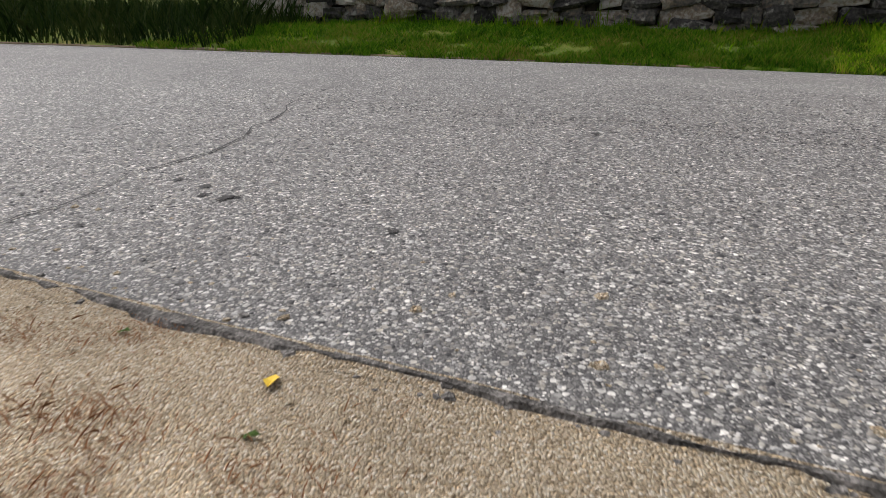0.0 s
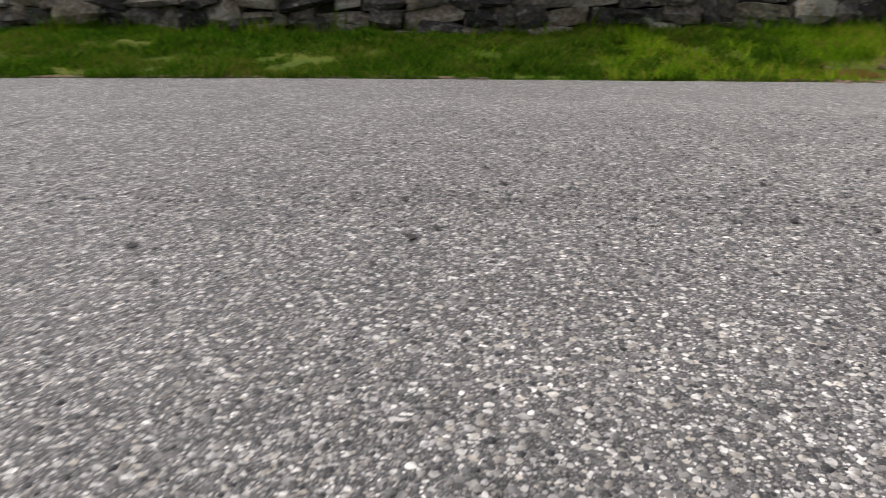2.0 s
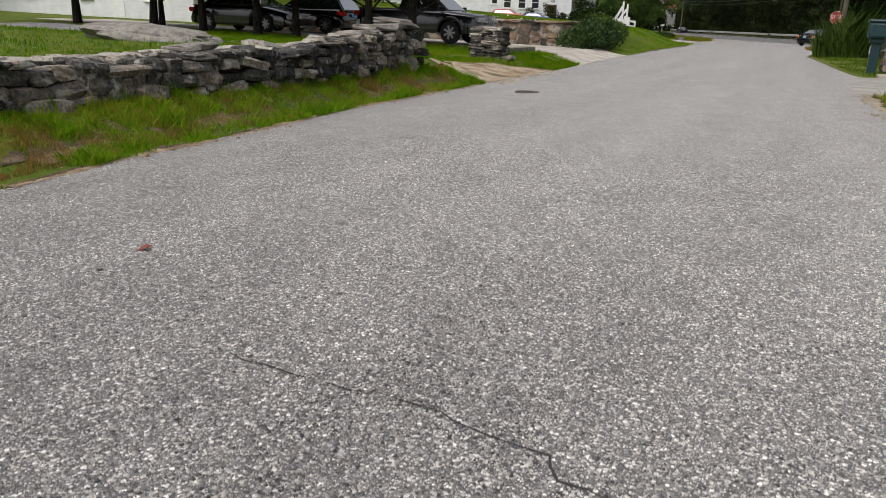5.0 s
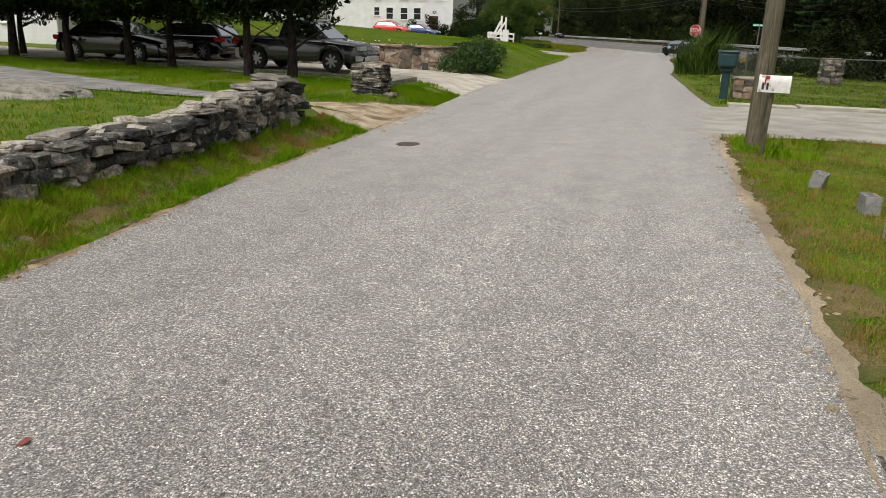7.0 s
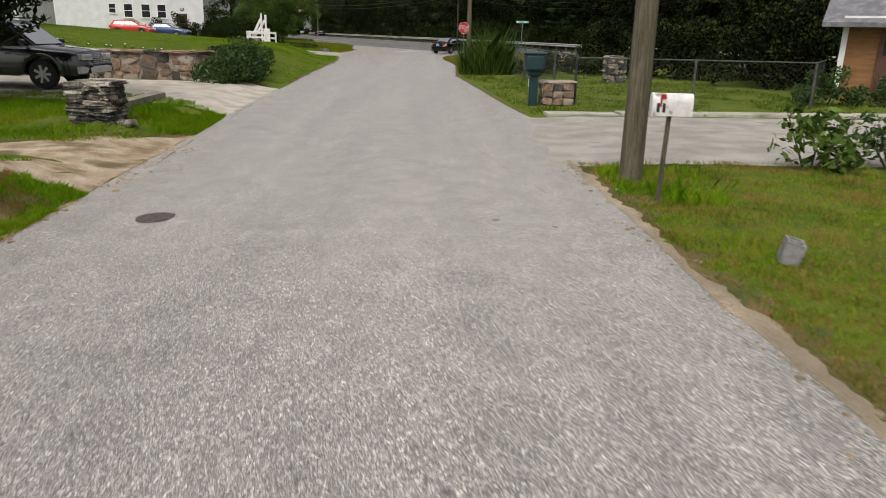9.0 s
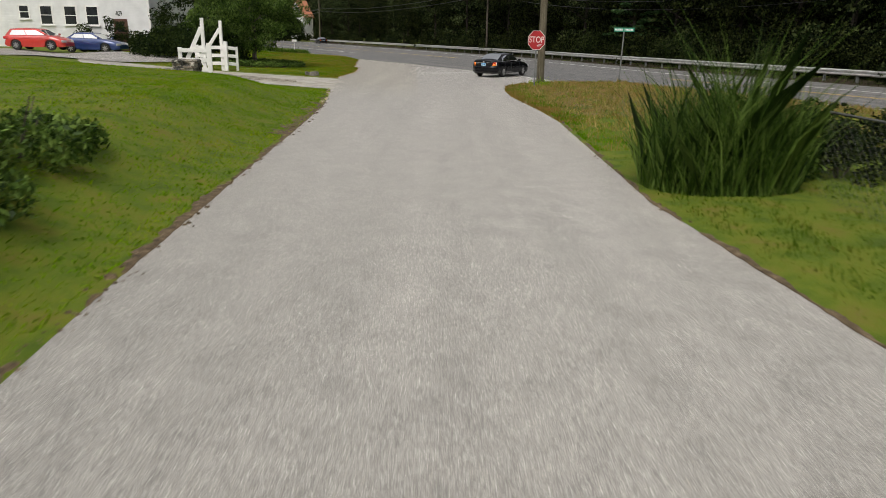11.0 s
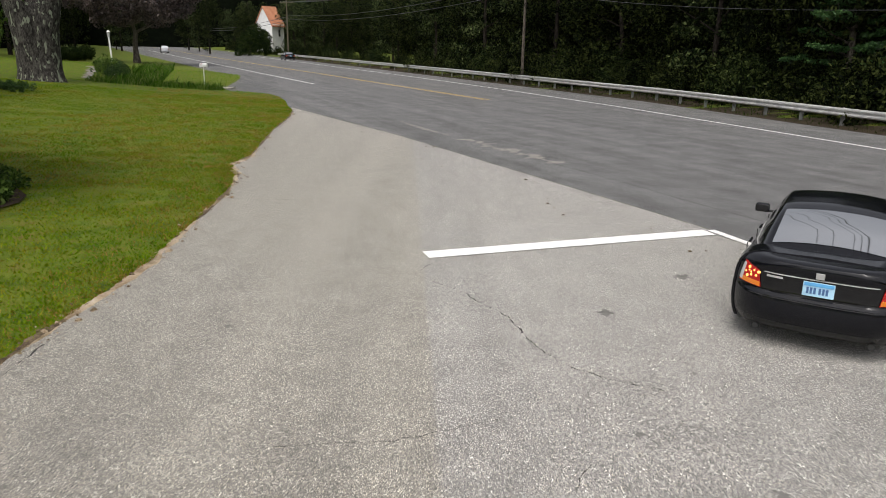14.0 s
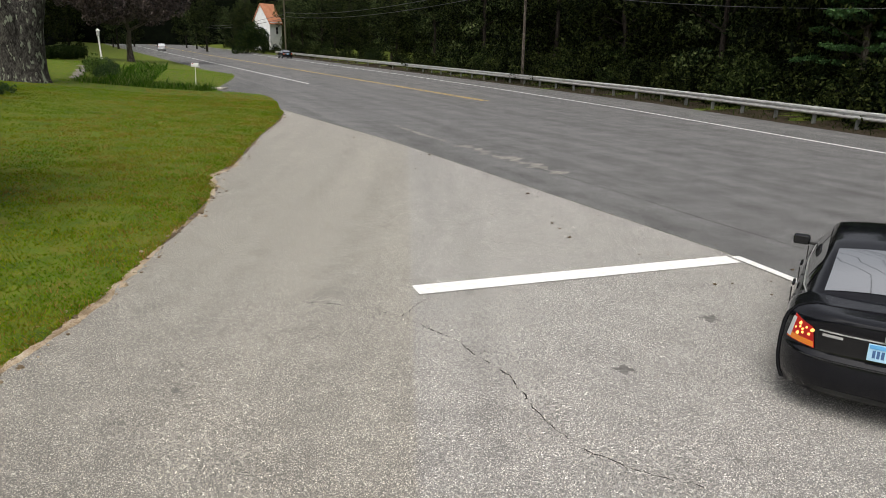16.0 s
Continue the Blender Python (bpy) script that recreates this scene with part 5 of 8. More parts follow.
# ---- leaves, grass, trees ----
def leaf_cloud(centres, radii, count, size, rnd, droop=0.0, flat=1.0):
    """Leaf rhombs scattered through clumps."""
    c = np.asarray(centres, float)
    r = np.asarray(radii, float)
    pick = rnd.choice(len(c), count, p=r ** 2 / (r ** 2).sum())
    d = rnd.normal(size=(count, 3))
    d /= np.linalg.norm(d, axis=1)[:, None]
    d[:, 2] *= flat
    p = c[pick] + d * (r[pick] * rnd.uniform(0.55, 1.08, count) ** 0.6)[:, None]
    a = rnd.normal(size=(count, 3))
    a[:, 2] -= droop
    a /= np.linalg.norm(a, axis=1)[:, None]
    b = np.cross(a, rnd.normal(size=(count, 3)))
    b /= np.linalg.norm(b, axis=1)[:, None]
    s = (size * rnd.uniform(0.6, 1.35, count))[:, None]
    vs = np.stack([p - a * s, p + b * s * 0.42, p + a * s, p - b * s * 0.42], 1).reshape(-1, 3)
    return vs


def leaf_mesh(name, vs, material):
    n = len(vs) // 4
    me = bpy.data.meshes.new(name)
    me.vertices.add(len(vs))
    me.vertices.foreach_set("co", vs.astype(np.float32).ravel())
    me.loops.add(n * 4)
    me.loops.foreach_set("vertex_index", np.arange(n * 4, dtype=np.int32))
    me.polygons.add(n)
    me.polygons.foreach_set("loop_start", np.arange(n, dtype=np.int32) * 4)
    me.update(calc_edges=True)
    me.materials.append(material)
    return me


def crown_clumps(rnd, n, cx, cz, rx, rz, clump):
    out = []
    while len(out) < n:
        d = rnd.uniform(-1, 1, 3)
        k = np.linalg.norm(d)
        if 0.35 < k < 1:
            out.append((d[0] * rx + cx, d[1] * rx, cz + d[2] * rz))
    return out, [clump * rnd.uniform(0.6, 1.3) for _ in out]


def trunk_mesh(bm, h, r, rnd, limbs=6, crown0=0.4, reach=2.0, bend=0.15):
    pts = [Vector((0, 0, -0.15))]
    for i in range(1, 7):
        pts.append(Vector((rnd.uniform(-bend, bend) * i / 3, rnd.uniform(-bend, bend) * i / 3, h * i / 6)))
    rings = []
    for i, p in enumerate(pts):
        rr = r * (1.35 if i == 0 else 1 - 0.13 * i)
        rings.append([(p.x + rr * math.cos(a), p.y + rr * math.sin(a), p.z) for a in np.linspace(0, 2 * math.pi, 10, endpoint=False)])
    loft(bm, rings)
    out = []
    for k in range(limbs):
        f = rnd.uniform(crown0, 0.95)
        i = int(f * 6)
        p = pts[i].lerp(pts[min(6, i + 1)], f * 6 - i)
        a = rnd.uniform(0, 6.28)
        d = reach * rnd.uniform(0.5, 1.0) * (1.2 - f)
        mid = p + Vector((math.cos(a) * d * 0.5, math.sin(a) * d * 0.5, d * 0.25))
        end = p + Vector((math.cos(a + 0.3) * d, math.sin(a + 0.3) * d, d * 0.55))
        b = bmesh.new()
        loft(b, [[tuple(c + w * Vector((math.cos(v) * math.sin(a), -math.cos(v) * math.cos(a), math.sin(v)))) for v in np.linspace(0, 6.2832, 7)[:6]] for c, w in ((p, r * 0.34), (mid, r * 0.22), (end, r * 0.05))])
        out.append(b)
    return out


def tree(name, m, h, r, clumps, count, size, leaf, bark, label, seed, limbs=6, crown0=0.4, reach=2.0, droop=0.3, flat=0.7, group="", bend=0.15):
    rnd = np.random.RandomState(seed)
    t = thing(name, m, label, "tree", group)
    bm = bmesh.new()
    boughs = trunk_mesh(bm, h, r, rnd, limbs, crown0, reach, bend)
    part("trunk", bm, bark, t, smooth=True)
    for b in boughs:
        part("limb", b, bark, t, smooth=True)
    c, rad = clumps(rnd)
    ob = new("crown", leaf_mesh("crown", leaf_cloud(c, rad, count, size, rnd, droop, flat), leaf))
    ob.parent = t
    return t


def shrub(name, m, clumps, count, size, leaf, label, seed, category="shrub", stems=5, height=0.8, group=""):
    rnd = np.random.RandomState(seed)
    t = thing(name, m, label, category, group)
    bm = bmesh.new()
    for k in range(stems):
        a = rnd.uniform(0, 6.28)
        rod(bm, (0.05 * math.cos(a), 0.05 * math.sin(a), -0.05), (height * 0.5 * math.cos(a), height * 0.5 * math.sin(a), height * rnd.uniform(0.6, 1)), 0.018, 0.006, 5)
    part("stem", bm, BARK, t)
    c, rad = clumps(rnd)
    ob = new("foliage", leaf_mesh("foliage", leaf_cloud(c, rad, count, size, rnd, 0.2, 0.85), leaf))
    ob.parent = t
    return t


def mound(rx, ry, h, n, clump):
    def f(rnd):
        out = []
        for _ in range(n):
            a, k = rnd.uniform(0, 6.28), math.sqrt(rnd.uniform(0, 1))
            out.append((rx * k * math.cos(a), ry * k * math.sin(a), h * math.sqrt(max(0.02, 1 - k * k)) * rnd.uniform(0.35, 0.95)))
        return out, [clump * rnd.uniform(0.7, 1.3) for _ in out]
    return f


def ball(cz, rx, rz, n, clump):
    return lambda rnd: crown_clumps(rnd, n, 0, cz, rx, rz, clump)


def at(x, y, rz=0, dz=0.0, s=1.0):
    return pose(x, y, gz(x, y) + dz, 0, 0, rz) @ Matrix.Diagonal((s, s, s, 1))


def grass(name, spots, heights, width, material, label, seed, lean=0.5, dz=0.0, clumpy=1.0):
    """Blades as slim triangles, each bent a little."""
    rnd = np.random.RandomState(seed)
    p = np.array([(x, y, gz(x, y) + dz - 0.01) for x, y in spots])
    n = len(p)
    a = rnd.uniform(0, 2 * np.pi, n)
    clump = np.array([noise.noise(Vector((x * 2.6, y * 2.6, seed))) + 0.8 * noise.noise(Vector((x * 7.5, y * 7.5, seed + 9))) for x, y in spots])
    h = rnd.uniform(*heights, n) * rnd.uniform(0.6, 1.2, n) * np.clip(1 + clumpy * (1.1 * clump - 0.1), 0.35, 1.9)
    side = np.stack([np.cos(a), np.sin(a), np.zeros(n)], 1) * (width * rnd.uniform(0.6, 1.3, n))[:, None]
    b = rnd.uniform(0, 2 * np.pi, n)
    tip = np.stack([np.cos(b) * h * lean * rnd.uniform(0.2, 1, n), np.sin(b) * h * lean * rnd.uniform(0.2, 1, n), h], 1)
    mid = p + tip * np.array([0.35, 0.35, 0.6])
    vs = np.stack([p - side, p + side, mid + side * 0.7, p + tip, mid - side * 0.7], 1).reshape(-1, 3)
    me = bpy.data.meshes.new(name)
    me.vertices.add(len(vs))
    me.vertices.foreach_set("co", vs.astype(np.float32).ravel())
    me.loops.add(n * 5)
    me.loops.foreach_set("vertex_index", np.arange(n * 5, dtype=np.int32))
    me.polygons.add(n)
    me.polygons.foreach_set("loop_start", np.arange(n, dtype=np.int32) * 5)
    me.update(calc_edges=True)
    me.materials.append(material)
    return tagged(new(name, me), label, "grass", kind="stuff")


def scatter(n, x_of, y0, y1, seed, keep=0.0, scale=1.0):
    """Plan points; x_of(y, u) maps 0..1 across; keep drops bare patches."""
    rnd = random.Random(seed)
    out = []
    while len(out) < n:
        y = rnd.uniform(y0, y1)
        x = x_of(y, rnd.random())
        if keep and noise.noise(Vector((x * scale, y * scale, seed))) < keep * rnd.uniform(-0.6, 1.2) - 0.25:
            continue
        out.append((x, y))
    return out


wall_x = lambda y: along(WALL_LINE, y)


def thin_band(spots, seed=3):
    """Drops blades from the bare earth patches in the verge."""
    rnd = random.Random(seed)
    out = []
    for x, y in spots:
        d = left_x(y) - x
        bare = 0.75 - abs(d - 0.33) / 0.2 + 0.9 * noise.noise(Vector((x * 2.2, y * 1.1, 5)))
        if y < 1.5 or rnd.random() > bare:
            out.append((x, y))
    return out


grass("verge_grass", scatter(150000, lambda y, u: left_x(y) + 0.02 - u * (left_x(y) + 0.02 - wall_x(y)), -5.0, 1.6, 3), (0.02, 0.06), 0.0042, DEEP_VERGE, "deep green verge grass below the stone wall", 1, 0.9)
grass("verge_grass", thin_band(scatter(110000, lambda y, u: left_x(y) + 0.02 - u * (left_x(y) + 0.02 - wall_x(y)), 0.2, 10.5, 19, 0.3, 1.6)), (0.022, 0.085), 0.0034, VERGE, "lush yellow-green verge grass below the stone wall", 17, 0.9)
grass("verge_weeds", scatter(2600, lambda y, u: left_x(y) - 0.15 - u * (left_x(y) - 0.2 - wall_x(y)), -5.0, 10.0, 44, 1.5, 1.1), (0.03, 0.06), 0.006, BLADE, "broad-leaved weeds in the verge", 41, 1.1)
grass("verge_grass", scatter(46000, lambda y, u: left_x(y) - 0.12 - 0.6 * u, 1.5, 10.3, 33, 0.5, 1.5), (0.014, 0.06), 0.0028, RIM_BLADE, "brown dry grass in the bare verge patches", 31)
grass("verge_grass", scatter(5000, lambda y, u: wall_x(y) + 0.02 + 0.25 * u * u, -5.5, 9.3, 4, 0.3, 1.2), (0.05, 0.13), 0.004, BLADE, "longer grass at the foot of the wall", 2)
grass("verge_weeds", scatter(22000, lambda y, u: left_x(y) - 0.1 - u * 3.2, -16, -4.4, 5), (0.06, 0.36), 0.008, WEED, "tall dark weeds beside the lane", 3, 0.8)
grass("verge_grass", scatter(84000, lambda y, u: along(RIGHT, y) + 0.12 + 3.6 * u ** 1.2, 2.2, 12.3, 6, 0.4, 1.3), (0.015, 0.06), 0.0032, DRY_BLADE, "thin green and straw grass beside the lane", 4)
grass("verge_grass", scatter(9000, lambda y, u: along(RIGHT, y) + 0.1 + 1.5 * u ** 1.3, 2.2, 12.0, 81, 0.9, 1.2), (0.014, 0.055), 0.003, RIM_BLADE, "rusty dry grass beside the sandy edge", 82, 0.9)
grass("verge_grass", scatter(3000, lambda y, u: 1.5 + 1.1 * u, 9.8, 11.9, 83, 0.4, 1.5), (0.06, 0.15), 0.005, VERGE, "longer green grass round the foot of the pole", 84, 0.8)
grass("verge_grass", scatter(46000, lambda y, u: along(RIGHT, y) + 0.2 + 3.8 * u ** 1.2, 3.4, 12.3, 7, 0.6, 0.8), (0.02, 0.055), 0.0032, VERGE, "green grass round the utility pole", 5)
grass("lawn_grass", scatter(50000, lambda y, u: -4.9 - 12 * u * u - 0.3, 0, 11.2, 8), (0.025, 0.07), 0.006, BLADE, "green lawn behind the stone wall", 6)
tongue_low = lambda x: along([(-24, 17.2), (-6.9, 12.75), (-5.4, 13.1), (-4.9, 14.4), (-4.6, 15.0)], x)
tongue_high = lambda x: along([(-24, 19.7), (-7.2, 19.6), (-6.4, 18.9), (-5.7, 18.5), (-4.9, 17.6)], x)
spots = [(x, y) for x, y in scatter(95000, lambda y, u: left_x(y) + 0.02 - 17 * u ** 1.7, 12.3, 19.8, 9, 0.1, 0.8) if tongue_low(x) + 0.25 * noise.noise(Vector((x * 2, y * 2, 4))) < y < tongue_high(x) + 0.12 * noise.noise(Vector((x * 3, y * 3, 1)))]
grass("lawn_grass", spots, (0.03, 0.10), 0.006, LAWN, "green grass between the driveways", 7, 1.0, 0.0, 0.5)
grass("lawn_grass", [(x, y - 0.2) for x, y in spots[::3] if x > -7.2 and y < tongue_low(x) + 0.5][:5000], (0.015, 0.05), 0.005, DRY_BLADE, "thin dry grass by the sandy mouth", 8, 0.9)
grass("lawn_grass", scatter(60000, lambda y, u: left_x(y) - 0.12 - 16 * u ** 1.4, 25.0, 49.9, 10), (0.02, 0.05), 0.012, LAWN, "bright green sloping lawn", 8, 1.8, 0.0, 0.4)
grass("lawn_grass", scatter(80000, lambda y, u: left_x(y) - 0.22 - 7 * u ** 1.1, 36.0, 50.0, 11), (0.012, 0.03), 0.008, LAWN, "bright green mown lawn beside the lane", 9, 1.6, 0.0, 0.4)
grass("lawn_grass", scatter(5000, lambda y, u: left_x(y) + 0.02 - 0.36 * u, 36, 50, 53, 0.9, 1.2), (0.02, 0.06), 0.004, VERGE, "grass tufts over the dirt edge", 54, 0.8)
grass("lawn_grass", scatter(190000, lambda y, u: left_x(y) - 0.03 - 14 * u ** 1.3, 57.0, 88, 12), (0.02, 0.05), 0.012, MOWN, "mown lawn with browner patches at the corner", 10, 1.2, 0.0, 0.5)
grass("lawn_grass", scatter(70000, lambda y, u: left_x(y) - 0.02 - 4.5 * u ** 1.4, 57.2, 72, 51), (0.012, 0.034), 0.0045, MOWN, "short mown grass along the lawn edge", 52, 0.8, 0.0, 0.5)
grass("lawn_grass", scatter(30000, lambda y, u: left_x(y) - 0.05 - 6 * u ** 1.2, 66, 91, 79, 1.2, 0.5), (0.02, 0.05), 0.010, RIM_BLADE, "rusty brown patches in the mown lawn", 80, 1.0)
grass("lawn_grass", scatter(26000, lambda y, u: left_x(y) - 0.15 - 18 * u, 84, 118, 13), (0.02, 0.06), 0.014, BLADE, "green lawn by the main road", 11)
grass("corner_grass", scatter(60000, lambda y, u: along(RIGHT, y) + 0.08 + u * (along(NEAR_R, y) - along(RIGHT, y) - 0.2), 35.5, 55.2, 14, 0.9, 1.1), (0.03, 0.13), 0.006, DRY_BLADE, "rough straw and green grass on the corner", 12)
grass("corner_grass", scatter(14000, lambda y, u: along(RIGHT, y) + 0.05 + 0.8 * u ** 1.5, 35.5, 53, 15, 0.6, 0.6), (0.02, 0.07), 0.006, BLADE, "green grass fringe beside the lane", 13)
grass("corner_grass", scatter(26000, lambda y, u: along(RIGHT, y) + 0.5 + u * (along(NEAR_R, y) - along(RIGHT, y) - 0.7), 38, 54.6, 71, 1.7, 0.9), (0.05, 0.13), 0.006, STRAW, "straw clumps of rough grass on the corner", 72, 1.3, 0.0, 1.4)
grass("corner_grass", scatter(6000, lambda y, u: along(RIGHT, y) + 0.3 + u * (along(NEAR_R, y) - along(RIGHT, y) - 0.5), 36, 55.0, 73, 1.7, 0.8), (0.05, 0.12), 0.006, VERGE, "green clumps of rough grass on the corner", 74, 0.9)
grass("corner_grass", scatter(9000, lambda y, u: along(RIGHT, y) - 0.03 + 0.5 * u * u, 40, 55.2, 75, 0.9, 1.1), (0.03, 0.09), 0.006, RIM_BLADE, "dry rust-brown grass along the edge of the corner", 76, 0.9)
grass("lawn_rim_grass", scatter(6000, lambda y, u: left_x(y) - 0.02 - 0.9 * u * u, 56.6, 72, 77, 0.9, 1.1), (0.02, 0.06), 0.006, RIM_BLADE, "dry brown grass along the edge of the lawn", 78, 0.9)
grass("yard_grass", scatter(40000, lambda y, u: along(RIGHT, y) + 0.2 + 8.5 * u, 18.0, 35, 16, 0.2, 0.7), (0.025, 0.07), 0.007, YARD, "green yard grass inside the wire fence", 14)
grass("rail_grass", scatter(9000, lambda y, u: along(FAR, y) + 0.05 + 2.2 * u, 52, 125, 17), (0.04, 0.16), 0.012, WEED, "dark weedy grass under the guardrail", 15)
grass("pine_straw", scatter(1500, lambda y, u: 1.72 + 1.2 * u, -2.6, 0.5, 18, 1.6, 4.5), (0.003, 0.009), 0.0007, DEAD_STRAW := plain("dead_straw", (0.24, 0.11, 0.045), 0.9), "dead pine straw on the sand", 16, 3.0, 0.042)
for k, (x, y, r) in enumerate(((1.72, -0.85, 0.045), (1.9, -0.75, 0.06), (1.9, -0.48, 0.06), (2.0, -0.68, 0.05), (1.8, -1.0, 0.05))):
    rk = random.Random(k)
    grass("pine_straw", [(x + rk.gauss(0, r * 0.6), y + rk.gauss(0, r)) for _ in range(330)], (0.005, 0.014), 0.0009, DEAD_STRAW, "tuft of dead pine straw on the sand", 200 + k, 3.0, 0.046)

# ---- vehicles: built along +y, wheels on z = 0 ----
def wheel(parent, x, y, r, w, rim_mat=RIM):
    s = 1 if x > 0 else -1
    bm = bmesh.new()
    prof = [(r * 0.62, w * 0.5), (r * 0.9, w * 0.5), (r, w * 0.36), (r, -w * 0.36), (r * 0.9, -w * 0.5), (r * 0.62, -w * 0.5)]
    n = 24
    rings = [[(x + s * b, y + a * math.cos(6.2832 * i / n), r + a * math.sin(6.2832 * i / n)) for a, b in prof] for i in range(n + 1)]
    loft(bm, rings, closed=True, caps=False)
    t = part("wheel", bm, RUBBER, parent, smooth=True)
    bm = bmesh.new()
    rod(bm, (x - s * 0.02, y, r), (x + s * (w * 0.36), y, r), r * 0.63, r * 0.6, 24)
    part("rim_dish", bm, PLASTIC, t)
    bm = bmesh.new()
    for k in range(7):
        a = 6.2832 * k / 7
        box(bm, (x + s * w * 0.42, y + r * 0.32 * math.cos(a), r + r * 0.32 * math.sin(a)), (0.025, r * 0.62, r * 0.17), 0.006, rx=math.degrees(a))
    rod(bm, (x + s * w * 0.36, y, r), (x + s * w * 0.5, y, r), r * 0.14, r * 0.1, 12)
    part("rim", bm, rim_mat, t)


def car(name, m, label, paint, L=4.9, W=1.84, H=1.46, kind="sedan", lit=False, r=0.33, category="car", rim_mat=RIM, white_plate=False):
    """Body as a loft with wheel arches, a cabin with panes, lamps, mirrors and plates."""
    t = thing(name, m, label, category)
    wb = (0.2 * L, 0.78 * L)
    hw = W / 2
    shapes = {
        "sedan": ([(0, 0.62), (0.02, 0.92), (0.10, 1.02), (0.2, 1.04), (0.68, 0.98), (0.78, 0.92), (0.93, 0.78), (0.98, 0.66), (1, 0.55)], (0.12, 0.25, 0.55, 0.74)),
        "hatch": ([(0, 0.6), (0.015, 0.95), (0.06, 1.0), (0.7, 0.98), (0.8, 0.94), (0.94, 0.78), (0.985, 0.64), (1, 0.52)], (0.015, 0.10, 0.56, 0.77)),
        "suv": ([(0, 0.65), (0.01, 1.05), (0.04, 1.1), (0.72, 1.08), (0.8, 1.05), (0.94, 0.96), (0.985, 0.8), (1, 0.6)], (0.01, 0.06, 0.55, 0.74)),
        "pickup": ([(0, 0.6), (0.005, 1.08), (0.35, 1.10), (0.74, 1.10), (0.8, 1.06), (0.94, 1.0), (0.985, 0.86), (1, 0.62)], (0.36, 0.40, 0.60, 0.75)),
    }
    deck, (g0, g1, g2, g3) = shapes[kind]
    floor, arch = (0.22, r + 0.07) if kind != "pickup" else (0.34, r + 0.1)
    ys = sorted(set([round(L * f, 3) for f in np.linspace(0, 1, 22)] + [round(c + arch * k, 3) for c in wb for k in (-1.001, -0.999, -0.85, -0.6, -0.3, 0, 0.3, 0.6, 0.85, 0.999, 1.001)]))
    rings = []
    for y in ys:
        f = y / L
        w = hw * (1 - 0.07 * max(0, 1 - f / 0.05) ** 2 - 0.06 * max(0, 1 - f / 0.2) ** 2 - 0.22 * max(0, (f - 0.93) / 0.07) ** 2 - 0.05 * max(0, (f - 0.75) / 0.25))
        zt = along(deck, f)
        za = floor
        for c in wb:
            if abs(y - c) < arch:
                za = max(za, r + math.sqrt(arch * arch - (y - c) ** 2) * 0.97)
        zf = floor + 0.13 * max(0, 1 - f / 0.08) + 0.06 * max(0, (f - 0.94) / 0.06)
        za = max(za, zf)
        zm = max(za + 0.02, 0.55 * zt)
        half = [(0.0, zf), (w - 0.26, zf), (w - 0.26, za), (w - 0.015, za), (w, zm), (w - 0.02, zt - 0.13), (w - 0.07, zt - 0.04), (w - 0.16, zt), (0.0, zt + 0.025)]
        rings.append([(x, y, z) for x, z in half] + [(-x, y, z) for x, z in half[-2:0:-1]])
    bm = bmesh.new()
    loft(bm, rings)
    body = part("body", bm, paint, t, smooth=True)
    # cabin
    zb0, zb3 = along(deck, g0), along(deck, g3)
    wbelt, wroof = hw - 0.10, hw * 0.70
    bot = [(g0 * L, zb0 - 0.02, wbelt - (0.1 if kind == "sedan" else 0.04)), (g3 * L, zb3 - 0.02, wbelt - 0.06)]
    top = [(g1 * L, H - 0.05, wroof), (g2 * L, H - 0.04, wroof)]
    bm = bmesh.new()
    prof = []
    n = 10
    for i in range(n + 1):
        f = i / n
        yb = bot[0][0] + (bot[1][0] - bot[0][0]) * f
        yt = top[0][0] + (top[1][0] - top[0][0]) * f
        zb = bot[0][1] + (bot[1][1] - bot[0][1]) * f
        zt = H - 0.05 + 0.05 * math.sin(math.pi * min(1, max(0, 0.08 + 0.84 * f)))
        wbm = bot[0][2] + (bot[1][2] - bot[0][2]) * f + 0.05 * math.sin(math.pi * f)
        prof.append([(wbm, yb, zb), (wroof + 0.02, yt, zt - 0.06), (wroof - 0.07, yt, zt - 0.01), (0, yt, zt + 0.012), (-wroof + 0.07, yt, zt - 0.01), (-wroof - 0.02, yt, zt - 0.06), (-wbm, yb, zb)])
    loft(bm, prof, closed=True)
    part("cabin", bm, paint, t, smooth=True)

    def pane(name, pts, label=""):
        b = bmesh.new()
        vs = [b.verts.new(p) for p in pts]
        b.faces.new(vs)
        c = sum((Vector(p) for p in pts), Vector()) / len(pts)
        out = (c - Vector((0, L * 0.5, 0.6))).normalized()
        nrm = (Vector(pts[1]) - Vector(pts[0])).cross(Vector(pts[2]) - Vector(pts[0])).normalized()
        if nrm.dot(out) < 0:
            nrm = -nrm
        low = [v.co.copy() for v in vs]
        for v in vs:
            v.co += nrm * (0.024 if "rear" in name or "wind" in name else 0.016)
        b2 = [b.verts.new(p) for p in low]
        k = len(vs)
        for i in range(k):
            b.faces.new((vs[i], vs[(i + 1) % k], b2[(i + 1) % k], b2[i]))
        part(name, b, CAR_GLASS, t, label)

    def on(i, u):
        """A point up the slanted end (i = 0 back, 1 front): u from belt to roof."""
        yb, zb, wb_ = bot[i]
        yt, zt, wt = top[i]
        return yb + (yt - yb) * u, zb + (zt - 0.03 - zb) * u, wb_ + (wt - wb_) * u
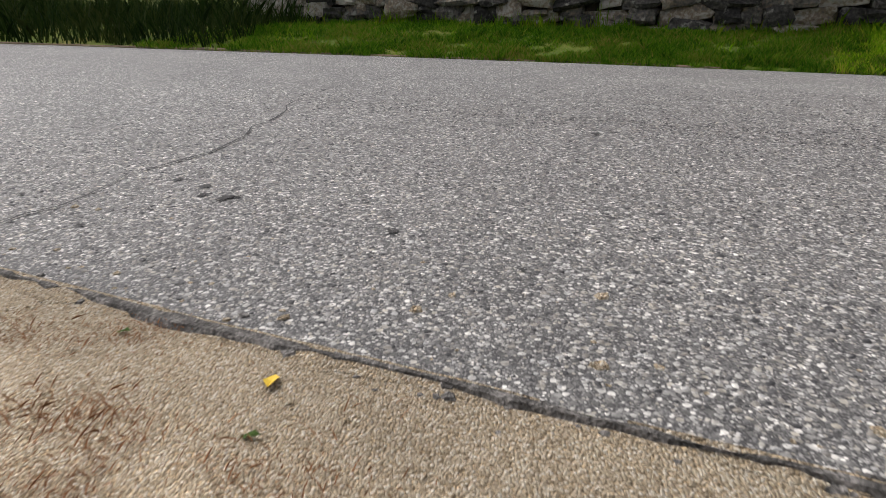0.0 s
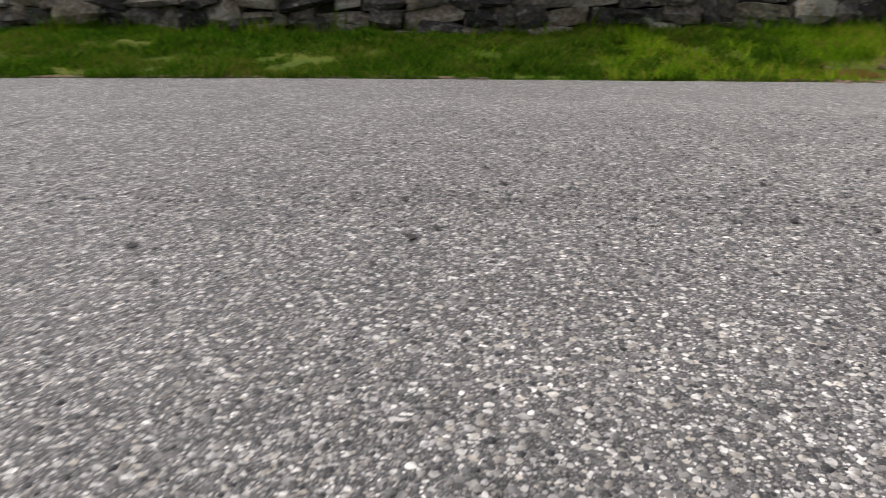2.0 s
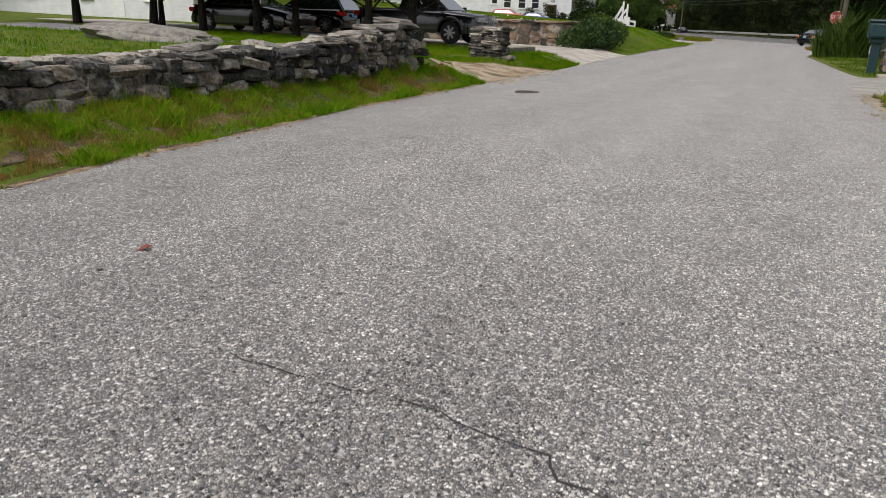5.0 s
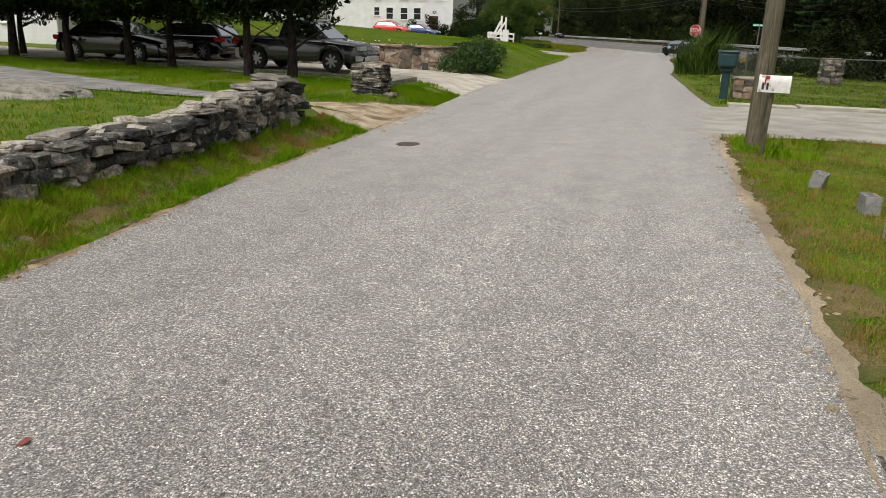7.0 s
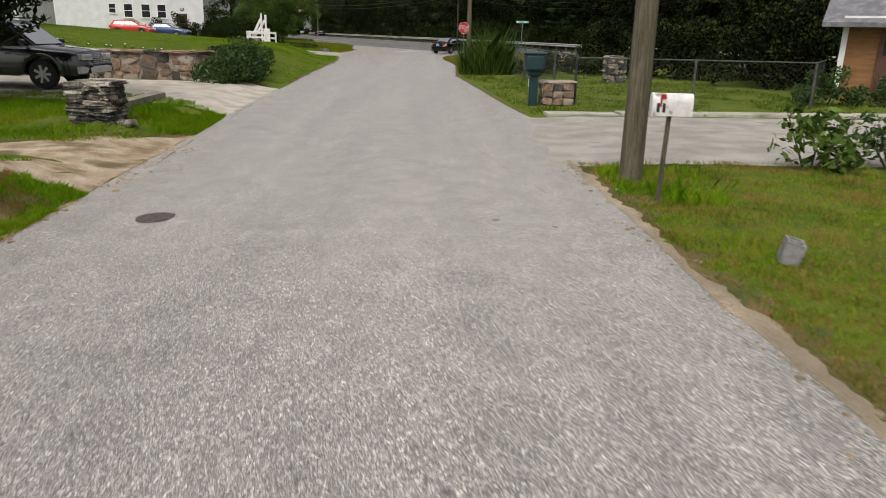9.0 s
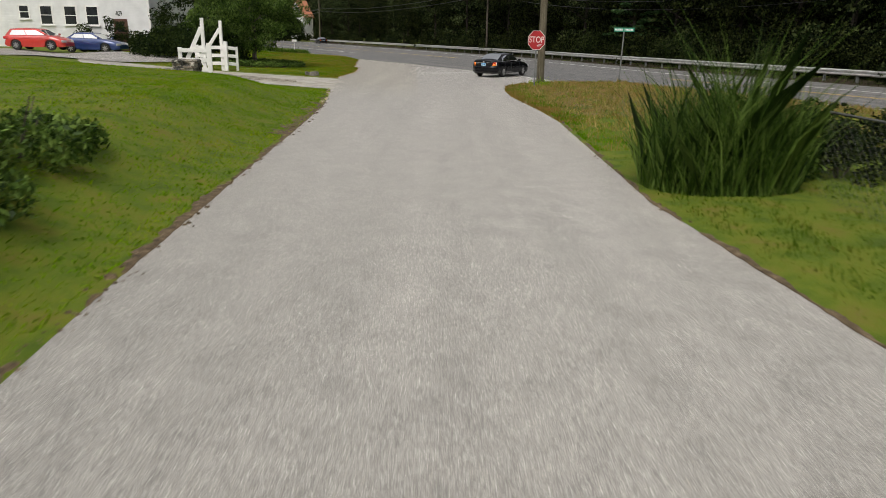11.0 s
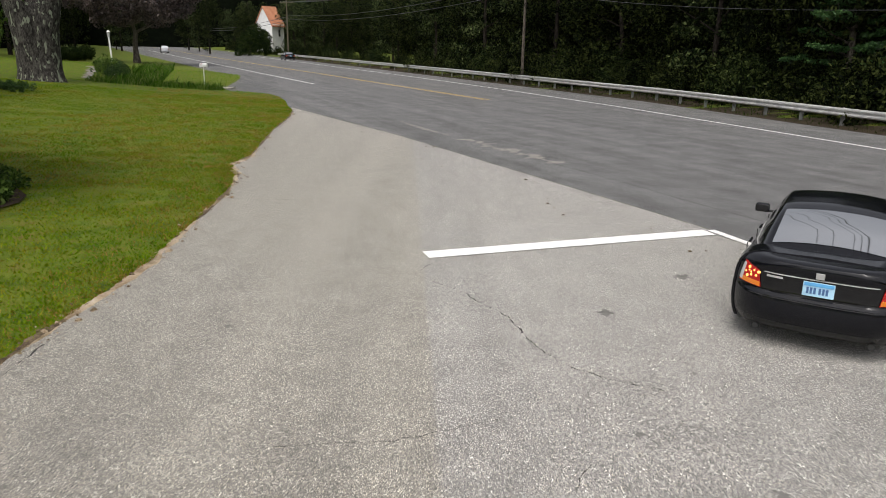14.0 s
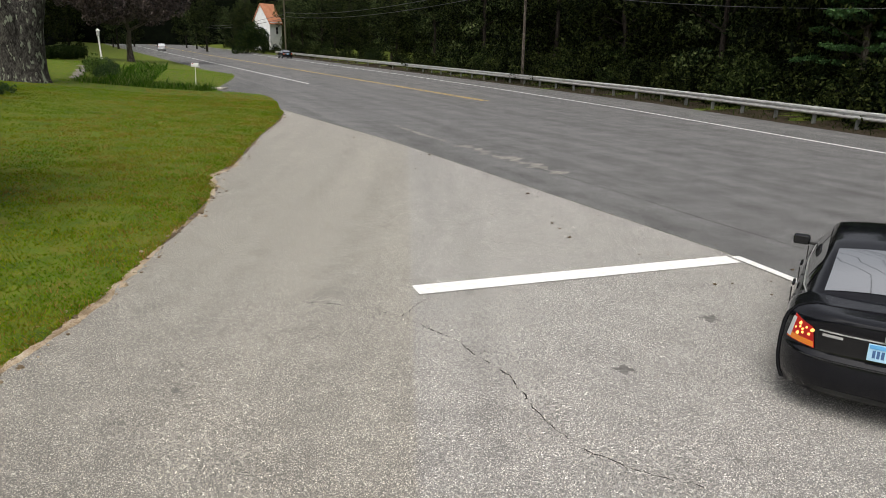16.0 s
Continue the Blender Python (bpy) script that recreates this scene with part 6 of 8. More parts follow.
    for i, nm in ((0, "rear_window"), (1, "windscreen")):
        y0, z0, w0 = on(i, 0.08)
        y1, z1, w1 = on(i, 0.9)
        pane(nm, [(-w0 + 0.10, y0, z0), (w0 - 0.10, y0, z0), (w1 - 0.09, y1, z1), (-w1 + 0.09, y1, z1)])
    cuts = (0.10, 0.5, 0.52, 0.93) if kind != "suv" else (0.06, 0.32, 0.34, 0.6, 0.62, 0.94)
    for s in (-1, 1):
        for a, b_ in zip(cuts[::2], cuts[1::2]):
            def side(f, u):
                yb = bot[0][0] + (bot[1][0] - bot[0][0]) * f
                yt = top[0][0] + (top[1][0] - top[0][0]) * f
                zb = bot[0][1] + (bot[1][1] - bot[0][1]) * f
                wbm = bot[0][2] + (bot[1][2] - bot[0][2]) * f + 0.05 * math.sin(math.pi * f)
                return (s * (wbm + (wroof + 0.02 - wbm) * u), yb + (yt - yb) * u, zb + (H - 0.1 - zb) * u)
            pane("side_window", [side(a, 0.14), side(b_, 0.14), side(b_, 0.9), side(a, 0.9)])
    # lamps, plates, bumpers, mirrors, handles
    zl = along(deck, 0.03) - 0.15
    for s in (-1, 1):
        b = bmesh.new()
        face = [(0.62, 0.03), (0.91, 0.085), (0.94, -0.02), (0.87, -0.10), (0.66, -0.06)]
        loft(b, [[(s * hw * (a + push), yy, zl + z) for a, z in face] for yy, push in ((-0.022, 0.0), (0.10, 0.035), (0.30, 0.055))])
        lamp = part("tail_lamp", b, LAMP_RED, t, "red tail lamp")
        if lit:
            b = bmesh.new()
            bmesh.ops.create_icosphere(b, subdivisions=2, radius=0.055, matrix=Matrix.Translation((s * hw * 0.79, -0.018, zl - 0.005)) @ Matrix.Diagonal((1.15, 0.35, 0.9, 1)))
            part("bulb", b, LAMP_LIT, lamp, "glowing amber light")
        b = bmesh.new()
        box(b, (s * (hw * 0.68), L - 0.13, along(deck, 0.96) - 0.11), (0.36, 0.24, 0.15), 0.03, rz=-s * 20)
        part("headlamp", b, LAMP_CLEAR, t, "clear headlamp")
        b = bmesh.new()
        ym = (g3 - 0.045) * L
        box(b, (s * (hw + 0.05), ym, along(deck, g3) + 0.10), (0.20, 0.10, 0.13), 0.03)
        box(b, (s * (hw - 0.06), ym + 0.02, along(deck, g3) + 0.06), (0.12, 0.05, 0.04), 0.008)
        part("mirror", b, paint, t)
        for f in (0.40, 0.60) if kind != "pickup" else (0.45, 0.62):
            b = bmesh.new()
            box(b, (s * (hw - 0.005), f * L, along(deck, f) - 0.2), (0.03, 0.17, 0.03), 0.006)
            part("door_handle", b, paint, t)
    b = bmesh.new()
    zp = 0.46 if kind in ("pickup", "suv") else 0.78
    box(b, (0, -0.005, zp), (0.305, 0.02, 0.155), 0.004)
    pl = part("licence_plate", b, SIGN_WHITE if white_plate else PLATE, t, "pale blue licence plate")
    b = bmesh.new()
    box(b, (-0.03, -0.018, zp), (0.09, 0.006, 0.05))
    box(b, (0.07, -0.018, zp), (0.07, 0.006, 0.05))
    part("plate_bar", b, PLATE_INK, pl)
    b = bmesh.new()
    loft(b, [[(x, 0.06 + 0.16 * (abs(x) / hw) ** 3 - o, z) for o, z in ((-0.1, floor + 0.02), (0.03, floor + 0.04), (0.085, floor + 0.14), (0.085, floor + 0.27), (0.03, floor + 0.36), (-0.1, floor + 0.38))] for x in np.linspace(-hw * 0.97, hw * 0.97, 13)])
    if kind == "sedan":
        lip = bmesh.new()
        loft(lip, [[(x, 0.07 + 0.1 * (abs(x) / hw) ** 2 + a, along(deck, 0.02) + 0.012 + c) for a, c in ((-0.05, 0), (-0.065, 0.02), (0.1, 0.045), (0.12, 0.0))] for x in np.linspace(-hw * 0.8, hw * 0.8, 9)])
        part("boot_lip", lip, paint, t, smooth=True)
        seam = bmesh.new()
        box(seam, (0, -0.002, 0.62), (W * 0.62, 0.012, 0.012))
        for s in (-1, 1):
            box(seam, (s * W * 0.31, -0.002, 0.66), (0.012, 0.012, 0.09))
        part("boot_seam", seam, PLASTIC, t)

    part("rear_bumper", b, GALV if kind == "pickup" else paint, t)
    b = bmesh.new()
    box(b, (0, L - 0.07, floor + 0.2), (W * 0.72, 0.14, 0.26), 0.04)
    part("front_bumper", b, paint, t)
    b = bmesh.new()
    for k in range(4):
        box(b, (0, L - 0.01, floor + 0.37 + 0.045 * k), (W * 0.4, 0.03, 0.02), 0.004)
    part("grille", b, GALV, t)
    b = bmesh.new()
    rod(b, (0, -0.012, along(deck, 0.03) - 0.07), (0, 0.02, along(deck, 0.03) - 0.07), 0.045, 0.045, 16)
    part("badge", b, GALV, t)
    if kind == "pickup":
        for k in (-1, 0, 1):
            b = bmesh.new()
            box(b, (k * 0.2, L + 0.012, floor + 0.47), (0.03, 0.03, 0.3), 0.006, ry=k * 12)
            part("grille_bar", b, RIM, t, "bright grille bar")
        for z in (0.32, 0.62):
            b = bmesh.new()
            box(b, (0, L + 0.012, floor + z), (W * 0.42, 0.03, 0.03), 0.006)
            part("grille_bar", b, RIM, t, "bright grille bar")
        b = bmesh.new()
        loft(b, [[(x, L + 0.03 - 0.2 * (abs(x) / hw) ** 3 + o, floor + z) for o, z in ((-0.1, 0.06), (0.02, 0.08), (0.03, 0.2), (-0.02, 0.25), (-0.1, 0.25))] for x in np.linspace(-hw * 0.93, hw * 0.93, 11)])
        part("bumper_bar", b, GALV, t, "silver bumper bar", smooth=True)
        for s in (-1, 1):
            for c in wb:
                b = bmesh.new()
                loft(b, [[(s * (hw - 0.03 + o), c + (arch + e) * math.cos(a), r + (arch + e) * math.sin(a)) for o, e in ((0, 0), (0.05, 0.0), (0.055, 0.04), (0.0, 0.07))] for a in np.linspace(0, math.pi, 15)])
                part("wheel_flare", b, GREY_PAINT, t, smooth=True)
        # black slab on the closed deck stands in for the shaded open bed
        b = bmesh.new()
        box(b, (0, 0.19 * L, 1.09), (W * 0.8, 0.32 * L, 0.10))
        part("bed_cavity", b, PLASTIC, t, "black slab drawn for the shaded hollow of the load bed")
        for s in (-1, 1):
            b = bmesh.new()
            rod(b, (s * hw * 0.6, 0.42 * L, H + 0.04), (s * hw * 0.6, 0.6 * L, H + 0.04), 0.02, 0.02, 8)
            part("roof_rail", b, PLASTIC, t)
    for x in (-1, 1):
        for y in wb:
            wheel(t, x * (hw - 0.115), y, r, 0.215, rim_mat)
    return t


def notchback(name, m, label, paint, lit=False):
    """A four-door saloon: tail shell, lower body, greenhouse with panes, lamps, mirrors, plate."""
    t = thing(name, m, label, "car")
    L, hw, r, floor = 4.93, 0.923, 0.335, 0.24
    wb = (1.06, 3.86)
    deck = [(0.0, 1.055), (0.3, 1.06), (0.72, 1.05), (1.0, 1.0), (2.2, 0.985), (3.45, 0.985), (3.7, 0.955), (4.3, 0.87), (4.7, 0.76), (4.87, 0.66), (4.93, 0.56)]
    levels = [(0.0, 0.93), (0.12, 0.975), (0.3, 1.0), (0.5, 1.0), (0.72, 0.985), (0.84, 0.955), (0.93, 0.89), (0.98, 0.81), (1.0, 0.72)]

    def taper(y):
        return 1 - 0.035 * max(0, 1 - y / 0.9) ** 2 - 0.05 * max(0, (y - 3.6) / 1.33) - 0.2 * max(0, (y - 4.5) / 0.43) ** 2

    # tail shell: a skin whose rows follow the bumper, the boot face and the lip
    out = [(0.24, 0.14), (0.30, 0.06), (0.38, 0.0), (0.56, -0.015), (0.64, 0.0), (0.675, 0.045), (0.72, 0.055), (0.90, 0.045), (0.93, 0.03), (1.0, 0.02), (1.035, 0.035), (1.05, 0.07), (1.055, 0.16)]
    table = [(floor + (1.055 - floor) * u, w) for u, w in levels]

    def tail(x, z):
        w = hw * taper(0.3) * along(table, z)
        k = min(1.0, abs(x) / w)
        return along(out, z) * (1 - k ** 5) + 0.33 * k ** 5 + 0.05 * k * k

    bm = bmesh.new()
    rows = []
    for z in sorted(set([a for a, _ in out] + [0.27, 0.34, 0.46, 0.61, 0.655, 0.69, 0.8, 0.96])):
        w = hw * taper(0.3) * along(table, z)
        rows.append([(w * k, tail(w * k, z), z) for k in np.linspace(-1, 1, 29)])
    rows.append([(0.72 * hw * k, 0.40, 1.06) for k in np.linspace(-1, 1, 29)])
    loft(bm, rows, closed=False)
    part("tail_panel", bm, paint, t, smooth=True)
    arch = r + 0.055
    ys = sorted(set([round(v, 3) for v in np.linspace(0.34, L, 34)] + [round(c + arch * k, 3) for c in wb for k in (-1.001, -0.999, -0.9, -0.7, -0.45, -0.2, 0, 0.2, 0.45, 0.7, 0.9, 0.999, 1.001)]))
    rings = []
    for y in ys:
        w, zt = hw * taper(y), along(deck, y)
        za = floor + 0.05 * max(0, (y - 4.5) / 0.43)
        lift = za
        for c in wb:
            if abs(y - c) < arch:
                lift = max(lift, r + math.sqrt(arch * arch - (y - c) ** 2))
        half = [(0.0, za), (w - 0.26, za), (w - 0.26, lift)]
        for u, f in levels:
            z = za + (zt - za) * u
            half.append((w * f, max(z, lift + 0.012 * u)))
        half.append((0.0, zt + 0.018))
        rings.append([(x, y, z) for x, z in half] + [(-x, y, z) for x, z in half[-2:0:-1]])
    bm = bmesh.new()
    loft(bm, rings)
    body = part("body", bm, paint, t, smooth=True)

    # greenhouse
    roof = [(0.66, 1.05), (0.85, 1.15), (1.1, 1.285), (1.35, 1.39), (1.6, 1.445), (1.95, 1.473), (2.3, 1.476), (2.6, 1.455), (2.8, 1.40), (3.05, 1.27), (3.3, 1.12), (3.5, 1.0)]
    edge = [(0.66, 0.66), (1.1, 0.615), (1.5, 0.585), (2.5, 0.59), (2.9, 0.63), (3.5, 0.70)]
    belt = [(0.66, 0.70), (1.2, 0.80), (2.2, 0.84), (3.1, 0.82), (3.5, 0.74)]

    def top(x, y):
        return along(roof, y) - 0.05 * (x / 0.6) ** 2

    def flank(y, u):
        """A point up the side, from the belt to the roof's edge."""
        e = along(edge, y)
        a, b = (along(belt, y), min(0.97, along(roof, y) - 0.07)), (e + 0.02, top(e, y) - 0.025)
        k = u ** 1.25
        return a[0] + (b[0] - a[0]) * k, a[1] + (b[1] - a[1]) * u

    rings = []
    for y in np.linspace(0.66, 3.5, 40):
        e = along(edge, y)
        half = [flank(y, u) for u in (0, 0.35, 0.7, 1.0)] + [(e * k, top(e * k, y)) for k in (0.97, 0.8, 0.55, 0.28)]
        rings.append([(a, y, b) for a, b in half] + [(0, y, top(0, y))] + [(-a, y, b) for a, b in half[::-1]])
    bm = bmesh.new()
    loft(bm, rings, closed=False)
    part("cabin", bm, paint, t, smooth=True)

    def glass(nm, rows):
        b = bmesh.new()
        loft(b, rows, closed=False)
        return part(nm, b, CAR_GLASS, t, smooth=True)

    def sloped(nm, y0, y1, margin, push):
        rows_ = []
        for y in np.linspace(y0, y1, 9):
            w = along(edge, y) - margin
            rows_.append([(w * k, y, top(w * k, y) + push) for k in np.linspace(-1, 1, 13)])
        glass(nm, rows_)
    sloped("rear_window", 0.78, 1.40, 0.055, 0.007)
    sloped("windscreen", 2.76, 3.42, 0.07, 0.007)
    for sd in (-1, 1):
        for y0, y1, lean in ((1.05, 1.24, 0.12), (1.28, 2.06, 0.03), (2.12, 2.98, -0.22)):
            rows_ = []
            for u in np.linspace(0.1, 0.86, 6):
                row = []
                for f in np.linspace(0, 1, 9):
                    a, b = y0 + max(0, lean) * u, y1 + min(0, lean) * u
                    y = a + (b - a) * f
                    px, pz = flank(y, u)
                    row.append((sd * (px + 0.006), y, pz + 0.002))
                rows_.append(row)
            glass("side_window", rows_)
        b = bmesh.new()
        loft(b, [[(sd * (flank(y, 0.03)[0] + 0.008 + a), y, flank(y, 0.03)[1] + c) for a, c in ((0, -0.008), (0.008, 0), (0, 0.012), (-0.01, 0))] for y in np.linspace(0.95, 3.2, 20)])
        part("belt_trim", b, GALV, t, "thin bright trim")

    def patch(b, pts, off, thick=0.02, steps=6):
        """A plate that follows the tail, over an outline in x and z: bottom edge, then top edge."""
        (x0, z0), (x1, z1), (x2, z2), (x3, z3) = pts
        grid = []
        for j in range(steps + 1):
            v = j / steps
            row = []
            for i in range(steps * 2 + 1):
                u = i / (steps * 2)
                x = (x0 + (x1 - x0) * u) * (1 - v) + (x3 + (x2 - x3) * u) * v
                z = (z0 + (z1 - z0) * u) * (1 - v) + (z3 + (z2 - z3) * u) * v
                row.append((x, tail(x, z) - off, z))
            grid.append(row)
        back = [[(x, y + thick, z) for x, y, z in row] for row in grid]
        loft(b, [a + c[::-1] for a, c in zip(grid, back)])

    b = bmesh.new()
    patch(b, [(-0.57, 0.685), (0.57, 0.685), (0.60, 0.885), (-0.60, 0.885)], 0.004)
    part("boot_panel", b, PLASTIC_GLOSS, t, "gloss black panel round the plate", smooth=True)
    b = bmesh.new()
    patch(b, [(-0.56, 0.888), (0.56, 0.888), (0.56, 0.897), (-0.56, 0.897)], 0.012)
    part("garnish", b, GALV, t, "thin bright strip over the plate")
    b = bmesh.new()
    patch(b, [(-0.80, 0.625), (0.80, 0.625), (0.80, 0.632), (-0.80, 0.632)], 0.006)
    part("bumper_seam", b, PLASTIC, t)
    # black lower bumper: the shadow under the tail is put into its colour
    b = bmesh.new()
    patch(b, [(-0.80, 0.245), (0.80, 0.245), (0.84, 0.345), (-0.84, 0.345)], 0.006)
    part("lower_valance", b, PLASTIC, t, "lower bumper blackened for the shadow it lies in")
    for sd in (-1, 1):
        b = bmesh.new()
        patch(b, [(sd * 0.58, 0.70), (sd * 0.835, 0.715), (sd * 0.78, 0.955), (sd * 0.615, 0.895)], 0.012, 0.03)
        lamp = part("tail_lamp", b, LAMP_RED, t, "red tail lamp with an amber lower band", smooth=True)
        b = bmesh.new()
        patch(b, [(sd * 0.59, 0.708), (sd * 0.825, 0.722), (sd * 0.815, 0.775), (sd * 0.595, 0.76)], 0.016, 0.01)
        part("indicator", b, LAMP_AMBER, lamp, "amber indicator band", smooth=True)
        b = bmesh.new()
        patch(b, [(sd * 0.80, 0.73), (sd * 0.835, 0.735), (sd * 0.795, 0.93), (sd * 0.765, 0.93)], 0.016, 0.01)
        part("reversing_band", b, LAMP_CLEAR, lamp, "clear outer band", smooth=True)
        if lit:
            rk = random.Random(4)
            for k in range(9):
                a, q = k * 2.4, 0.024 * math.sqrt(k)
                cx, cz = sd * 0.70 + q * 1.3 * math.cos(a), 0.845 + q * 0.9 * math.sin(a)
                b = bmesh.new()
                bmesh.ops.create_icosphere(b, subdivisions=1, radius=rk.uniform(0.012, 0.024), matrix=Matrix.Translation((cx, tail(cx, cz) - 0.013, cz)) @ Matrix.Diagonal((1.0, 0.3, 0.9, 1)))
                part("bulb", b, LAMP_LIT, lamp, "glowing amber cell", smooth=True)
        # mirror on its stalk
        b = bmesh.new()
        box(b, (sd * 1.0, 3.02, 1.03), (0.20, 0.11, 0.13), 0.035)
        mir = part("mirror", b, paint, t, smooth=True)
        b = bmesh.new()
        box(b, (sd * 0.88, 3.05, 0.985), (0.14, 0.05, 0.035), 0.01)
        part("stalk", b, PLASTIC, mir)
        b = bmesh.new()
        box(b, (sd * 1.0, 2.962, 1.03), (0.16, 0.006, 0.095))
        part("mirror_glass", b, PLASTIC_GLOSS, mir)
        for y in (1.62, 2.5):
            b = bmesh.new()
            box(b, (sd * (hw + 0.004), y, 0.86), (0.03, 0.19, 0.032), 0.01)
            part("door_handle", b, paint, t, smooth=True)
        for y in (1.25, 2.09, 3.2):
            b = bmesh.new()
            box(b, (sd * (hw - 0.004), y, 0.63), (0.012, 0.008, 0.56))
            part("door_gap", b, PLASTIC, body)
        b = bmesh.new()
        box(b, (sd * 0.66, 4.72, 0.66), (0.34, 0.3, 0.14), 0.04, rz=-sd * 22)
        part("headlamp", b, LAMP_CLEAR, t, "clear headlamp", smooth=True)
        b = bmesh.new()
        rod(b, (sd * 0.58, 0.10, 0.235), (sd * 0.58, 0.3, 0.235), 0.032, 0.032, 14)
        part("exhaust", b, PLASTIC, t, "dark exhaust tip")
        for y in wb:
            wheel(t, sd * (hw - 0.115), y, r, 0.215, RIM)
    b = bmesh.new()
    box(b, (0, tail(0, 0.79) - 0.012, 0.79), (0.31, 0.012, 0.158), 0.003, rx=-3)
    pl = part("licence_plate", b, PLATE_PALE, t, "pale blue licence plate")
    b = bmesh.new()
    box(b, (0, tail(0, 0.84) - 0.020, 0.846), (0.29, 0.006, 0.036))
    part("plate_band", b, PLATE, pl, "blue band")
    b = bmesh.new()
    for x in (-0.105, -0.07, -0.035, 0.015, 0.05, 0.085):
        box(b, (x, tail(0, 0.78) - 0.0205, 0.775), (0.024, 0.006, 0.07))
    part("plate_bar", b, PLATE_INK, pl)
    b = bmesh.new()
    box(b, (0, tail(0, 0.945) - 0.006, 0.945), (0.085, 0.012, 0.07), 0.005)
    part("badge", b, GALV, t, "small bright badge")
    b = bmesh.new()
    patch(b, [(-0.53, 0.845), (-0.36, 0.845), (-0.36, 0.868), (-0.53, 0.868)], 0.012, 0.008, 2)
    part("script_bar", b, GALV, t)
    b = bmesh.new()
    box(b, (0, L - 0.02, 0.5), (0.9, 0.05, 0.14), 0.02)
    part("grille", b, PLASTIC, t)
    return t


CAR = 0.83  # metres to plan units


def parked(x, y, heading, dz=0.0, s=CAR):
    """Pose with the tail centre at x, y and the nose at the heading, clockwise from +y."""
    return pose(x, y, dz, 0, 0, -heading) @ Matrix.Diagonal((s, s, s, 1))


notchback("black_sedan", parked(-0.85, 59.34, 31.3, 0.002, 0.81), "glossy blue-black sedan waiting at the stop line, amber lights lit", BLACK_PAINT, True)
notchback("black_sedan", parked(-26.5, 162.5, -24, 0.005), "black sedan driving along the main road", BLACK_PAINT)
car("silver_minivan", parked(-62, 208, -25, 0.005), "silver minivan far along the main road", SILVER_PAINT, 4.9, 1.95, 1.75, "suv", white_plate=True)
car("pickup_truck", parked(-13.45, 21.0, 91, gz(-11, 21) + 0.03, 0.89), "dark grey crew-cab pickup parked on the sandy drive", GREY_PAINT, 5.25, 1.86, 1.76, "pickup", r=0.38, category="truck")
car("dark_sedan", parked(-20.55, 20.7, 92, gz(-18, 21) + 0.03, 0.89), "dark sedan with pale reflections parked under trees", DARK_PAINT, 5.4, 1.9, 1.46)
car("dark_hatchback", parked(-15.4, 23.1, 268, gz(-17, 23) + 0.03, 0.89), "dark car parked behind the sedan", DARK_PAINT, 4.4, 1.8, 1.5, "hatch")
car("red_hatchback", parked(-27.9, 64.8, 90, gz(-27, 64) + 0.06), "bright red hatchback on the forecourt", RED_PAINT, 4.1, 1.75, 1.45, "hatch")
car("blue_car", parked(-26.0, 67.2, 95, gz(-25, 67) + 0.06), "dark blue sedan on the forecourt", BLUE_PAINT, 4.5, 1.78, 1.42)


# ---- poles, signs, wires ----
def utility_pole(x, y, h, r, label, lean=0.0, wood=POLE):
    t = thing("utility_pole", pose(x, y, gz(x, y)), label, "utility pole")
    bm = bmesh.new()
    rings = []
    for i in range(9):
        f = i / 8
        rr = r * (1 - 0.3 * f)
        rings.append([(lean * f * h + rr * math.cos(a), rr * math.sin(a), -0.3 + (h + 0.3) * f) for a in np.linspace(0, 2 * math.pi, 16, endpoint=False)])
    loft(bm, rings)
    part("pole_shaft", bm, wood, t, smooth=True)
    bm = bmesh.new()
    box(bm, (lean * h, 0.14, h - 0.7), (2.3, 0.1, 0.12), 0.01)
    part("crossarm", bm, POLE, t)
    for k in (-1.0, -0.4, 0.4, 1.0):
        bm = bmesh.new()
        rod(bm, (k + lean * h, 0.14, h - 0.64), (k + lean * h, 0.14, h - 0.5), 0.04, 0.03, 8)
        part("insulator", bm, CONCRETE, t)
    return t


utility_pole(1.84, 11.2, 9.0, 0.137, "weathered brown wooden utility pole in the grass")
utility_pole(1.33, 53.5, 9.5, 0.165, "weathered wooden utility pole behind the stop sign")
utility_pole(1.5, 105, 9.5, 0.11, "dark wooden utility pole beyond the guardrail", 0, BARK)
utility_pole(-29.6, 176, 9.5, 0.14, "wooden utility pole by the distant house")


def cable(a, b, sag, r=0.012):
    cu = bpy.data.curves.new("cable", "CURVE")
    cu.dimensions, cu.bevel_depth, cu.bevel_resolution = "3D", r, 1
    sp = cu.splines.new("POLY")
    sp.points.add(24)
    for i, p in enumerate(sp.points):
        f = i / 24
        q = Vector(a).lerp(Vector(b), f)
        p.co = (q.x, q.y, q.z - sag * 4 * f * (1 - f), 1)
    dg = bpy.data.objects.new("cable", cu)
    scene.collection.objects.link(dg)
    me = bpy.data.meshes.new_from_object(dg)
    bpy.data.objects.remove(dg)
    me.materials.append(WIRE)
    tagged(new("cable", me), "black overhead cable between the utility poles", "cable", "overhead cables")


for dx, z in ((-1.0, 8.9), (-0.4, 8.9), (0.4, 8.9), (1.0, 8.9), (0.1, 6.9), (0.12, 6.3)):
    cable((1.5 + dx, 105.1, z), (-29.6 + dx, 176.1, z), 0.9, 0.022)
    cable((1.5 + dx, 105.1, z), (26 + dx, 48, z - 0.5), 0.9 if z > 7 else 2.0, 0.016)
    cable((1.33 + dx, 53.6, z), (1.5 + dx, 105.1, z), 0.6, 0.014)
for z in (6.6, 6.0):
    cable((-29.6, 176.1, z), (-95, 330, z + 1), 1.2, 0.04)
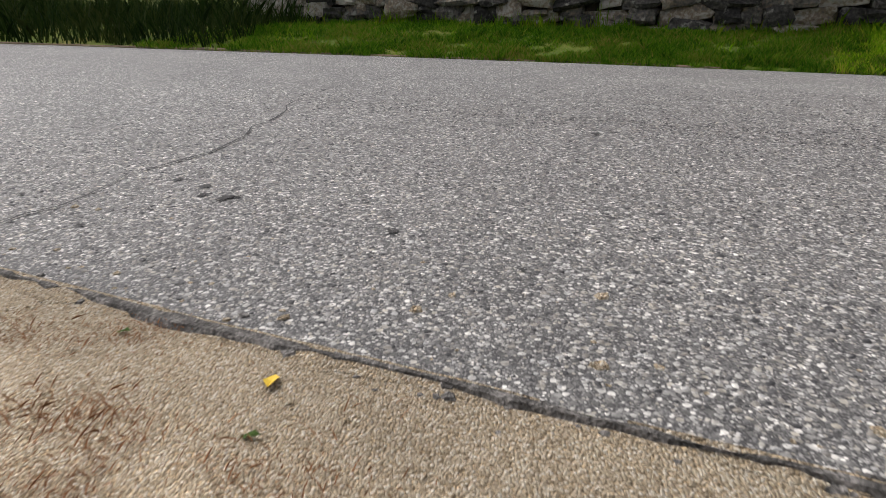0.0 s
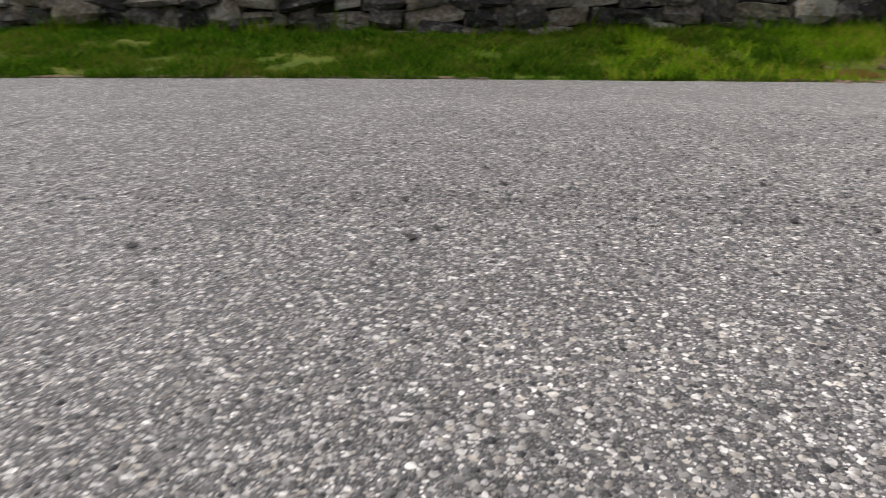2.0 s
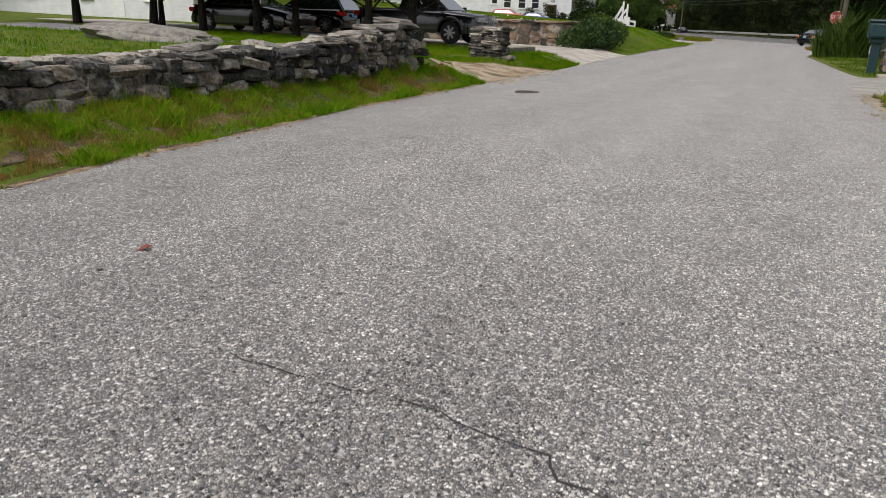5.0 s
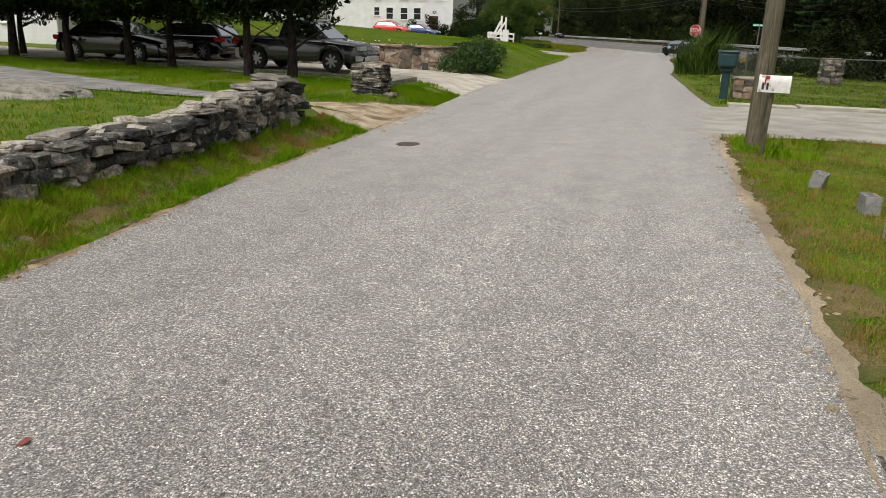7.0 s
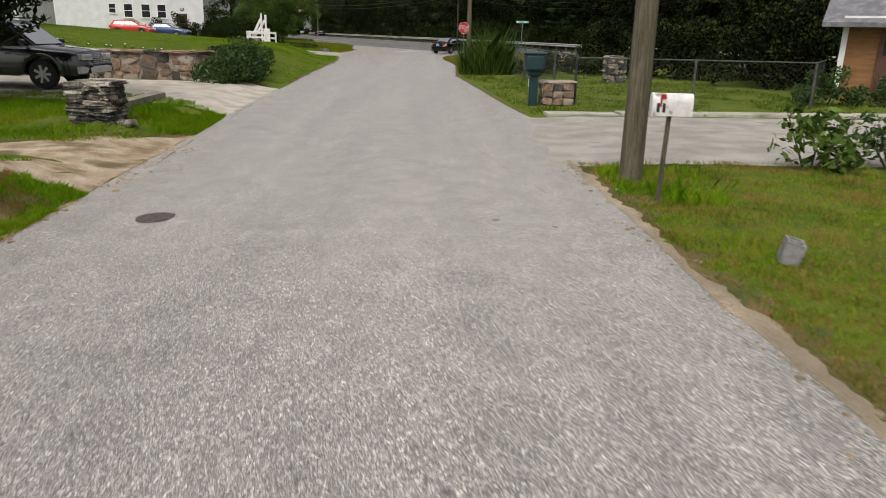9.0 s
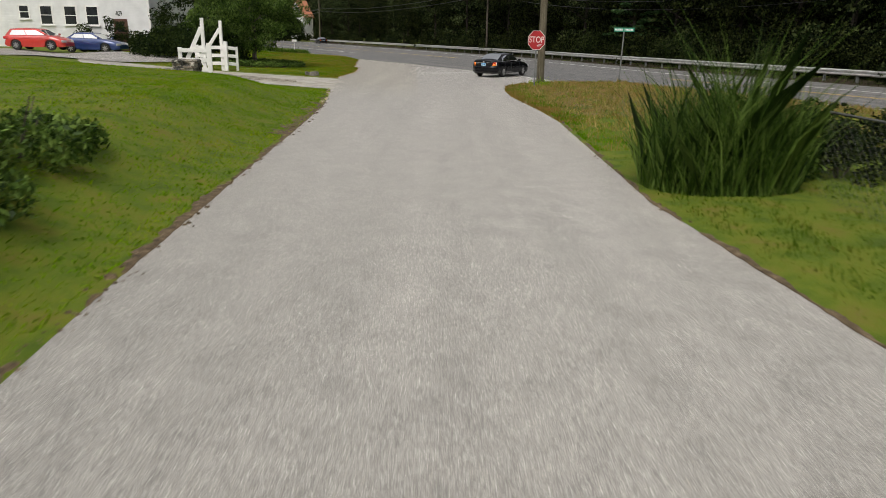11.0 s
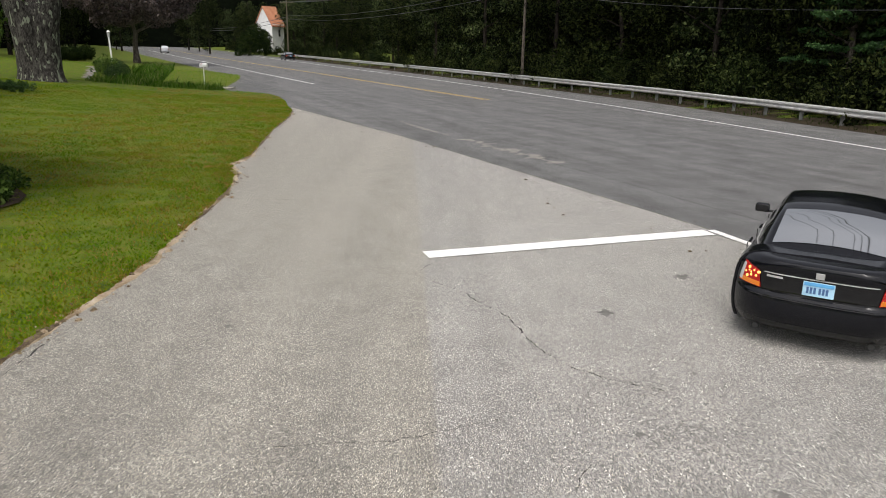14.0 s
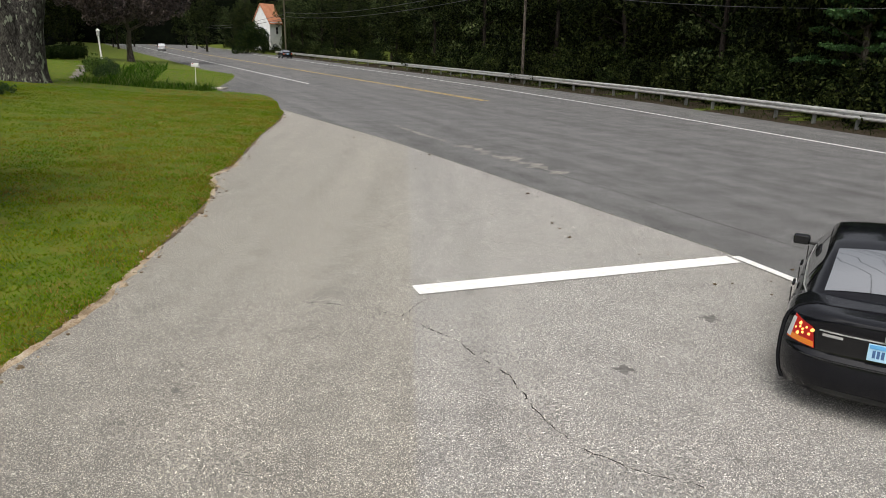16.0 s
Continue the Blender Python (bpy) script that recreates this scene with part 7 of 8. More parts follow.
utility_pole(26, 48, 9.5, 0.13, "wooden utility pole at the wood's edge")


def text_mesh(name, body, size, material, parent, m):
    cu = bpy.data.curves.new(name, "FONT")
    cu.body, cu.size, cu.align_x, cu.align_y, cu.extrude = body, size, "CENTER", "CENTER", 0.002
    tmp = bpy.data.objects.new(name, cu)
    scene.collection.objects.link(tmp)
    me = bpy.data.meshes.new_from_object(tmp)
    bpy.data.objects.remove(tmp)
    me.materials.append(material)
    ob = new(name, me)
    ob.parent, ob.matrix_basis = parent, m
    return ob


def stop_sign(x, y):
    """Faces -y."""
    t = thing("stop_sign", pose(x, y, gz(x, y)) @ Matrix.Diagonal((0.89, 0.89, 0.975, 1)), "red octagonal stop sign with white letters on a steel post", "stop sign")
    bm = bmesh.new()
    for s in (-1, 1):
        box(bm, (s * 0.028, 0.0, 1.05), (0.012, 0.03, 2.3))
    box(bm, (0, 0.012, 1.05), (0.05, 0.008, 2.3))
    part("sign_post", bm, POST_STEEL, t)

    def octagon(r, y0, y1, name, material, label=""):
        b = bmesh.new()
        a = [6.2832 * (k + 0.5) / 8 for k in range(8)]
        loft(b, [[(r * math.cos(v), yy, 1.86 + r * math.sin(v)) for v in a] for yy in (y0, y1)])
        return part(name, b, material, t, label)
    octagon(0.412, -0.022, -0.018, "sign_border", SIGN_WHITE, "white border")
    face = octagon(0.392, -0.026, -0.0215, "sign_face", SIGN_RED, "red face with a white scratch")
    text_mesh("letters", "STOP", 0.345, SIGN_WHITE, face, pose(0, -0.029, 1.875, 90, 0, 0) @ Matrix.Diagonal((0.82, 1, 1, 1)))
    b = bmesh.new()
    for k, (a, c, w) in enumerate(((0.12, 1.66, 0.2), (0.09, 1.63, 0.13), (0.16, 1.69, 0.14))):
        box(b, (a, -0.0285, c), (w, 0.003, 0.016), ry=-9 + 5 * k)
    part("scuff", b, SIGN_WHITE, face)


stop_sign(0.93, 52.1)


def street_sign(x, y):
    t = thing("street_sign", pose(x, y, gz(x, y), 0, 0, 6), "green street name sign on a thin steel post", "street sign")
    bm = bmesh.new()
    rod(bm, (-0.06, 0, -0.1), (0, 0, 2.3), 0.03, 0.028, 10)
    part("sign_post", bm, POST_STEEL, t)
    bm = bmesh.new()
    box(bm, (0, 0, 2.38), (0.92, 0.012, 0.17), 0.003)
    blade = part("sign_blade", bm, SIGN_GREEN, t)
    bm = bmesh.new()
    xx = -0.4
    rnd = random.Random(3)
    while xx < 0.4:
        w = rnd.uniform(0.03, 0.05)
        if abs(xx + 0.04) > 0.03:
            box(bm, (xx, -0.009, 2.38), (w, 0.005, 0.085))
        xx += w + 0.016
    part("lettering_bars", bm, SIGN_WHITE, blade)


street_sign(5.1, 55.05)


def guardrail():
    t = thing("guardrail", pose(0, 0, 0), "galvanised steel guardrail along the main road", "guardrail")
    pts = []
    y = 186.0
    while y > 20:
        pts.append((along(FAR, y) + 0.5 + 0.15, y))
        y -= 1.9 if y < 125 else 3.8
    prof = [(0.0, 0.40), (-0.07, 0.445), (-0.07, 0.49), (0.0, 0.54), (0.0, 0.56), (-0.07, 0.61), (-0.07, 0.655), (0.0, 0.70), (0.012, 0.70), (-0.055, 0.65), (0.012, 0.55), (-0.055, 0.45), (0.012, 0.40)]
    bm = bmesh.new()
    loft(bm, [[(x + a, y, z) for a, z in prof] for x, y in pts])
    part("rail_beam", bm, GALV, t)
    bm = bmesh.new()
    box(bm, (0, 0, 0.28), (0.12, 0.10, 0.86), 0.004)
    me = bpy.data.meshes.new("rail_post")
    bm.to_mesh(me)
    bm.free()
    me.materials.append(POST_STEEL)
    for x, y in pts:
        p = new("rail_post", me)
        p.parent, p.location = t, (x + 0.10, y, 0)


guardrail()


# ---- mailboxes, blocks, fences ----
def arch_box(bm, c, w, d, h, n=8):
    """Mailbox barrel: flat floor, round top, long in x."""
    ring = [(-w / 2, 0), (-w / 2, h - w / 2)] + [(-w / 2 * math.cos(math.pi * i / n), h - w / 2 + w / 2 * math.sin(math.pi * i / n)) for i in range(1, n)] + [(w / 2, h - w / 2), (w / 2, 0)]
    loft(bm, [[(c[0] + x, c[1] + a, c[2] + z) for a, z in ring] for x in (-d / 2, d / 2)])


def mailbox(x, y, rz, label, material=BOX_WHITE, height=0.82, post=POLE, marked=True, size=0.9):
    t = thing("mailbox", pose(x, y, gz(x, y), 0, 0, rz) @ Matrix.Diagonal((size, size, 1, 1)), label, "mailbox")
    bm = bmesh.new()
    rod(bm, (-0.03, 0, -0.15), (0.0, 0, height), 0.035, 0.03, 8)
    part("mailbox_post", bm, post, t)
    bm = bmesh.new()
    arch_box(bm, (0.02, 0, height), 0.19, 0.48, 0.22)
    b = part("mailbox_body", bm, material, t, smooth=True)
    bm = bmesh.new()
    arch_box(bm, (-0.225, 0, height - 0.003), 0.2, 0.02, 0.228)
    part("mailbox_door", bm, material, t)
    bm = bmesh.new()
    box(bm, (-0.13, -0.102, height + 0.15), (0.02, 0.008, 0.12))
    box(bm, (-0.10, -0.102, height + 0.19), (0.06, 0.008, 0.04))
    part("flag", bm, SIGN_RED, t, "small red flag")
    if marked:
        bm = bmesh.new()
        for k in range(2):
            box(bm, (-0.16 + 0.07 * k, -0.099, height + 0.08), (0.035, 0.006, 0.09))
        part("number_bars", bm, PLASTIC, b)


mailbox(1.87, 10.1, -6, "battered white mailbox on a thin wooden post", height=0.88, size=0.8)
mailbox(-18.45, 97.6, -10, "white mailbox on a white post by the main road", WHITE, 1.05, WHITE, False)


def big_mailbox(x, y):
    t = thing("mailbox", pose(x, y, gz(x, y)), "large dark teal plastic mailbox on its own post", "mailbox")
    bm = bmesh.new()
    box(bm, (0, 0, 0.35), (0.2, 0.2, 0.8), 0.02)
    box(bm, (0, 0, 0.74), (0.32, 0.34, 0.14), 0.05)
    part("mailbox_post", bm, BOX_GREEN, t)
    bm = bmesh.new()
    box(bm, (0, 0, 0.99), (0.46, 0.5, 0.4), 0.06)
    b = part("mailbox_body", bm, BOX_GREEN, t, smooth=True)
    bm = bmesh.new()
    box(bm, (0, 0, 1.19), (0.52, 0.56, 0.07), 0.03)
    part("mailbox_lid", bm, BOX_GREEN, t)
    bm = bmesh.new()
    box(bm, (0.0, -0.255, 0.98), (0.34, 0.02, 0.28), 0.01)
    part("mailbox_door", bm, BOX_GREEN, b)
    bm = bmesh.new()
    box(bm, (-0.115, -0.02, 0.52), (0.01, 0.12, 0.18))
    part("notice_plate", bm, SIGN_WHITE, t)


big_mailbox(1.72, 19.95)


def stone_base(x, y):
    t = thing("stone_pier", pose(x, y, gz(x, y)), "squat pier of warm brown mortared stones", "stone pier")
    bm = bmesh.new()
    box(bm, (0, 0, 0.24), (0.62, 0.52, 0.5))
    part("pier_core", bm, MORTAR, t)
    rnd = random.Random(2)
    for side, (w, d) in enumerate(((0.7, 0.3), (0.6, 0.34), (0.7, 0.3), (0.6, 0.34))):
        for row in range(3):
            n = 3
            for k in range(n):
                s = w / n
                m = Matrix.Rotation(side * math.pi / 2, 4, "Z") @ pose(-w / 2 + s * (k + 0.5), -d + 0.02, 0.08 + 0.165 * row, rnd.uniform(-6, 6), rnd.uniform(-8, 8), 0) @ Matrix.Diagonal((s * 0.97, 0.12, 0.16, 1))
                put_stone(t, m, WARM)
    put_stone(t, pose(0, 0, 0.51, 0, 0, 4) @ Matrix.Diagonal((0.8, 0.66, 0.07, 1)), WARM, "cap_stone")


stone_base(2.3, 20.15)
stone_pillar(5.6, 28.6, 0.6, 0.85, "stone_pillar", "grey stone gate pillar with a dark cap in the yard", 0.13)


def wire_fence(points, h, label):
    t = thing("wire_fence", pose(0, 0, 0), label, "fence")
    for (x0, y0), (x1, y1) in zip(points, points[1:]):
        n = max(1, round(math.dist((x0, y0), (x1, y1)) / 2.6))
        for i in range(n):
            p = Vector((x0, y0)).lerp(Vector((x1, y1)), i / n)
            q = Vector((x0, y0)).lerp(Vector((x1, y1)), (i + 1) / n)
            zp, zq = gz(*p), gz(*q)
            bm = bmesh.new()
            rod(bm, (p.x, p.y, zp - 0.1), (p.x, p.y, zp + h), 0.03, 0.03, 8)
            part("fence_post", bm, FENCE_STEEL, t)
            bm = bmesh.new()
            rod(bm, (p.x, p.y, zp + h - 0.03), (q.x, q.y, zq + h - 0.03), 0.018, 0.018, 6)
            part("top_rail", bm, FENCE_STEEL, t)
            bm = bmesh.new()
            step, k = 0.13, int(math.dist(p, q) / 0.13)
            rise = h / (k * step)
            for j in range(-int(h / step), k):
                for s in (1, -1):
                    u0, u1 = j * step, j * step + h
                    z0, z1 = 0.02, h - 0.03
                    lo, hi = max(0, u0), min(k * step, u1)
                    if hi - lo < 0.02:
                        continue
                    f0, f1 = (lo - u0) / h, (hi - u0) / h
                    za, zb_ = (z0 + (z1 - z0) * f0, z0 + (z1 - z0) * f1) if s > 0 else (z1 - (z1 - z0) * f0, z1 - (z1 - z0) * f1)
                    a, b = p.lerp(q, lo / (k * step)), p.lerp(q, hi / (k * step))
                    rod(bm, (a.x, a.y, zp + za), (b.x, b.y, zq + zb_), 0.0016, 0.0016, 3, False)
            part("wire_mesh", bm, FENCE_STEEL, t)
    return t


wire_fence([(2.78, 20.35), (2.6, 26), (2.35, 31.5)], 1.15, "galvanised chain-link fence along the yard")
wire_fence([(2.78, 20.35), (8.35, 20.1), (9.8, 22.5)], 1.1, "galvanised chain-link fence behind the walk")


def cinder_block(x, y, rz, label, tip=0):
    t = thing("cinder_block", pose(x, y, gz(x, y) + 0.0, tip, 0, rz) @ Matrix.Diagonal((0.56, 0.72, 0.92, 1)), label, "concrete block", "cinder blocks in the grass")
    bm = bmesh.new()
    for s in (-1, 1):
        box(bm, (0, s * 0.081, 0.095), (0.39, 0.03, 0.19), 0.004)
    for k in (-0.18, 0, 0.18):
        box(bm, (k, 0, 0.095), (0.032, 0.134, 0.19), 0.003)
    part("block_shell", bm, BLOCK, t)


cinder_block(2.52, 6.9, 96, "grey two-hole concrete block standing in the grass")
cinder_block(2.24, 8.05, 70, "grey concrete block tipped in the grass", 14)
cinder_block(2.56, 5.92, 12, "grey concrete block half sunk in the grass")


def walk_slabs():
    """The raised concrete edging past the driveway."""
    t = thing("concrete_walk", pose(0, 0, 0), "row of long weathered concrete slabs edging the driveway", "paving")
    x = 1.75
    rnd = random.Random(9)
    while x < 8.6:
        w = rnd.uniform(1.2, 1.9)
        bm = bmesh.new()
        box(bm, (x + w / 2, 17.9 + 0.07 * x, gz(x, 18) + 0.02 + rnd.uniform(-0.01, 0.01)), (w - 0.03, 0.5, 0.1), 0.012, rz=4 + rnd.uniform(-0.8, 0.8))
        part("slab", bm, CONCRETE, t)
        x += w
    bm = bmesh.new()
    box(bm, (-16.9, 95.3, gz(-16.9, 95.3) + 0.03), (1.6, 1.1, 0.08), 0.01)
    tagged(link("path_slab", bm, CONCRETE), "pale concrete slab at the end of the garden path", "paving")


walk_slabs()


def ranch_gate():
    """White rail wings with tall braced posts on both sides of the drive."""
    def wing(m, length, label, back=True):
        t = thing("white_fence", m, label, "fence", "gate wings of the white fence")

        def bar(name, a, b, w, d):
            bm = bmesh.new()
            a, b = Vector(a), Vector(b)
            up = Vector((0, 0, 1)) if abs((b - a).normalized().z) < 0.9 else Vector((0, 1, 0))
            zz = (b - a).normalized()
            xx = up.cross(zz).normalized()
            q = Matrix((xx, zz.cross(xx), zz)).transposed().to_4x4()
            box(bm, (0, 0, 0), (w, d, (b - a).length), 0.006)
            for v in bm.verts:
                v.co = Matrix.Translation((a + b) / 2) @ q @ v.co
            part(name, bm, WHITE, t)
        bar("tall_post", (0, 0, -0.1), (0, 0, 2.35), 0.13, 0.13)
        bar("post", (0.2, -0.1, -0.1), (0.2, -0.1, 1.42), 0.17, 0.17)
        if back:
            bar("post", (0.62, 0.25, 0), (0.62, 0.25, 1.18), 0.1, 0.1)
        bar("post", (-length, 0, -0.1), (-length, 0, 1.25), 0.14, 0.14)
        for k in range(3):
            z = 0.42 + 0.36 * k
            bar("rail", (-length, -0.09, z), (0.13, -0.09, z), 0.04, 0.155)
            if back:
                bar("rail", (0.28, -0.06, z), (0.62, 0.19, z - 0.05), 0.035, 0.15)
        bar("brace", (-length + 0.1, 0.02, 0.5), (-0.05, 0.02, 2.0), 0.05, 0.15)
        return t
    z = gz(-13.2, 57)
    wing(pose(-13.3, 57.0, z - 0.08), 1.2, "white-painted ranch fence wing with a tall braced post")
    wing(pose(-12.15, 51.0, gz(-12.1, 51) - 0.05, 0, 0, 12), 0.9, "white-painted ranch fence wing beside the stone pile", False)


ranch_gate()
stone_pillar(-12.35, 49.6, 0.75, 0.72, "stone_pillar", "low broken pile of stacked stones at the gate", 0.1)
loose_stones(-9.0, 57.5, 2, 0.16, "two brown field rocks on the lawn", "rock", (0.3, 0.42), SLABS)


def flat_boulder(x, y):
    """A low weathered ledge that breaks the lawn."""
    bm = bmesh.new()
    bmesh.ops.create_icosphere(bm, subdivisions=4, radius=1)
    for v in bm.verts:
        k = 1 + 0.22 * noise.noise(v.co * 1.6) + 0.08 * noise.noise(v.co * 5)
        v.co = Vector((v.co.x * 1.25 * k, v.co.y * 0.7 * k, (0.22 if v.co.z > 0 else 0.3) * v.co.z * k))
    ob = link("ledge_rock", bm, PALE_STONE, smooth=True)
    ob.matrix_basis = pose(x, y, gz(x, y) + 0.02, 0, 4, 20)
    tagged(ob, "flat pale grey rock ledge breaking the lawn", "rock")


flat_boulder(-9.4, 8.4)


def lamp_post(x, y):
    t = thing("lamp_post", pose(x, y, gz(x, y) + 0.65), "white garden lamp post with a lantern", "lamp post")
    bm = bmesh.new()
    rod(bm, (0, 0, -0.9), (-0.1, 0, 1.7), 0.06, 0.05, 10)
    part("lamp_pole", bm, WHITE, t)
    bm = bmesh.new()
    box(bm, (-0.1, 0, 1.85), (0.15, 0.15, 0.28), 0.02)
    part("lantern", bm, LAMP_CLEAR, t)
    bm = bmesh.new()
    bmesh.ops.create_cone(bm, cap_ends=True, segments=4, radius1=0.15, radius2=0.03, depth=0.14, matrix=Matrix.Translation((-0.1, 0, 2.08)))
    part("lantern_cap", bm, WHITE, t)


lamp_post(-25.6, 101.5)


# ---- houses ----
def house(name, m, w, d, h, roof_h, wall_mat, roof_mat, label, windows=(), door=None, siding=0.0, ridge="x", over=0.35, trim=WHITE):
    """A gabled house: front wall along x at y = 0, body towards +y."""
    t = thing(name, m, label, "house")
    bm = bmesh.new()
    box(bm, (w / 2, d / 2, h / 2 - 0.3), (w, d, h + 0.6))
    if ridge == "y":
        for y in (0, d):
            vs = [bm.verts.new(p) for p in ((0, y, h), (w, y, h), (w / 2, y, h + roof_h))]
            bm.faces.new(vs)
    else:
        for x in (0, w):
            vs = [bm.verts.new(p) for p in ((x, 0, h), (x, d, h), (x, d / 2, h + roof_h))]
            bm.faces.new(vs)
    wall = part("wall", bm, wall_mat, t)
    if siding:
        n = int(h / siding)
        bm = bmesh.new()
        box(bm, (w / 2, -0.012, siding / 2), (w, 0.022, siding * 0.97), rx=6)
        me = bpy.data.meshes.new("clapboard")
        bm.to_mesh(me)
        bm.free()
        me.materials.append(wall_mat)
        bm = bmesh.new()
        box(bm, (w + 0.012, d / 2, siding / 2), (0.022, d, siding * 0.97), ry=6)
        me2 = bpy.data.meshes.new("clapboard")
        bm.to_mesh(me2)
        bm.free()
        me2.materials.append(wall_mat)
        for k in range(n):
            for q in (me, me2):
                o = new("clapboard", q)
                o.parent, o.location = wall, (0, 0, k * siding)
    th = 0.12
    slope = (d if ridge == "x" else w) / 2
    for s in (-1, 1):
        bm = bmesh.new()
        e = (slope + over) / slope
        if ridge == "x":
            a, b = d / 2 + s * slope * e, d / 2
            prof = [(a, h + roof_h * (1 - e)), (b, h + roof_h), (b, h + roof_h + th), (a, h + roof_h * (1 - e) + th)]
            loft(bm, [[(x, yy, z) for yy, z in prof] for x in (-over, w + over)])
        else:
            a, b = w / 2 + s * slope * e, w / 2
            prof = [(a, h + roof_h * (1 - e)), (b, h + roof_h), (b, h + roof_h + th), (a, h + roof_h * (1 - e) + th)]
            loft(bm, [[(x, yy, z) for x, z in prof] for yy in (-over, d + over)])
        part("roof", bm, roof_mat, t)
    for x in (0.06, w - 0.06):
        bm = bmesh.new()
        box(bm, (x, -0.03, h / 2), (0.14, 0.06, h))
        part("corner_board", bm, trim, t)
    bm = bmesh.new()
    box(bm, (w / 2, -0.04 - (over * 0.5 if ridge == "x" else 0), h - 0.09), (w, 0.05, 0.16))
    part("fascia", bm, trim, t)
    for x, z, ww, hh in windows:
        bm = bmesh.new()
        box(bm, (x, -0.02, z), (ww + 0.16, 0.08, hh + 0.16), 0.01)
        fr = part("window", bm, trim, t)
        for s in (-1, 1):
            bm = bmesh.new()
            box(bm, (x, -0.058, z + s * hh / 4), (ww - 0.04, 0.012, hh / 2 - 0.05))
            part("pane", bm, GLASS_DARK, fr)
        bm = bmesh.new()
        box(bm, (x, -0.07, z - hh / 2 - 0.07), (ww + 0.24, 0.12, 0.05))
        part("sill", bm, trim, fr)
    if door:
        x, ww, hh, dm = door
        bm = bmesh.new()
        box(bm, (x, -0.02, hh / 2), (ww, 0.07, hh), 0.01)
        dr = part("door", bm, dm, t)
        bm = bmesh.new()
        box(bm, (x, -0.06, hh * 0.74), (ww * 0.5, 0.015, hh * 0.25))
        part("door_pane", bm, GLASS_DARK, dr)
    return t


zh = gz(-27, 71) - 0.1
house("white_house", pose(-36.0, 71.5, zh), 13.6, 8.5, 5.4, 2.6, SIDING, SHINGLE, "white clapboard two-storey farmhouse with dark windows", [(5.3, 2.45, 0.6, 0.8)] + [(x, 2.27, 0.75, 1.15) for x in (6.75, 8.35, 9.8)] + [(x, 4.3, 0.75, 1.3) for x in (2.2, 5.4, 8.3, 10.3, 12.3)], (11.6, 0.95, 2.1, DOOR_BROWN), 0.17)
house("garage", pose(-52, 70, zh + 0.1), 13.5, 7, 2.5, 1.6, SIDING, SHINGLE, "low white outbuilding with a grey roof", [(2, 1.3, 0.9, 1.0), (6, 1.3, 0.9, 1.0), (10, 1.3, 0.9, 1.0)])
house("white_cottage", pose(-44, 27.4, 0.35), 16, 8, 3.0, 2.5, SIDING, SHINGLE, "white clapboard house behind the yard trees", [(3, 1.6, 0.9, 1.3), (8, 1.6, 0.9, 1.3), (13, 1.6, 0.9, 1.3)], (10.5, 0.9, 2.1, WHITE), 0.2)
house("tan_house", pose(10.55, 23.3, gz(10.4, 23) - 0.02, 0, 0, -33), 9.5, 6, 2.25, 1.8, TAN_WALL, SHINGLE, "small tan house with a brown door and grey roof", [(1.75, 1.45, 0.5, 0.75)], (1.15, 0.5, 2.0, DOOR_BROWN), over=0.5)
house("roadside_house", pose(-37.4, 199.0, 1.3, 0, 0, 60), 3.3, 4.2, 4.6, 3.3, SIDING, RED_ROOF, "white gabled house with an orange roof", [(2.0, 3.0, 0.6, 1.4)], over=0.3)


# ---- planting ----
shrub("ivy_mound", at(-6.55, 23.9), mound(0.9, 0.6, 0.82, 46, 0.26), 5200, 0.055, LEAF_HEDGE, "dense dark ivy mound over the wall end", 21, "shrub")
shrub("ivy_mound", at(-6.75, 25.3, 0, -0.1), mound(0.95, 1.3, 0.85, 50, 0.25), 5200, 0.055, LEAF_HEDGE, "dark ivy spreading on the bank", 22, "shrub")
shrub("ivy_mound", at(-7.2, 27.6, 0, -0.1), mound(0.85, 1.6, 0.75, 60, 0.24), 5200, 0.055, LEAF_BRIGHT, "leafy green ivy climbing the bank", 23, "shrub")
shrub("ivy_mound", at(-7.6, 30.4, 0, -0.1), mound(0.7, 1.7, 0.6, 50, 0.22), 4200, 0.05, LEAF_BRIGHT, "leafy green ivy climbing the bank", 28, "shrub")
for k, (x, y, sc) in enumerate(((10.5, 27.8, 1.0), (12.8, 31.5, 1.15), (9.0, 31.8, 0.9), (14.8, 27.0, 1.1), (6.6, 34.6, 0.8))):
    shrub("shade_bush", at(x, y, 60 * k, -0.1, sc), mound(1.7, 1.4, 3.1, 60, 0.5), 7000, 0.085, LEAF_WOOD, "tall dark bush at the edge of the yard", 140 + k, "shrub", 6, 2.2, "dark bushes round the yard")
shrub("knotweed_bush", at(4.35, 12.0), mound(0.4, 0.35, 0.95, 18, 0.2), 420, 0.075, LEAF_BRIGHT, "broad-leaved green bush by the driveway", 24, "shrub")
shrub("knotweed_bush", at(5.5, 12.1), mound(0.8, 0.6, 0.65, 26, 0.2), 1000, 0.055, LEAF_HEDGE, "tangled green bush by the driveway", 25, "shrub")
shrub("yard_shrub", at(9.3, 21.2), mound(0.7, 0.6, 0.9, 26, 0.22), 2200, 0.05, LEAF_HEDGE, "dark shrub beside the tan house", 26, "shrub")
shrub("yard_shrub", at(11.0, 21.5), mound(0.9, 0.6, 0.85, 26, 0.22), 2200, 0.05, LEAF_HEDGE, "dark shrub beside the tan house", 27, "shrub")
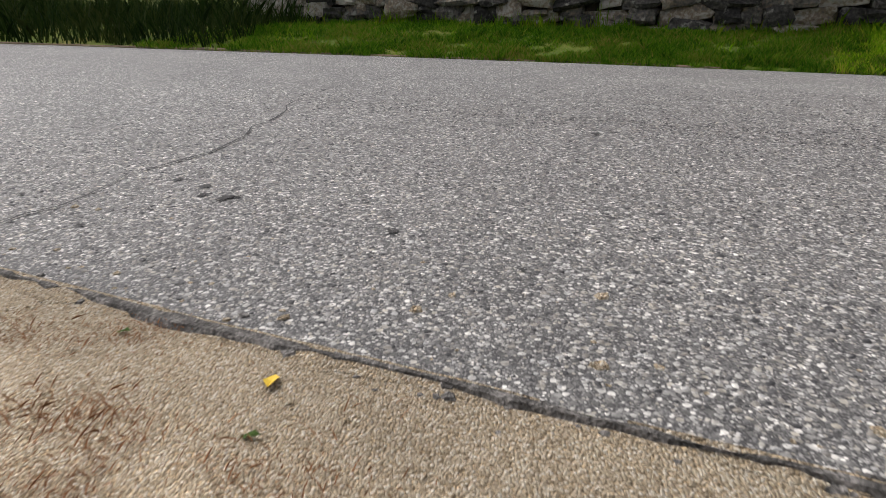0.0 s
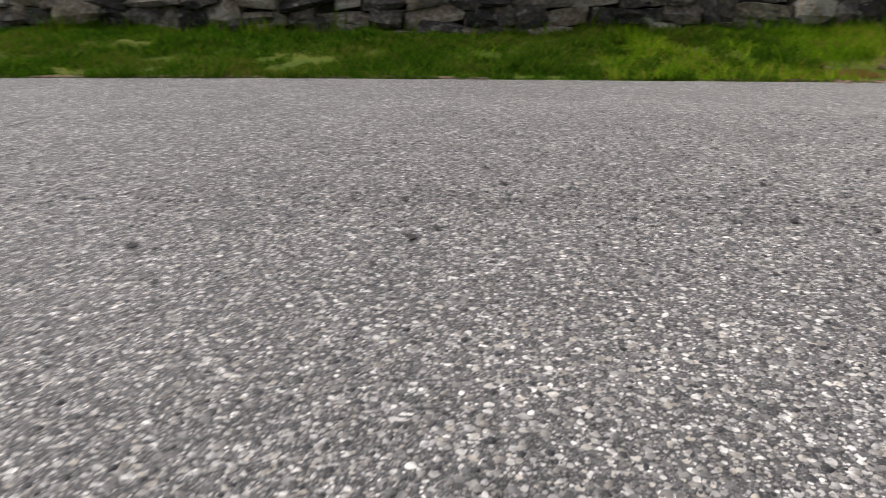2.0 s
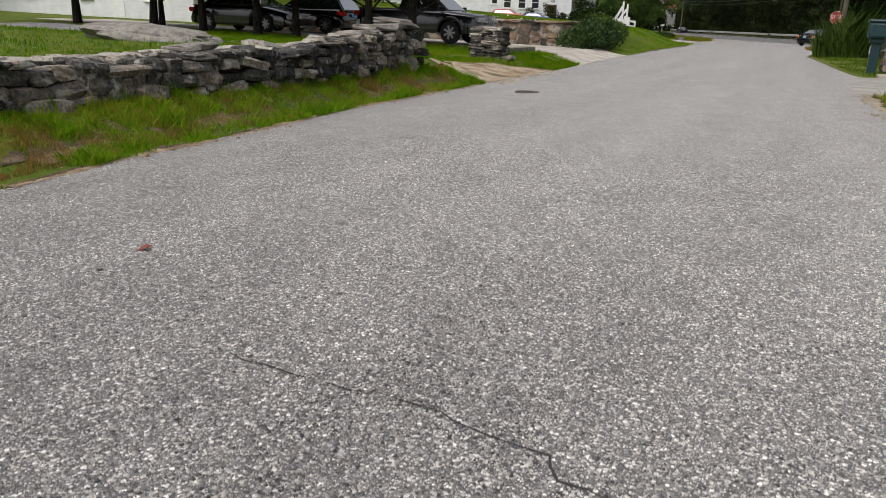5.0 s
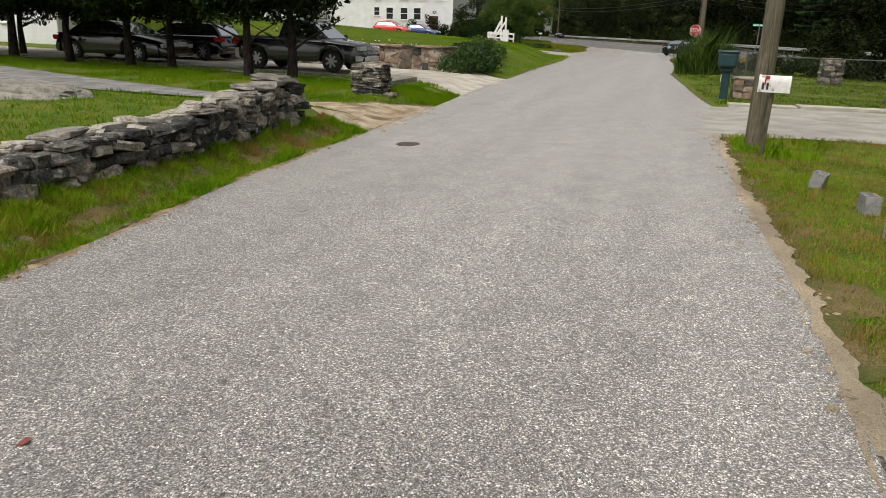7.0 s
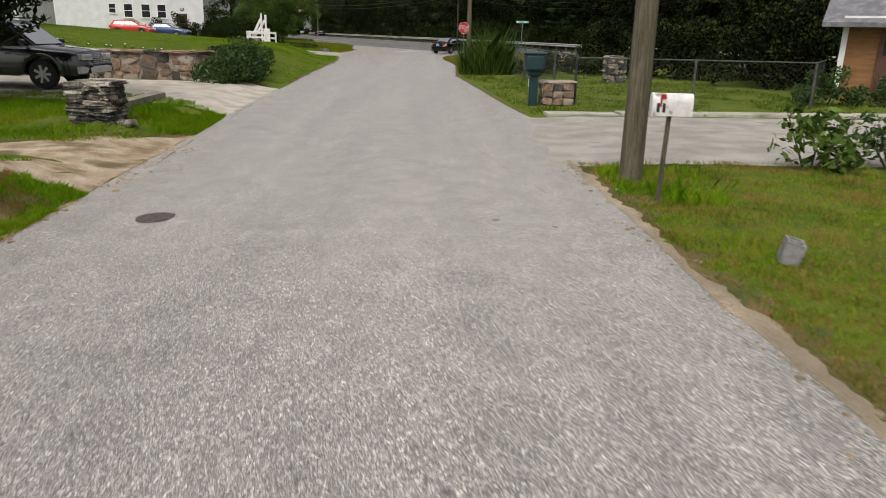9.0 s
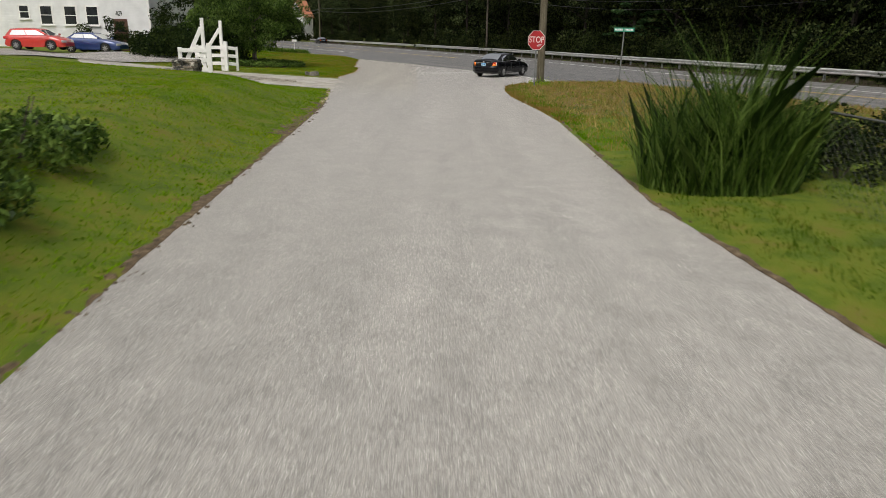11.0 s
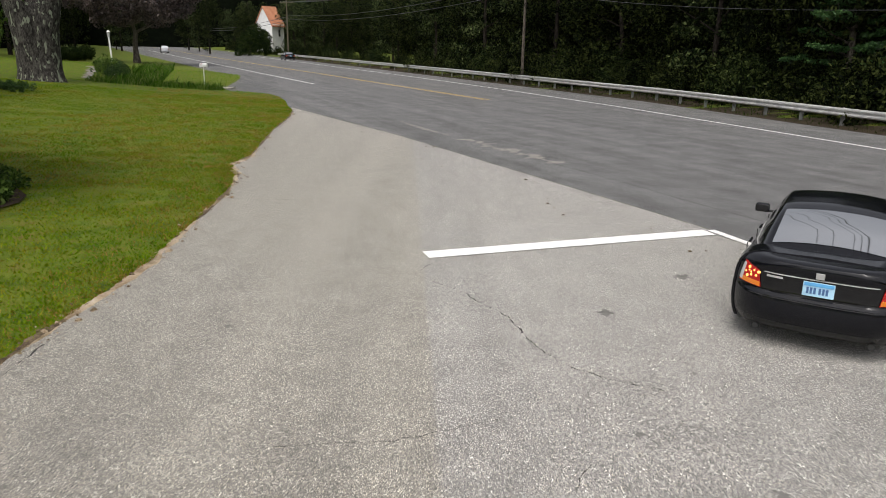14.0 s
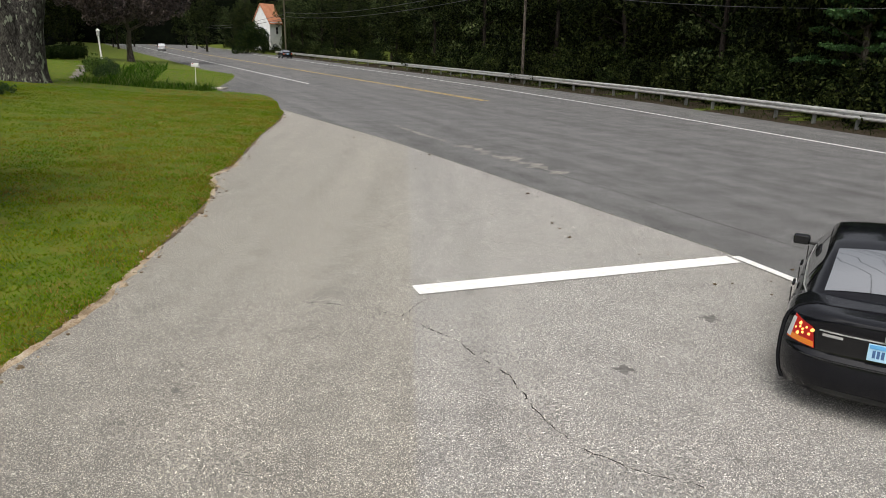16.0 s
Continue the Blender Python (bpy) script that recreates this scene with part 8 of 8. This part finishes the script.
for k, (x, y, s) in enumerate(((3.4, 33, 0.8), (5.5, 33.5, 1.0), (7.5, 33, 1.1), (9.5, 31, 1.2), (12, 30, 1.3), (4.5, 36, 0.9), (7, 36.5, 1.2))):
    shrub("yard_shrub", at(x, y, 50 * k, 0, s), mound(1.0, 0.8, 1.0, 30, 0.26), 2600, 0.06, LEAF_CEDAR if k % 2 else LEAF_UNDER, "dark overgrown shrub at the back of the yard", 30 + k, "shrub", group="overgrown yard shrubs")
for k, (x, y, r, h) in enumerate(((-26.4, 70.4, 0.55, 1.9), (-24.3, 70.3, 0.95, 2.9), (-23.0, 70.6, 0.6, 1.4), (-25.3, 70.2, 0.6, 0.9))):
    shrub("arborvitae", at(x, y, 40 * k), mound(r, r, h, 40, 0.2), 2600, 0.06, LEAF_CEDAR, "dark clipped evergreen against the white house", 240 + k, "shrub", group="evergreens before the house")
# widened so its dark leaves also stand for the shadow under the tree
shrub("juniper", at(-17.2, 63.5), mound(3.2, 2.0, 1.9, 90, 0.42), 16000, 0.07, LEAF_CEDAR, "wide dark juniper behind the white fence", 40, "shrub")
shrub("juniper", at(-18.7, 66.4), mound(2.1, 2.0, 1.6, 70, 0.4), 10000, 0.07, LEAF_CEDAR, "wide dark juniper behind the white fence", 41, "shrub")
def bed_clumps(x, y, rx, ry, n, h):
    def f(rnd):
        out = []
        for _ in range(n):
            a, k = rnd.uniform(0, 6.28), math.sqrt(rnd.uniform(0, 1))
            dx, dy = rx * k * math.cos(a), ry * k * math.sin(a)
            out.append((dx, dy, gz(x + dx, y + dy) - gz(x, y) + h * rnd.uniform(0.3, 1.0)))
        return out, [0.11 * rnd.uniform(0.7, 1.3) for _ in out]
    return f


def bed_soil(x, y, rx, ry):
    vs, fs = [(x, y, gz(x, y) + 0.02)], []
    for ring in range(1, 7):
        for k in range(36):
            a = 6.2832 * k / 36
            f = ring / 6 * (1 + 0.06 * math.sin(3 * a + 1) + 0.04 * math.sin(7 * a))
            px, py = x + rx * f * math.cos(a), y + ry * f * math.sin(a)
            vs.append((px, py, gz(px, py) + 0.025))
    fs += [(0, 1 + k, 1 + (k + 1) % 36) for k in range(36)]
    for ring in range(5):
        o = 1 + ring * 36
        fs += [(o + k, o + 36 + k, o + 36 + (k + 1) % 36, o + (k + 1) % 36) for k in range(36)]
    tagged(raw("bed_soil", vs, fs, SOIL, smooth=True), "dark soil of the ground cover bed", "ground", kind="structure")


bed_soil(-13.6, 63.9, 2.62, 2.95)
shrub("ground_cover", at(-13.6, 63.9), bed_clumps(-13.6, 63.9, 2.75, 3.1, 620, 0.2), 38000, 0.045, LEAF_BRIGHT, "low leafy ground cover bed under the tree", 42, "ground cover", 3, 0.2)
for k, (x, y, sc) in enumerate(((-21.5, 71.3, 1.4), (-20.6, 73.2, 1.8))):
    shrub("clipped_yew", at(x, y, 0, 0, sc), ball(1.1, 0.62, 1.15, 40, 0.22), 3600, 0.05, LEAF_CEDAR, "dark rounded evergreen against the white house", 44 + k, "shrub", 4, 1.2, "evergreens at the house")
for k, (x, y) in enumerate(((-21.2, 69.5), (-20.5, 71), (-25.8, 70.3), (-19.6, 69))):
    shrub("garden_shrub", at(x, y), mound(1.0, 0.8, 1.0, 26, 0.25), 2000, 0.06, LEAF_BRIGHT if k % 2 else LEAF_HEDGE, "green shrub by the white house", 48 + k, "shrub", group="house shrubs")
shrub("clipped_hedge", at(-37.3, 119.5, 97.5, 0), lambda rnd: ([(rnd.uniform(-5.2, 5.2), rnd.uniform(-0.45, 0.45), rnd.uniform(0.1, 1.05)) for _ in range(420)], [0.22] * 420), 26000, 0.06, LEAF_CEDAR, "clipped dark hedge across the garden", 55, "hedge", 8, 0.8)
for k, (x, y, r, h) in enumerate(((-25.5, 100.3, 0.9, 1.25), (-24.3, 99.0, 0.8, 0.95), (-26.4, 101.8, 0.8, 1.1), (-27.6, 106.0, 1.0, 0.9))):
    shrub("garden_shrub", at(x, y, 70 * k), mound(r, r * 0.8, h, 34, 0.2), 2400, 0.055, LEAF_HEDGE if k % 2 else LEAF_BRIGHT, "leafy green shrub in the garden bed", 255 + k, "shrub", group="garden bed shrubs")
shrub("ground_cover", at(-21.9, 82.2), bed_clumps(-21.9, 82.2, 1.7, 0.9, 90, 0.25), 4200, 0.05, LEAF_HEDGE, "low leafy plants at the foot of the old maple", 259, "ground cover", 3, 0.2)
fringe("stone_edging", lambda y: -24.6 - 0.42 * (y - 95.5), -1, 95.5, 108, 0.25, 0.3, PALE_STONE, "pale flat stones edging the garden bed", 260, 0.05, 0.12, 0.1)
grass("daylily_bed", scatter(5200, lambda y, u: -16.2 - 6.6 * u, 91.6, 94.4, 31), (0.14, 0.36), 0.016, LILY, "strap-leaved green daylily bed", 61, 0.9)
grass("daylily_bed", scatter(4200, lambda y, u: -20.8 - 0.32 * (y - 97) - 2.6 * u, 96.0, 116.0, 32, 0.8, 0.8), (0.2, 0.5), 0.02, LILY, "strap-leaved green garden bed", 62, 0.9)
grass("tall_grass_clump", scatter(4200, lambda y, u: 1.35 + 1.1 * (u - 0.5) * 2 * math.sqrt(max(0, 1 - ((y - 32.4) / 0.95) ** 2)), 31.5, 33.3, 33), (0.8, 1.4), 0.012, LEAF_BRIGHT, "tall arching ornamental grass clump at the roadside", 63, 0.75)
shrub("roadside_bush", at(1.7, 32.9), mound(1.1, 0.9, 0.9, 30, 0.24), 3000, 0.055, LEAF_BRIGHT, "leafy bush under the tall grass", 64, "shrub")
grass("sign_weeds", scatter(420, lambda y, u: 4.95 + 0.5 * u, 54.8, 55.3, 34), (0.08, 0.24), 0.006, DRY_BLADE, "brown weeds round the sign post", 65, 0.8)
grass("sign_weeds", scatter(500, lambda y, u: 0.8 + 0.9 * u, 52.0, 53.9, 35), (0.08, 0.28), 0.006, VERGE, "green weeds round the stop sign", 66, 0.8)


def flower_row():
    rnd = random.Random(8)
    for k in range(26):
        x = -14.8 + 7.2 * k / 25 + rnd.uniform(-0.1, 0.1)
        y = 24.85 + rnd.uniform(0, 0.25)
        t = thing("flower", pose(x, y, gz(x, y)), "white flower on a short green stem above the wall", "flower", "row of flowers on the wall")
        bm = bmesh.new()
        hgt = rnd.uniform(0.05, 0.16)
        rod(bm, (0, 0, -0.03), (0, 0, hgt), 0.01, 0.006, 5)
        for q in range(4):
            rod(bm, (0, 0, 0.03), (0.09 * math.cos(q * 1.6), 0.09 * math.sin(q * 1.6), 0.09), 0.014, 0.003, 4)
        part("stem", bm, LEAF_BRIGHT, t)
        bm = bmesh.new()
        bmesh.ops.create_icosphere(bm, subdivisions=1, radius=0.036, matrix=Matrix.Translation((0, 0, hgt)) @ Matrix.Diagonal((1, 1, 0.6, 1)))
        part("bloom", bm, PETAL if rnd.random() < 0.75 else DRY_BLADE, t)


flower_row()

for k in range(3):
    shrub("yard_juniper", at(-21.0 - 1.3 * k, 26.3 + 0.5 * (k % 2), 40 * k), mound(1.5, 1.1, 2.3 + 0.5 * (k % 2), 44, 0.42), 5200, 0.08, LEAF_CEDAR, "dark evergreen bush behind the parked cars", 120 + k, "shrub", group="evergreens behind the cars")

# trees of the yard, the round tree at the gate, the big trunk on the lawn
for k, (x, y, s) in enumerate(((-21.7, 19.2, 1.1), (-15.9, 18.3, 1.0), (-14.5, 18.5, 0.9), (-10.75, 17.0, 0.95), (-9.75, 17.6, 1.0), (-18.6, 18.6, 1.0), (-25, 18.5, 1.1), (-22.8, 20.6, 0.85))):
    tree("yard_cedar", at(x, y, 70 * k, 0, s), 6.5, 0.125, lambda rnd, wide=(3.1 if x < -13 else 1.8): crown_clumps(rnd, 190, 0, 3.4, wide, 1.8, 0.55), 34000 if x < -13 else 18000, 0.09, LEAF_CEDAR, SHADED_BARK, "dark cedar with a bare trunk shading the yard", 70 + k, 9, 0.12, 2.2, 0.5, group="yard cedars")
tree("round_tree", at(-13.7, 64.3), 3.6, 0.14, lambda rnd: crown_clumps(rnd, 230, 0, 3.0, 3.0, 2.3, 0.4), 46000, 0.06, LEAF_BRIGHT, BARK, "round leafy garden tree with drooping branches", 81, 9, 0.25, 2.6, 0.9)
tree("round_tree", at(-16.4, 67.4, 40, -0.1, 0.9), 3.2, 0.12, lambda rnd: crown_clumps(rnd, 70, 0, 2.4, 2.6, 1.8, 0.5), 14000, 0.085, LEAF_BRIGHT, BARK, "leafy drooping garden tree", 82, 7, 0.25, 2.2, 0.9)
def old_maple(x, y):
    """A broad double trunk with a cleft, forking into two great limbs."""
    rnd = np.random.RandomState(83)
    t = thing("old_maple", pose(x, y, gz(x, y)), "massive old maple with a cleft, lichened double trunk on the lawn", "tree")

    def ring(cx, cy, z, r, lobe, turn=0.58, k=28):
        out = []
        for a in np.linspace(0, 2 * math.pi, k, endpoint=False):
            f = 1 + lobe * math.cos(2 * (a - turn)) + 0.05 * noise.noise(Vector((math.cos(a) * 2.5, math.sin(a) * 2.5, z * 0.6))) + 0.03 * math.sin(9 * a + z)
            out.append((cx + r * f * math.cos(a), cy + r * f * math.sin(a), z))
        return out
    bm = bmesh.new()
    loft(bm, [ring(0, 0, z, r, l) for z, r, l in ((-0.2, 1.0, 0.2), (0.12, 0.86, 0.22), (0.5, 0.78, 0.25), (1.2, 0.75, 0.27), (2.0, 0.76, 0.3), (2.7, 0.79, 0.36), (3.15, 0.74, 0.42), (3.5, 0.5, 0.42), (3.7, 0.2, 0.3))])
    part("trunk", bm, LICHEN_BARK, t, smooth=True)
    for sx in (-1, 1):
        bm = bmesh.new()
        loft(bm, [ring(sx * 0.84 * d, sx * 0.54 * d, z, r, 0.03, k=16) for d, z, r in ((0.42, 1.9, 0.5), (0.56, 3.0, 0.58), (0.95, 4.6, 0.44), (1.4, 6.2, 0.36), (1.7, 8.4, 0.22))])
        part("limb", bm, LICHEN_BARK, t, smooth=True)
    c, rad = crown_clumps(rnd, 90, 0, 8.6, 5.5, 3.0, 1.0)
    ob = new("crown", leaf_mesh("crown", leaf_cloud(c, rad, 12000, 0.13, rnd, 0.3, 0.7), LEAF_WOOD))
    ob.parent = t


old_maple(-23.45, 88.8)
tree("dark_maple", at(-36.0, 130.5), 6.0, 0.34, lambda rnd: crown_clumps(rnd, 110, 0, 6.6, 6.4, 3.0, 0.9), 20000, 0.16, LEAF_PURPLE, BARK, "dark purple-leaved maple beside the main road", 84, 7, 0.4, 4.0, 0.4)
shrub("hedge_mass", at(-38.6, 190, 0, -0.3), mound(3.2, 2.6, 6.2, 110, 0.8), 13000, 0.16, LEAF_CEDAR, "dark bush before the orange-roofed house", 85, "shrub")
def pine_sprays(rnd):
    """Flat sprays of needles along level boughs."""
    out = []
    for z in np.linspace(1.9, 8.2, 12):
        for k in range(5):
            a = rnd.uniform(0, 6.28)
            reach = 2.7 * (1.05 - z / 11) * rnd.uniform(0.7, 1.1)
            for f in (0.35, 0.6, 0.8, 1.0):
                out.append((reach * f * math.cos(a), reach * f * math.sin(a), z + 0.25 * f + rnd.uniform(-0.08, 0.08)))
    return out, [0.36 * rnd.uniform(0.7, 1.2) for _ in out]


tree("white_pine", at(12.6, 83.6), 9.0, 0.18, pine_sprays, 26000, 0.075, LEAF_PINE, BARK, "bright green pine at the wood's edge", 86, 12, 0.2, 2.6, 0.0, 0.3)


# ---- the wood behind the guardrail ----
def wood():
    kinds = []
    for k in range(5):
        h = (9.5, 11, 8.5, 12, 10)[k]
        t = tree("woodland_tree", pose(0, 0, 0), h, 0.16, lambda rnd, h=h: tuple(a + b for a, b in zip(crown_clumps(rnd, 70, 0, h * 0.62, 2.9, h * 0.36, 0.75), crown_clumps(rnd, 26, 0, 2.2, 2.2, 1.6, 0.5))), 11000, 0.115, LEAF_EDGE if k in (1, 3) else LEAF_WOOD, SHADED_BARK, "dark leafy woodland tree", 90 + k, 8, 0.2, 3.0, 0.3, group="woodland trees")
        kinds.append(t)
    bushes = []
    for k in range(3):
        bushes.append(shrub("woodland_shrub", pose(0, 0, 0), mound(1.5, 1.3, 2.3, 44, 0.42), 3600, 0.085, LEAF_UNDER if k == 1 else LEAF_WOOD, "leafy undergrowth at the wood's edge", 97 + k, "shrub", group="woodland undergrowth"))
    rnd = random.Random(77)
    used = set()

    def place(pool, x, y, s):
        src = pool[rnd.randrange(len(pool))]
        m = pose(x, y, gz(x, y) - 0.05, 0, 0, rnd.uniform(0, 360))
        if src not in used:
            used.add(src)
            src.scale = (1, 1, 1)
            src.matrix_basis = m
            return
        copy_thing(src, m).scale = (s, s, s * rnd.uniform(0.9, 1.1))
    y = 262.0
    while y > 18:
        fx = along(FAR, y)
        place(bushes, fx + rnd.uniform(2.2, 3.6), y, rnd.uniform(0.7, 1.15))
        if y < 130:
            place(bushes, fx + rnd.uniform(3.6, 5.0), y - 1.2, rnd.uniform(0.8, 1.35))
        y -= rnd.uniform(1.9, 2.9) if y < 125 else 6.5
    for row, off in enumerate((5.2, 9.5, 15)):
        y = 275.0
        while y > 14:
            place(kinds, along(FAR, y) + off + rnd.uniform(-1.2, 1.2), y, rnd.uniform(0.85, 1.2))
            y -= (rnd.uniform(3.2, 4.6) if row == 0 else rnd.uniform(4.5, 6.0)) if y < 130 else 11
    for x, y in ((-38, 84), (-44, 80), (-42, 112), (-43, 103), (-43, 120), (-45, 130), (-51, 148), (-52, 60), (-60, 70), (-58, 50), (-55, 42), (-40, 42), (-30, 44), (-47, 98), (-48, 112), (-74, 215), (-84, 235), (-90, 262), (-50, 139),
                 (-43, 203), (-40, 212), (-48, 222), (-46, 236), (-54, 246), (-58, 262), (-66, 275), (-52, 206), (-72, 252), (-64, 236), (-24, 37), (-30, 39), (-36, 40), (-46, 22)):
        place(kinds, x, y, rnd.uniform(0.9, 1.25))


wood()

# near-black sheet far behind the first trees; its colour stands for the wood's shade
WOOD_SHADE = mat("wood_shade", [(0.3, (0.0015, 0.002, 0.0013)), (0.6, (0.003, 0.0045, 0.0025)), (0.9, (0.008, 0.011, 0.005))], 0.7, 1, 0.5, 6, fine=0.8, spec=0.02)


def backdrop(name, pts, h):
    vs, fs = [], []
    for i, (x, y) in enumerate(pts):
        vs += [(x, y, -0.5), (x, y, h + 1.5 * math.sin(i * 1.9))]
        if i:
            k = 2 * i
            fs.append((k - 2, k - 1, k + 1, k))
    tagged(raw(name, vs, fs, WOOD_SHADE), "near-black sheet standing in for the shade deep in the woodland", "backdrop", kind="structure")


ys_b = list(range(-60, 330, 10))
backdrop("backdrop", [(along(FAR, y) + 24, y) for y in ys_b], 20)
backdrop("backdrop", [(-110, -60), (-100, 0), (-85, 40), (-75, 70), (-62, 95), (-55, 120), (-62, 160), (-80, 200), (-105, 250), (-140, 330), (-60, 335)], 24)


# plan units to metres
for ob in [o for o in scene.objects if o.parent is None and o.type in {"MESH", "EMPTY"}]:
    ob.matrix_basis = Matrix.Scale(K, 4) @ ob.matrix_basis
